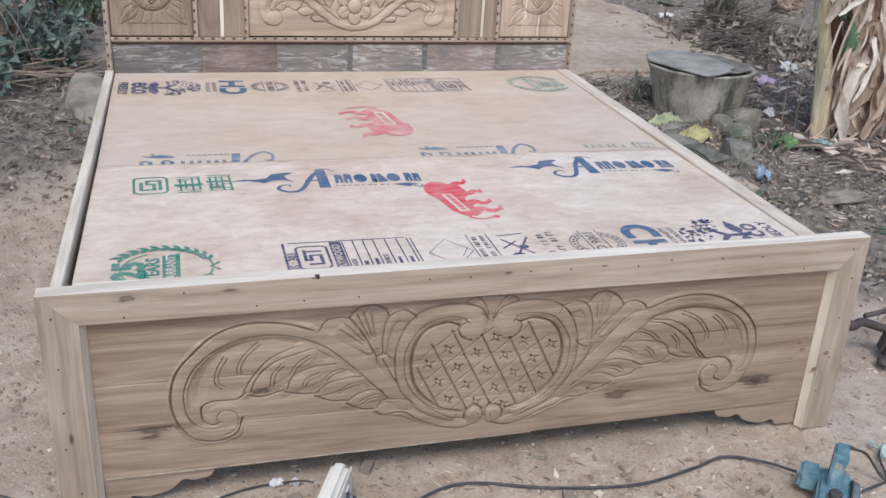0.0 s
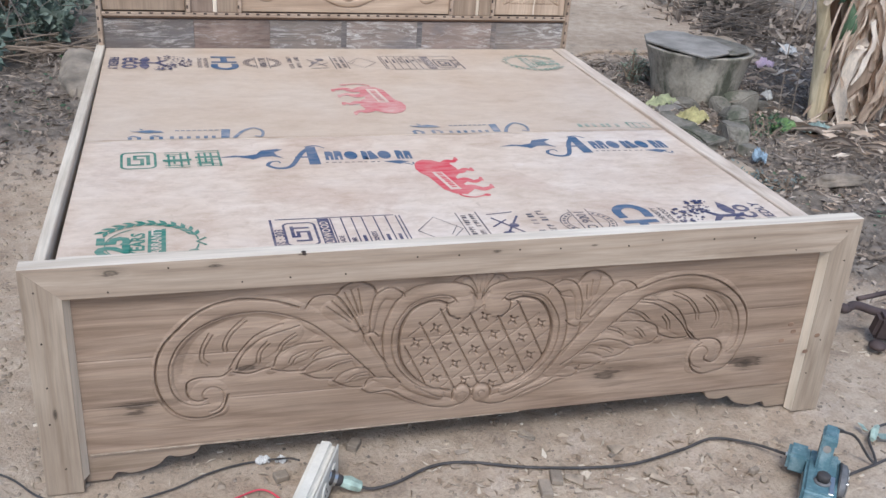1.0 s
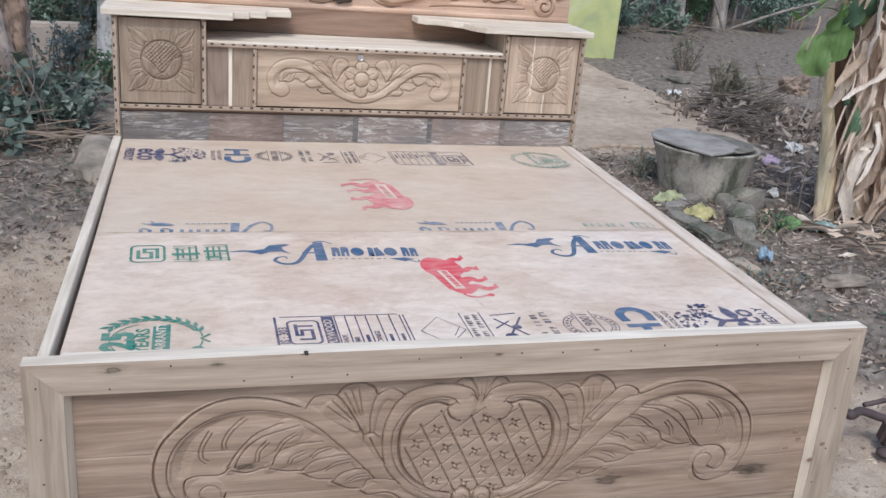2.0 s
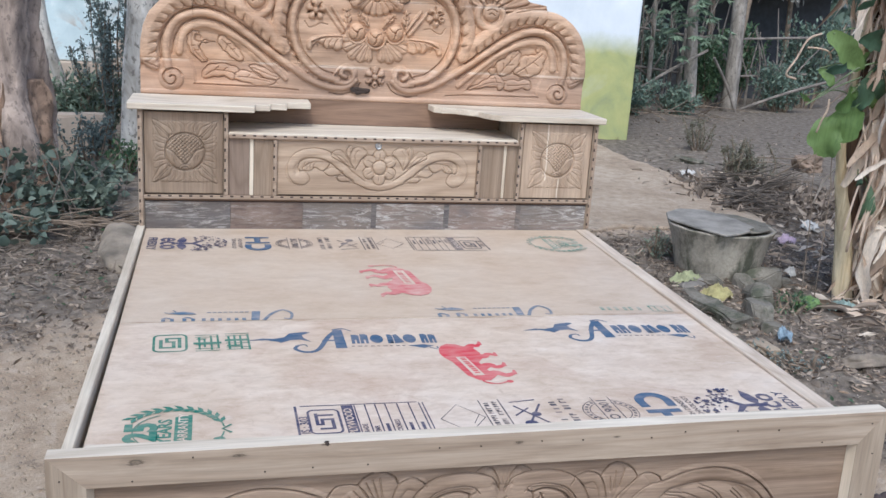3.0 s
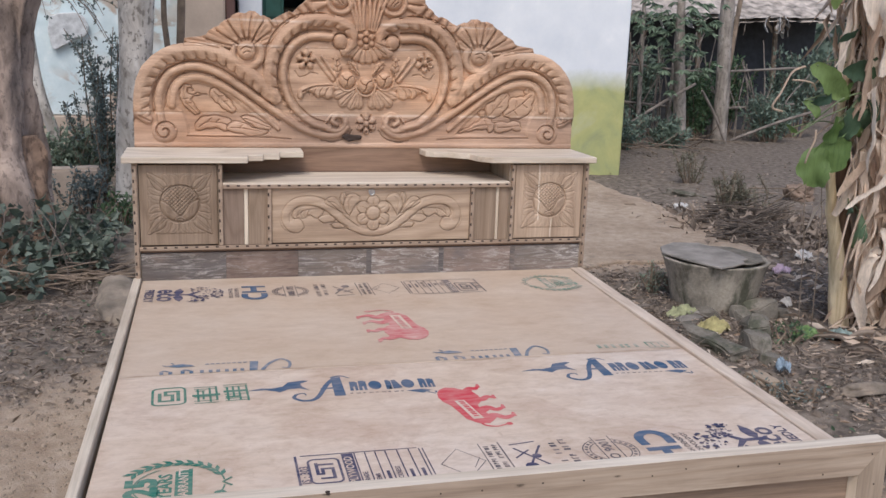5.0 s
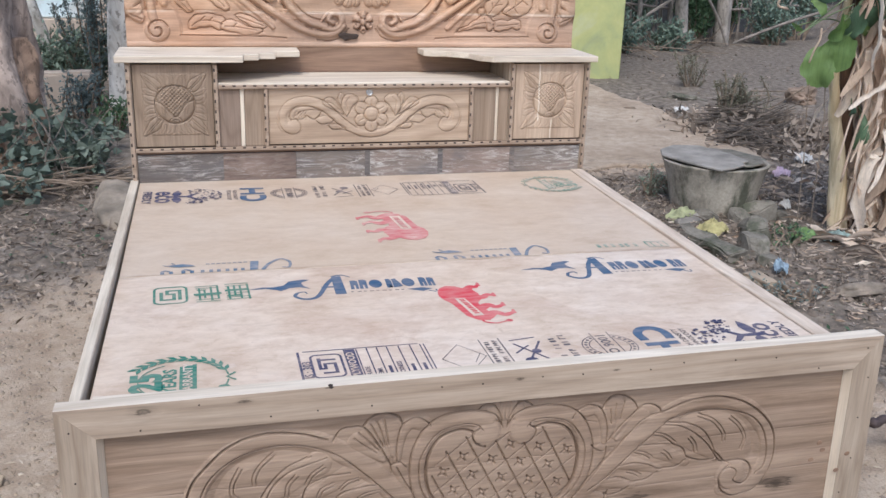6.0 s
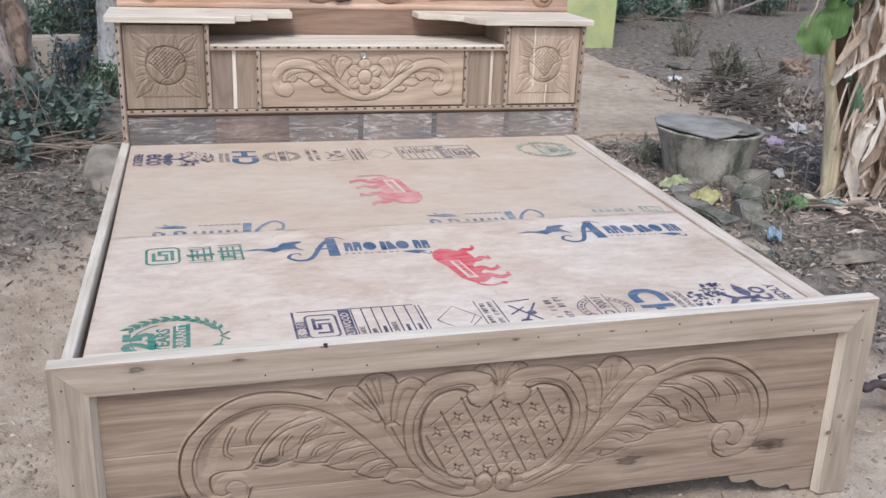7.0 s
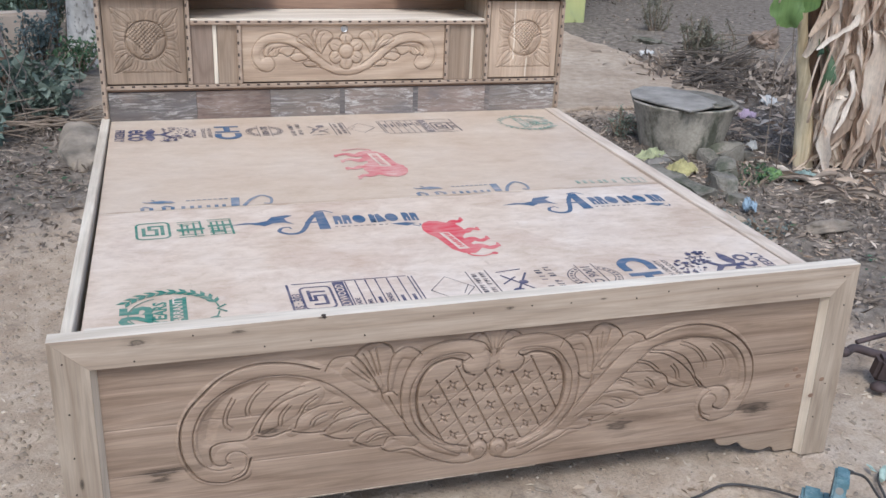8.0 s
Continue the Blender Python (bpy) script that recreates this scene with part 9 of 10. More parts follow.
def banana():
    b = thing("banana_plant", (2.95, 2.75, 0), "banana plant with broad dry hanging leaves and a few green ones", "banana plant")
    part("stem", trunk_mesh([(2.775, 2.50, -0.05), (2.735, 2.50, 0.18), (2.682, 2.50, 0.43), (2.625, 2.50, 0.68), (2.590, 2.50, 0.92), (2.600, 2.51, 1.30), (2.66, 2.56, 1.80)], [0.056, 0.050, 0.040, 0.030, 0.024, 0.022, 0.020], 26, 3, 0.030, 8, 0.010), BANANA_STEM, b, "narrow straw-coloured stem with ribbed sheaths", True)
    # second, dark stem added for the yellow stem's dark right side
    part("dark_side_stem", trunk_mesh([(2.87, 2.58, 0.0), (2.80, 2.58, 0.35), (2.735, 2.58, 0.66), (2.695, 2.58, 0.95), (2.71, 2.60, 1.40), (2.78, 2.64, 2.0)], [0.065, 0.058, 0.052, 0.048, 0.044, 0.040], 26, 5, 0.040, 8, 0.012), BANANA_DARK, b, "dark brown stem standing in for the dark side", True)
    part("stem", trunk_mesh([(3.20, 2.72, -0.05), (3.17, 2.72, 0.8), (3.15, 2.72, 1.6), (3.15, 2.72, 2.5)], [0.10, 0.092, 0.088, 0.08], 26, 7, 0.030, 8, 0.010), BANANA_STEM, b, "sheathed straw-coloured stem", True)
    rng = np.random.RandomState(121)
    # narrow torn strips between the broad leaves
    n = 1000
    z = rng.uniform(0.05, 2.1, n)
    away = rng.uniform(0.0, 1.0, n) ** 0.8
    at = np.stack((2.92 - 0.18 * np.minimum(z, 1.9) + away * 0.42 + rng.normal(size=n) * 0.02, 2.46 + 0.34 * rng.rand(n), z), 1)
    hd = np.stack((rng.normal(size=n) * 0.35, rng.normal(size=n) * 0.3 - 0.1, -rng.uniform(0.5, 1.4, n)), 1)
    part("dry_foliage", leaf_mesh("dry_foliage", at, hd, rng.uniform(0.08, 0.32, n) * np.minimum(1, z / 0.35 + 0.15), LEAF_STRAW, 0.09, 0.25, rng), LEAF_STRAW, b, "torn hanging straw-brown strips")
    # broad dry leaves hanging in folds
    for k in range(170):
        top, ln = rng.uniform(0.25, 2.0), rng.uniform(0.20, 0.60)
        ln = min(ln, top - 0.02)
        sx, sy = 2.86 - 0.18 * min(top, 1.9) + rng.uniform(0.0, 0.34), rng.uniform(2.36, 2.60)
        a, out = rng.uniform(3.4, 5.6), rng.uniform(0.02, 0.08)
        p = [(sx, sy, top), (sx + math.cos(a) * out * 0.7, sy + math.sin(a) * out * 0.7, top + rng.uniform(-0.03, 0.03)), (sx + math.cos(a) * out + rng.normal() * 0.03, sy + math.sin(a) * out, top - ln * 0.5), (sx + math.cos(a) * out * 0.8 + rng.normal() * 0.07, sy + math.sin(a) * out * 0.9, top - ln)]
        v, f = draped(spline(p, 7), (0.008 + 0.016 * rng.rand() if k % 3 else 0.024 + 0.036 * rng.rand()), rng.uniform(0.2, 0.9), 1.57 + rng.normal() * 0.6, 400 + k, 0.30, 0.020)
        part("dry_leaf", fast_mesh("dry_leaf", v, f, LEAF_HUSK, True), LEAF_HUSK, b, "broad shrivelled straw-brown leaf")
    # a second, lower skirt of pale sheets
    for k in range(46):
        top, ln = rng.uniform(0.25, 1.15), rng.uniform(0.20, 0.42)
        ln = min(ln, top - 0.02)
        sx, sy = rng.uniform(2.80, 3.15), rng.uniform(2.40, 2.58)
        p = [(sx, sy + 0.05, top), (sx - 0.03, sy, top + 0.02), (sx + rng.normal() * 0.04, sy - 0.05, top - ln * 0.5), (sx + rng.normal() * 0.07, sy - 0.04, top - ln)]
        v, f = draped(spline(p, 7), 0.006 + 0.022 * rng.rand() ** 1.6, rng.uniform(0.3, 1.0), 1.57 + rng.normal() * 0.6, 600 + k, 0.30, 0.020)
        part("dry_leaf", fast_mesh("dry_leaf", v, f, LEAF_HUSK, True), LEAF_HUSK, b, "broad pale shrivelled leaf")
    # dry strips lying at the foot
    for k in range(24):
        x, y, a = rng.uniform(2.5, 3.3), rng.uniform(1.75, 2.7), rng.uniform(0, 6.28)
        ln = rng.uniform(0.07, 0.22)
        p = [(x - math.cos(a) * ln, y - math.sin(a) * ln, gz(x, y) + 0.015), (x, y, gz(x, y) + rng.uniform(0.03, 0.09)), (x + math.cos(a + 0.4) * ln, y + math.sin(a + 0.4) * ln, gz(x, y) + 0.015)]
        v, f = draped(spline(p, 6), rng.uniform(0.005, 0.016), 0.6, a + 1.57, 500 + k, 0.4, 0.018, 5)
        part("dry_leaf", fast_mesh("dry_leaf", v, f, LEAF_DRY, True), LEAF_DRY, b, "brown dry strip")
    # broad green leaves: foot, tip, half width, tone
    for foot, tip, w, m in (((2.417, 1.004), (2.397, 0.803), 0.092, LEAF_FRESH), ((2.517, 1.064), (2.493, 0.891), 0.076, LEAF_FRESH), ((2.538, 1.172), (2.443, 1.045), 0.064, LEAF_FRESH), ((2.588, 1.225), (2.522, 1.036), 0.078, LEAF_BANANA), ((2.638, 1.278), (2.722, 1.099), 0.066, LEAF_BANANA),
                            ((2.720, 1.430), (2.509, 1.389), 0.068, LEAF_BANANA), ((2.356, 1.426), (2.510, 1.267), 0.058, LEAF_FRESH), ((2.431, 1.281), (2.342, 1.233), 0.030, LEAF_BANANA), ((2.310, 1.253), (2.353, 1.166), 0.032, LEAF_FRESH), ((2.640, 1.930), (2.493, 1.829), 0.070, LEAF_BANANA),
                            ((2.436, 1.868), (2.443, 1.708), 0.036, LEAF_FRESH), ((2.556, 1.606), (2.489, 1.548), 0.030, LEAF_BANANA), ((2.716, 0.667), (2.707, 0.482), 0.041, LEAF_BANANA), ((2.627, 0.719), (2.611, 0.654), 0.028, LEAF_BANANA), ((2.250, 1.110), (2.290, 1.085), 0.018, LEAF_FRESH), ((2.60, 1.33), (2.53, 1.24), 0.045, LEAF_FRESH), ((2.10, 2.00), (1.86, 1.90), 0.050, LEAF_BANANA), ((2.700, 1.20), (2.66, 1.06), 0.05, LEAF_FRESH)):
        y = 2.40 + 0.04 * rng.rand() - 0.02 * (m is LEAF_BANANA)
        q, e = np.array((foot[0], y, foot[1])), np.array((tip[0], y - 0.01, tip[1]))
        v, f = draped(spline([q, q * 0.62 + e * 0.38 + (0, -0.022, 0.006), q * 0.28 + e * 0.72 + (0, -0.02, 0.004), e], 5), w, rng.uniform(0.10, 0.40), 1.57 + rng.normal() * 0.40, int(w * 9000), 0.60, 0.040, 9)
        part("green_leaf", fast_mesh("green_leaf", v, f, m, True), m, b, "broad fresh green leaf")
        part("leaf_stalk", tube(spline([q, q * 0.5 + np.array((2.70, 2.56, q[2])) * 0.5 + (0.02, 0, 0.03), (2.72, 2.58, q[2] - 0.03)], 5), 0.0035, 5), STALK_GREEN, b, "thin green stalk")
    for pts, r in (([(2.317, 2.40, 1.109), (2.43, 2.39, 1.20), (2.535, 2.38, 1.274), (2.722, 2.40, 1.315), (2.84, 2.5, 1.33)], 0.0042), ([(2.26, 2.40, 1.067), (2.34, 2.39, 1.12), (2.423, 2.39, 1.168), (2.56, 2.40, 1.22)], 0.0036), ([(2.50, 2.40, 1.12), (2.56, 2.38, 1.20), (2.60, 2.38, 1.26)], 0.004)):
        part("leaf_stalk", tube(spline(pts, 6), r, 6), STALK_GREEN, b, "long green stalk", True)
    # curled dry tendrils and hanging strings
    for pts, r in (([(2.30, 2.42, 1.42), (2.23, 2.42, 1.388), (2.18, 2.42, 1.29), (2.137, 2.42, 1.214), (2.197, 2.42, 1.192)], 0.0055), ([(2.236, 2.42, 1.35), (2.30, 2.42, 1.348), (2.357, 2.42, 1.335), (2.40, 2.45, 1.30)], 0.0045), ([(2.384, 2.42, 0.82), (2.395, 2.42, 0.64), (2.415, 2.42, 0.475), (2.44, 2.42, 0.03)], 0.0026), ([(2.477, 2.42, 0.86), (2.49, 2.42, 0.72), (2.506, 2.42, 0.606), (2.53, 2.43, 0.03)], 0.0026),
                   ([(2.62, 2.42, 1.00), (2.66, 2.38, 0.80), (2.62, 2.37, 0.60), (2.60, 2.38, 0.42)], 0.0060), ([(2.72, 2.42, 0.95), (2.70, 2.36, 0.75), (2.66, 2.36, 0.55), (2.64, 2.38, 0.30)], 0.0070), ([(2.40, 2.41, 1.10), (2.385, 2.39, 1.05), (2.36, 2.39, 0.99), (2.35, 2.40, 0.93)], 0.0050)):
        part("dry_stalk", tube(spline(pts, 6), r, 6), LEAF_HUSK if r > 0.003 else STICK, b, "curling dry stalk", True)


banana()


# ---- far yard: papaya, post, stick fence, shed, brick wall ----
def papaya():
    p = thing("papaya_tree", (6.25, 11.3, 0), "young papaya tree with deeply lobed green leaves", "papaya tree")
    part("trunk", trunk_mesh([(6.42, 11.3, -0.05), (6.36, 11.3, 0.8), (6.28, 11.3, 1.6), (6.25, 11.3, 2.2)], [0.10, 0.09, 0.075, 0.05], 14, 6, 0.03), BARK_GREY, p, "grey ringed trunk", True)
    rng = np.random.RandomState(131)
    for k in range(130):
        a, z = rng.uniform(0, 6.283), rng.uniform(1.0, 2.40)
        c = np.array((6.2 + math.cos(a) * rng.uniform(0.15, 0.75), 11.2 + math.sin(a) * rng.uniform(0.1, 0.5), z + rng.uniform(-0.25, 0.12)))
        n, pts, hd, sz = 8, [], [], []
        for q in range(n):
            b = a + (q - 3.5) * 0.55
            pts.append(c)
            hd.append((math.cos(b), math.sin(b), -0.55 + rng.normal() * 0.2))
            sz.append(rng.uniform(0.10, 0.19) * (1 - 0.07 * abs(q - 3.5)))
        part("leaf", leaf_mesh("leaf", np.array(pts), np.array(hd), np.array(sz), LEAF_PAPAYA, 0.30, 0.15, rng, True), LEAF_PAPAYA, p, "lobed green leaf")


papaya()
solo("post", trunk_mesh([(7.28, 11.6, -0.1), (7.24, 11.6, 1.0), (7.20, 11.6, 2.2), (7.15, 11.6, 4.2)], [0.12, 0.105, 0.10, 0.08], 14, 8, 0.03), BARK_GREY, "tall crooked grey wooden post", "post", smooth=True)
solo("post", trunk_mesh([(7.42, 11.9, -0.1), (7.50, 11.9, 1.2), (7.72, 12.0, 2.9)], [0.05, 0.045, 0.035], 10, 9, 0.02), STICK, "thin leaning pole beside the post", "post", smooth=True)


def stick_fence():
    f = thing("stick_fence", (6.6, 12.2, 0), "rough fence of crooked grey sticks and rails", "fence")
    rng = np.random.RandomState(141)
    for k in range(58):
        x = 4.3 + k * 0.08 + rng.uniform(-0.06, 0.06)
        h = rng.uniform(0.6, 1.9)
        part("stake", tube(spline([(x, 12.3, -0.05), (x + rng.normal() * 0.05, 12.3, h * 0.5), (x + rng.normal() * 0.22, 12.3, h)], 4), list(np.linspace(0.020, 0.008, 9)), 6), FENCE_STICK, f)
    for z in (0.55, 1.15):
        part("rail", tube(spline([(4.2, 12.24, z), (5.6, 12.22, z + 0.06), (7.2, 12.24, z - 0.05), (9.0, 12.24, z + 0.05)], 5), 0.02, 6), FENCE_STICK, f)
    for a, b in (((5.2, 10.9, 0.25), (6.5, 11.1, 0.95)), ((6.62, 11.1, 0.85), (7.15, 11.2, 0.05)), ((7.3, 11.3, 0.08), (8.5, 10.8, 0.62))):
        part("brace", tube(spline([a, tuple((p + q) / 2 + 0.03 for p, q in zip(a, b)), b], 4), 0.022, 6), FENCE_STICK, f, "fallen pole leaning on the fence")


stick_fence()


def thin_tree(x, y, lean, r, label, seed):
    t = thing("sapling", (x, y, 0), label, "sapling")
    rng = np.random.RandomState(seed)
    line = spline([(x, y, -0.05), (x + lean * 0.3, y, 1.2), (x + lean * 0.6, y, 2.4), (x + lean, y, 4.2)], 6)
    part("stem", tube(line, list(np.linspace(r, r * 0.6, len(line))), 8), BARK_GREY, t, smooth=True)
    for k in range(6):
        p = line[rng.randint(5, len(line))]
        q = p + (rng.uniform(-0.5, 0.5), rng.normal() * 0.1, rng.uniform(0.1, 0.6))
        part("twig", tube(spline([p, (p + q) / 2 + rng.normal(size=3) * 0.05, q], 4), list(np.linspace(0.014, 0.005, 9)), 5), STICK, t)


thin_tree(6.05, 12.0, -0.10, 0.040, "thin grey sapling beside the papaya", 181)
thin_tree(6.62, 12.1, 0.05, 0.035, "thin grey sapling behind the papaya", 182)
stick_bundle((5.35, 10.2), 0.9, 8, 0.9, "tangle of pale dry branches by the house corner", 183, 0.16, 0.008, 5.0)
stick_bundle((6.3, 10.4), 0.9, 7, -0.9, "tangle of pale dry branches under the fence", 184, 0.16, 0.008, 5.0)


def shed():
    s = thing("shed", (7.0, 14.2, 0), "low dark shed with a bleached ragged roof", "shed")
    part("wall", box(6.35, 10.5, 14.0, 14.2, -0.05, 2.15, 0.01), TARP_DARK, s, "dark wall")
    n, m = 60, 14
    X, Y = np.meshgrid(np.linspace(4.2, 10.8, n), np.linspace(13.0, 15.2, m), indexing="ij")
    Z = 2.02 + (Y - 13.0) * 0.42 + (fbm(X * 2.5, Y * 2.5, 5) - 0.47) * 0.22 + (fbm(X * 9, Y * 3, 6) - 0.47) * 0.08
    Y = Y + (Y < 13.1) * (fbm(X * 5, Y, 8) - 0.5) * 0.5
    i = np.arange(n * m).reshape(n, m)
    q = np.stack((i[:-1, :-1], i[1:, :-1], i[1:, 1:], i[:-1, 1:]), 2).reshape(-1, 4)
    top = np.stack((X, Y, Z), 2).reshape(-1, 3)
    part("roof", fast_mesh("roof", np.vstack((top, top - (0, 0, 0.07))), np.vstack((q, q[:, ::-1] + n * m)), THATCH), THATCH, s, "bleached ragged sheet roof")
    for x in (4.8, 6.0, 7.7, 9.2):
        part("prop", tube([(x, 13.3, -0.05), (x + 0.03, 13.3, 1.0), (x - 0.02, 13.3, 2.05)], 0.045, 8), STICK, s, "thin roof prop")
    rng = np.random.RandomState(185)
    for k in range(26):
        # torn ends of sacking hanging from the eaves
        x, ln = rng.uniform(4.6, 9.6), rng.uniform(0.08, 0.34)
        v, f = draped(spline([(x, 12.98, 2.05), (x + rng.normal() * 0.03, 12.95, 2.03 - ln * 0.5), (x + rng.normal() * 0.06, 12.96, 2.02 - ln)], 5), rng.uniform(0.04, 0.14), 0.3, rng.uniform(-0.4, 0.4), 700 + k, 0.3, 0.04, 5)
        part("torn_sacking", fast_mesh("torn_sacking", v, f, PAPER if k % 3 else DRIFT), PAPER, s, "torn pale sacking")
    part("hung_bundle", lathe([(0.20, 0.0), (0.22, 0.05), (0.22, 0.55), (0.20, 0.6)], 18, (5.0, 13.0, 0.55)), PLASTIC_BLUE, s, "pale blue bundle hung under the roof")


shed()


def brick_house():
    h = thing("brick_house", (7.5, 17.2, 0), "far brick house wall above the shed roof", "house")
    part("wall", box(3.5, 12.5, 17.0, 17.3, -0.05, 5.2, 0), MORTAR, h, "mortar wall")
    part("roof", slab([(3.3, 16.8), (12.7, 16.8), (12.7, 21), (3.3, 21)], 5.2, 5.35), THATCH, h, "flat roof")
    me = to_mesh("brick", box(-0.115, 0.115, -0.02, 0.02, -0.036, 0.036, 0), BRICK)
    for r in range(13):
        for c in range(20):
            ob = new("brick", me)
            ob.parent = h
            ob.matrix_parent_inverse = PLACED[h].inverted()
            ob.location = (6.9 + c * 0.245 + (r % 2) * 0.12, 16.99, 3.05 + r * 0.087)


brick_house()
shrub((5.1, 10.7, 0.0), (0.8, 0.5, 0.60), 40, 0.07, "low dark green bush by the house corner", 151, LEAF_DARK, 0.1)
shrub((6.0, 11.0, 0.0), (0.6, 0.4, 0.45), 26, 0.07, "low dark green bush by the fence", 152, LEAF_DARK, 0.1)
shrub((7.0, 12.0, 0.0), (0.7, 0.4, 1.1), 40, 0.07, "green bush behind the post", 153, LEAF_GREEN, 0.5)
shrub((8.3, 11.8, 0.0), (0.8, 0.4, 0.8), 34, 0.07, "dark green bush along the fence", 154, LEAF_DARK, 0.3)
shrub((5.5, 12.9, 0.0), (0.7, 0.3, 1.3), 22, 0.08, "straggling green bush inside the fence", 163, LEAF_GREEN, 0.4)
shrub((6.5, 13.0, 0.0), (0.7, 0.3, 1.5), 22, 0.08, "straggling green bush inside the fence", 164, LEAF_DARK, 0.5)
shrub((8.0, 12.8, 0.0), (0.9, 0.3, 1.4), 26, 0.08, "straggling green bush inside the fence", 165, LEAF_GREEN, 0.4)
shrub((9.3, 12.6, 0.0), (0.9, 0.3, 1.6), 26, 0.08, "straggling green bush inside the fence", 166, LEAF_DARK, 0.4)
shrub((4.7, 12.6, 0.0), (0.5, 0.4, 1.7), 30, 0.08, "dark bush behind the house corner", 155, LEAF_DARK, 0.7)
shrub((3.75, 5.25, 0.0), (0.35, 0.3, 0.50), 30, 0.022, "thin straggling weed clump over the stick heap", 156, LEAF_WEED, 0.7)
shrub((4.6, 7.6, 0.0), (0.35, 0.3, 0.40), 12, 0.026, "thin weed clump on bare soil", 157, LEAF_WEED, 0.5)
shrub((2.02, 3.28, 0.0), (0.16, 0.14, 0.13), 16, 0.016, "small grey-green weed beside the tub", 158, LEAF_DUSTY, 0.4)
shrub((1.87, 1.50, 0.0), (0.16, 0.12, 0.06), 14, 0.018, "flat grey-green weed beside the bed", 159, LEAF_DUSK, 0.1)
shrub((1.72, 1.60, 0.0), (0.14, 0.12, 0.06), 12, 0.018, "flat grey-green weed beside the bed", 160, LEAF_DUSK, 0.1)
shrub((2.30, 2.30, 0.0), (0.14, 0.10, 0.08), 10, 0.022, "small green weed among rubbish", 162, LEAF_GREEN, 0.2)


def woods():
    """Far dark trees that close the view behind the yard."""
    rng = np.random.RandomState(161)
    n = 9000
    x = rng.uniform(-14, 22, n)
    y = 20 + rng.uniform(0, 5, n) + np.abs(x - 4) * 0.1
    at = np.stack((x, y, rng.uniform(0, 1, n) ** 0.7 * (4.0 + 2.0 * fbm(x * 0.4, y * 0.1, 3))), 1)
    solo("far_woods", leaf_mesh("far_woods", at, rng.normal(size=(n, 3)), rng.uniform(0.25, 0.6, n), LEAF_DARK, 0.7, rng=rng), LEAF_DARK, "dark far trees closing the view", "woods", kind="stuff")


woods()


# ---- before the footboard: tools, cables, scraps ----
def cable(points, r, label, mat=RUBBER, name="cable"):
    return solo(name, tube(spline(points, 8), r, 8), mat, label, "cable", smooth=True)


def socket_box():
    m = Matrix.Translation((-0.415, -0.145, 0.0)) @ Matrix.Rotation(radians(66), 4, "Z")
    s = thing("extension_socket", (-0.425, -0.145, 0.0), "dusty white extension socket box standing on its edge", "socket box")
    part("body", moved(box(-0.13, 0.13, -0.021, 0.021, 0.0, 0.094, 0.011, 3), m), SOCKET_WHITE, s, "white plastic body")
    part("face_plate", moved(box(-0.122, 0.122, -0.029, -0.0242, 0.007, 0.091, 0.003), m), SOCKET_WHITE, s, "white face plate")
    for x in (-0.07, 0.0, 0.07):
        part("outlet", moved(lathe([(0.021, 0.0), (0.021, 0.003), (0.018, 0.004)], 18), m @ pose(x, -0.029, 0.05, 90, 0, 0)), SOCKET_WHITE, s, "round outlet")
        for dx, dz in ((-0.007, -0.004), (0.007, -0.004), (0.0, 0.008)):
            part("pin_hole", moved(lathe([(0.003, 0.0), (0.003, 0.0008)], 8), m @ pose(x + dx, -0.0331, 0.05 + dz, 90, 0, 0)), RUBBER, s)
    part("switch", moved(box(-0.112, -0.098, -0.034, -0.0295, 0.035, 0.065, 0.002), m), RUBBER, s, "black rocker switch")
    plug = thing("plug", (-0.36, -0.10, 0.045), "black round plug wrapped with pale green tape", "plug")
    a, b = Vector((-0.385, -0.105, 0.055)), Vector((-0.30, -0.115, 0.018))
    part("plug_body", tube([a, a.lerp(b, 0.2), a.lerp(b, 0.45), a.lerp(b, 0.55)], [0.019, 0.019, 0.013, 0.010], 12), RUBBER, plug, "black plug body", True)
    part("plug_collar", tube([a.lerp(b, 0.12), a.lerp(b, 0.34)], [0.0195, 0.0165], 12), STEEL, plug, "grey worn collar")
    part("tape", tube([a.lerp(b, 0.5), a.lerp(b, 0.7), a.lerp(b, 0.85), b], [0.013, 0.015, 0.013, 0.011], 9, 0.18, rng=random.Random(3)), TAPE_GREEN, plug, "pale green tape wrap")
    p2 = thing("plug", (-0.40, -0.20, 0.03), "small white two-pin plug in the socket", "plug")
    part("plug_body", moved(box(-0.02, 0.02, -0.045, 0.0, -0.016, 0.016, 0.006, 2), m @ pose(-0.045, -0.030, 0.035)), PAPER, p2, "white plug body")


socket_box()
cable([(-0.302, -0.115, 0.018), (-0.27, -0.115, 0.008), (-0.21, -0.10, 0.006), (-0.12, -0.06, 0.006), (-0.03, -0.06, 0.006), (0.13, -0.11, 0.006), (0.34, -0.14, 0.006), (0.51, -0.11, 0.006), (0.62, -0.08, 0.006),
       (0.71, -0.12, 0.007), (0.76, -0.19, 0.02)], 0.0036, "black rubber tool cable lying on the sand")
cable([(-0.43, -0.05, 0.06), (-0.45, 0.0, 0.03), (-0.50, 0.035, 0.004), (-0.56, 0.03, 0.004), (-0.63, 0.01, 0.004), (-0.72, -0.035, 0.004), (-0.85, -0.06, 0.004), (-0.98, -0.01, 0.004), (-1.08, 0.09, 0.004), (-1.3, 0.2, 0.004)], 0.0024, "thin dark lead running under the bed corner")
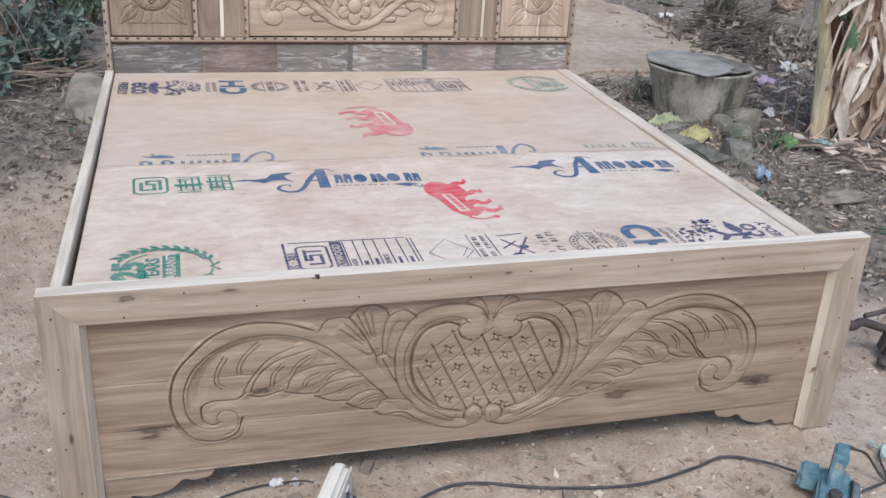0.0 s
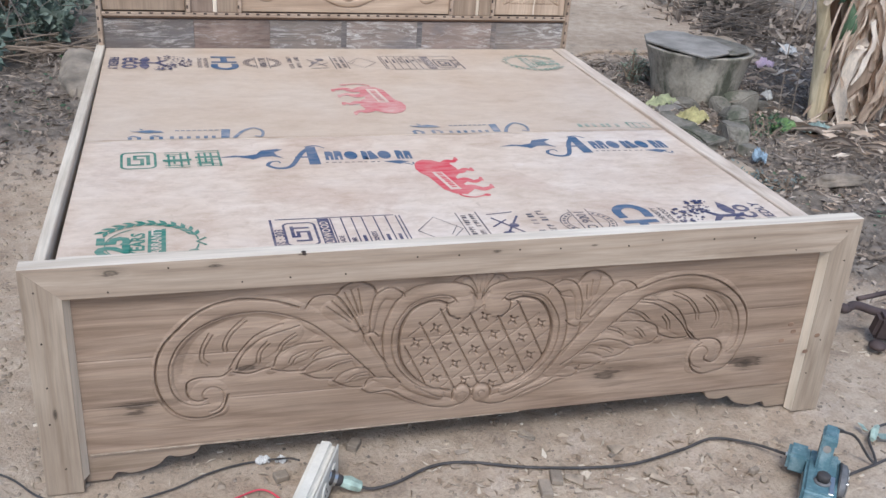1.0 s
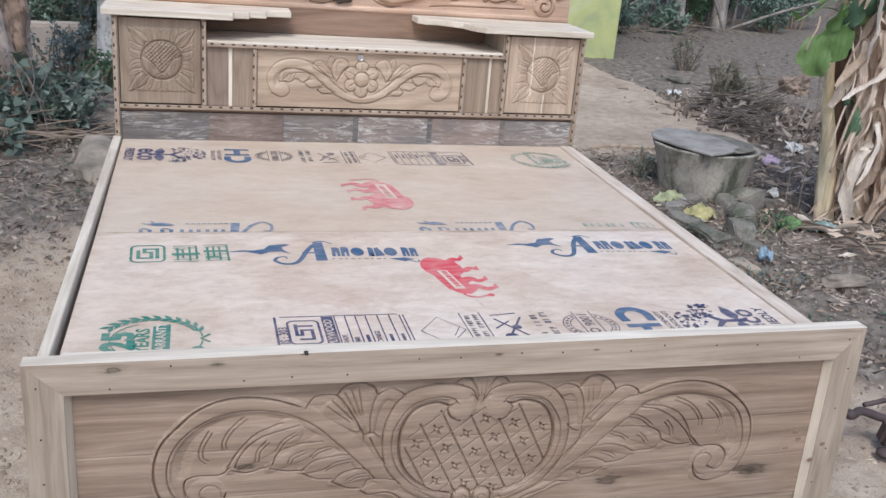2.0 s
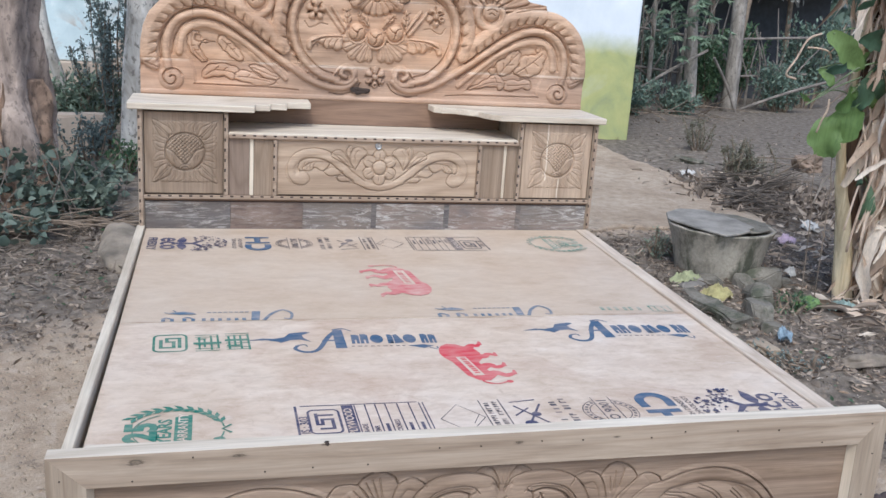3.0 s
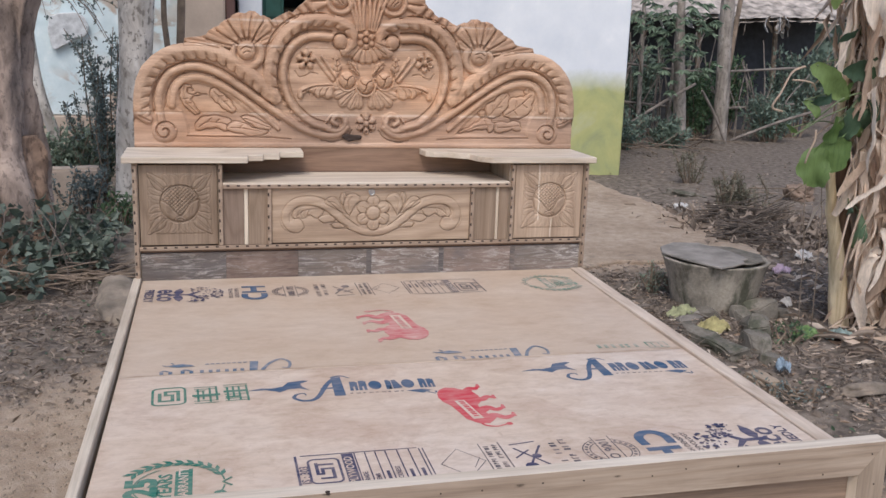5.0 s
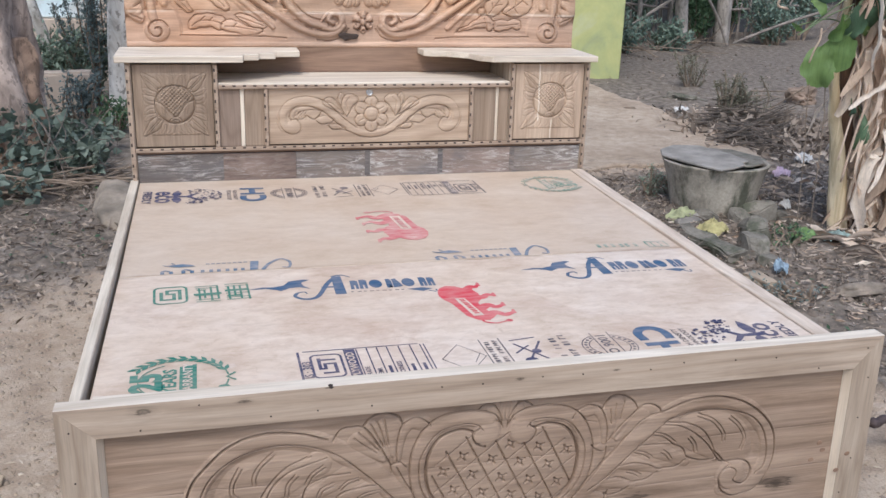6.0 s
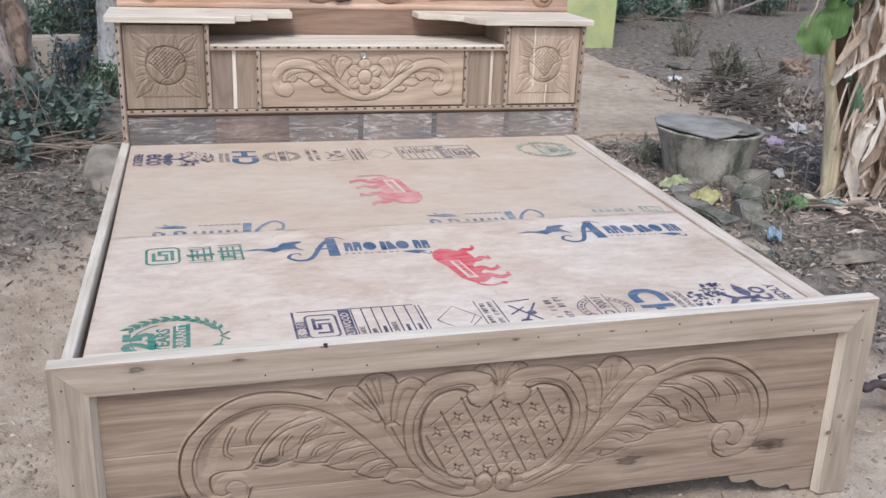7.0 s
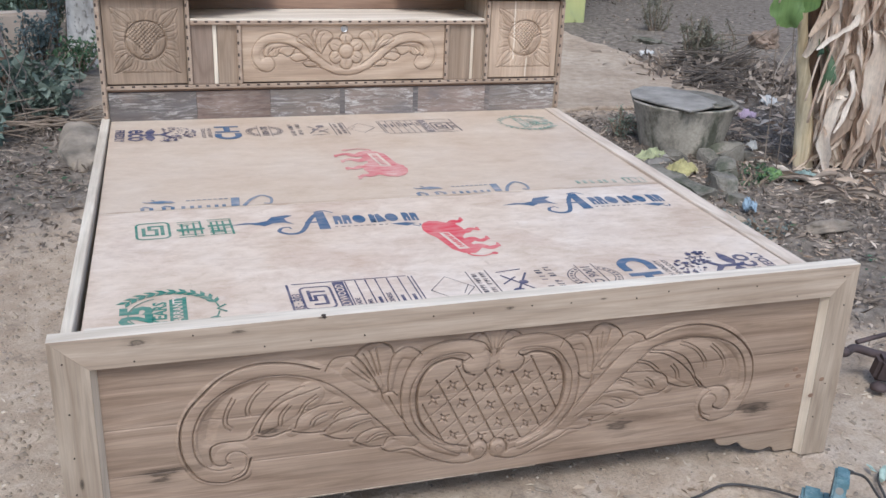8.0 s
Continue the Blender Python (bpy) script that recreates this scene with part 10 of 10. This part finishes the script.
cable([(-0.60, -0.10, 0.004), (-0.56, -0.08, 0.004), (-0.52, -0.07, 0.006), (-0.49, -0.09, 0.004), (-0.47, -0.14, 0.004), (-0.50, -0.2, 0.004)], 0.0022, "loose loop of red wire on the sand", RED_WIRE, "wire")


def planer():
    p = thing("electric_planer", (0.78, -0.30, 0.0), "worn blue electric hand planer standing on the sand", "power tool")
    m = Matrix.Translation((0.775, -0.30, 0.0)) @ Matrix.Rotation(radians(50), 4, "Z") @ Matrix.Scale(0.92, 4)
    part("sole_plate", moved(box(-0.145, 0.125, -0.042, 0.042, 0.0, 0.012, 0.003), m), STEEL, p, "scratched steel sole plate")
    part("body", moved(box(-0.118, 0.078, -0.042, 0.040, 0.0125, 0.066, 0.008, 3), m), PLANER_BLUE, p, "blue motor body")
    part("front_shoe", moved(box(-0.150, -0.112, -0.038, 0.038, 0.0125, 0.045, 0.007, 2), m), PLANER_BLUE, p, "blue front shoe")
    part("motor_housing", moved(box(0.015, 0.082, 0.034, 0.088, 0.014, 0.070, 0.008, 2), m), PLANER_BLUE, p, "squared blue motor end")
    # square-section loop handle: front upright, grip on top, rear leg
    part("handle_front", moved(box(-0.022, 0.018, -0.017, 0.017, 0.0, 0.106, 0.005, 2), m @ pose(0.004, 0.002, 0.056, 0, 10, 0)), PLANER_BLUE, p, "blue upright of the handle")
    part("handle_grip", moved(box(-0.004, 0.072, -0.0185, 0.0185, 0.128, 0.157, 0.006, 2), m), PLANER_BLUE, p, "blue grip")
    part("handle_rear", moved(box(0.050, 0.073, -0.018, 0.018, 0.060, 0.134, 0.006, 2), m), RUBBER, p, "dark rear leg of the handle")
    part("trigger", moved(box(0.022, 0.036, -0.007, 0.007, 0.112, 0.130, 0.004), m), RUBBER, p, "black trigger")
    part("knob", moved(lathe([(0.012, 0.0), (0.012, 0.004), (0.013, 0.005), (0.0160, 0.006), (0.0165, 0.022), (0.012, 0.026)], 16), m @ pose(-0.062, -0.004, 0.066)), RUBBER, p, "black depth knob", True)
    part("belt_cover", moved(lathe([(0.040, 0.0), (0.041, 0.004), (0.039, 0.016), (0.030, 0.022)], 24, squash=(1.55, 0.85)), m @ pose(-0.002, -0.042, 0.044, 90, 0, 0)), CAST_GREY, p, "grey belt cover", True)
    part("chip_mouth", moved(box(-0.02, 0.03, -0.0665, -0.0625, 0.030, 0.050, 0.002), m), RUBBER, p, "dark chip outlet")
    part("bolt", moved(lathe([(0.006, 0.0), (0.006, 0.004)], 8), m @ pose(0.048, 0.088, 0.045, -90, 0, 0)), STEEL, p)
    part("badge", moved(lathe([(0.010, 0.0), (0.010, 0.0012)], 14), m @ pose(-0.0065, 0.002, 0.128, 0, -80, 0)), SLATE, p, "faded round badge")
    part("belt_cover_rim", moved(lathe([(0.0425, 0.0), (0.0425, 0.0035), (0.0405, 0.0045)], 24, squash=(1.55, 0.85)), m @ pose(-0.002, -0.0415, 0.044, 90, 0, 0)), RUBBER, p, "black rim of the belt cover")
    for i in range(3):
        part("cover_rib", moved(box(-0.040 + i * 0.030, -0.034 + i * 0.030, -0.0665, -0.060, 0.022, 0.066, 0.001), m), STEEL, p, "worn bright rib")
    part("knob_base", moved(lathe([(0.021, 0.0), (0.021, 0.004), (0.015, 0.007)], 18), m @ pose(-0.062, -0.004, 0.0655)), CAST_GREY, p, "grey depth scale ring", True)
    part("top_plate", moved(box(-0.108, -0.030, -0.034, -0.022, 0.0655, 0.0685, 0.001), m), STEEL, p, "scuffed steel strip")
    for i in range(4):
        part("vent_slot", moved(box(0.026 + i * 0.013, 0.031 + i * 0.013, 0.0872, 0.0892, 0.024, 0.040, 0.0008), m), RUBBER, p, "dark vent slot")
    lead = [(0.812, -0.253, 0.126), (0.836, -0.245, 0.124), (0.862, -0.238, 0.111)]
    part("cable_guard", tube(lead, [0.0085, 0.007, 0.005], 9), RUBBER, p, "rubber cable guard", True)


planer()
cable([(0.858, -0.238, 0.112), (0.91, -0.235, 0.085), (0.965, -0.235, 0.02), (0.98, -0.25, 0.006), (1.00, -0.22, 0.006), (1.03, -0.16, 0.008), (1.07, -0.13, 0.015), (1.15, -0.11, 0.01), (1.3, -0.12, 0.006), (1.6, -0.2, 0.006)], 0.0036, "black planer lead curving over the sand")
cable([(0.80, -0.335, 0.006), (0.86, -0.285, 0.006), (0.97, -0.255, 0.006), (1.06, -0.23, 0.006), (1.2, -0.2, 0.006), (1.5, -0.18, 0.006)], 0.0036, "black lead lying behind the planer")
tape = thing("tape_joint", (1.065, -0.135, 0.0), "ragged pale green tape round a cable joint", "tape")
part("tape_wrap", tube([(1.035, -0.165, 0.010), (1.055, -0.145, 0.016), (1.085, -0.122, 0.014)], [0.007, 0.0115, 0.007], 14, 0.25, rng=random.Random(9)), TAPE_GREEN, tape, "green tape wrap")
part("tape_tail", moved(box(-0.035, 0.035, -0.011, 0.011, 0.0, 0.002, 0.0005), pose(1.10, -0.16, 0.006, 4, 3, -10)), PLASTIC_AQUA, tape, "flat loose tape end")
part("tape_tail", moved(box(-0.018, 0.018, -0.008, 0.008, 0.0, 0.002, 0.0005), pose(1.045, -0.115, 0.012, 20, 8, 70)), TAPE_GREEN, tape, "torn tape end")


def iron_clamp():
    c = thing("iron_clamp", (1.45, 0.33, 0.0), "dark rusty iron clamp lying on the sand", "clamp")
    part("bar", tube(spline([(1.30, 0.33, 0.105), (1.34, 0.34, 0.110), (1.42, 0.33, 0.085), (1.52, 0.31, 0.07), (1.66, 0.30, 0.06)], 6), 0.014, 10), IRON, c, "round iron bar", True)
    part("bar_end", lump((1.292, 0.333, 0.105), (0.018, 0.018, 0.017), 7, 0.1, 2), IRON, c, "ball end", True)
    part("jaw", moved(box(-0.05, 0.05, -0.028, 0.028, 0.0, 0.085, 0.012, 2), pose(1.445, 0.30, 0.008, 8, 6, -20)), IRON, c, "heavy iron jaw")
    part("foot", moved(lathe([(0.026, 0.0), (0.026, 0.010), (0.012, 0.022)], 16), pose(1.39, 0.262, 0.0)), IRON, c, "flat round foot", True)
    part("screw", tube([(1.36, 0.36, 0.12), (1.50, 0.40, 0.11), (1.68, 0.43, 0.10)], 0.008, 8), IRON, c, "thin screw rod", True)
    part("jaw", moved(box(-0.07, 0.07, -0.02, 0.02, 0.0, 0.06, 0.01, 2), pose(1.58, 0.33, 0.005, 0, 0, 15)), IRON, c, "heavy iron jaw")


iron_clamp()
for x, y, a, b, h, turn, lab in ((-0.285, 0.055, 0.020, 0.013, 0.018, 60, "small squared wood offcut on the sand"), (0.66, -0.21, 0.012, 0.007, 0.016, 20, "small curled wood offcut on the sand"), (0.16, -0.155, 0.022, 0.014, 0.014, 75, "small squared wood offcut on the sand"),
                                 (-0.47, -0.03, 0.016, 0.013, 0.016, 15, "small broken wood offcut on the sand"), (0.34, -0.085, 0.016, 0.006, 0.006, 30, "thin wood shaving on the sand"), (0.12, -0.19, 0.028, 0.014, 0.016, 80, "rough brown offcut on the sand"),
                                 (0.15, 0.02, 0.022, 0.007, 0.004, -30, "thin wood shaving on the sand"), (0.75, -0.42, 0.03, 0.012, 0.012, 40, "rough brown offcut on the sand"), (-0.03, -0.01, 0.018, 0.008, 0.005, 10, "thin wood shaving on the sand")):
    solo("wood_offcut", moved(box(-a, a, -b, b, 0.0, h, 0.002), pose(x, y, gz(x, y) + 0.001, 3, 2, turn)), DRIFT, lab, "wood offcut", "offcuts on the sand")
for i, (x, y, a, b, h, turn) in enumerate(((0.15, 0.03, 0.020, 0.008, 0.004, -40), (-0.015, 0.004, 0.016, 0.008, 0.004, 5), (0.355, -0.07, 0.019, 0.012, 0.006, 20), (0.20, -0.165, 0.022, 0.012, 0.005, -25), (0.235, -0.20, 0.024, 0.006, 0.004, -10),
                                           (0.40, -0.165, 0.016, 0.010, 0.006, 15), (0.415, -0.195, 0.026, 0.007, 0.004, -45), (0.665, -0.245, 0.012, 0.007, 0.004, 50), (0.485, -0.208, 0.018, 0.006, 0.004, 70), (-0.06, -0.062, 0.013, 0.007, 0.005, 10), (0.33, -0.22, 0.015, 0.010, 0.006, -60), (0.56, -0.075, 0.014, 0.005, 0.004, 45))):
    # a flat split flake with a bevelled, tapering end
    flake = box(-a, a, -b, b, 0.0, h, 0.001)
    for v in flake.verts:
        v.co.y *= 1.0 - 0.45 * (v.co.x / a) * (-1) ** i
        v.co.z += 0.25 * v.co.x ** 2 / a
    solo("wood_flake", moved(flake, pose(x, y, gz(x, y) + 0.001, 6, 5, turn)), PALE_FLAKE, "pale split wood flake on the sand", "wood flake", "flakes on the sand")
crumpled("paper_scrap", (-0.505, 0.035), (0.018, 0.010), PAPER, "crumpled white paper scrap on the sand", "paper", 171, 0.008)
crumpled("paper_scrap", (-0.462, 0.030), (0.014, 0.009), PAPER, "crumpled white paper scrap on the sand", "paper", 172, 0.008)
crumpled("mud_lump", (-1.28, 0.66), (0.05, 0.03), STONE, "lump of trodden mud on the sand", "mud", 173, 0.02)
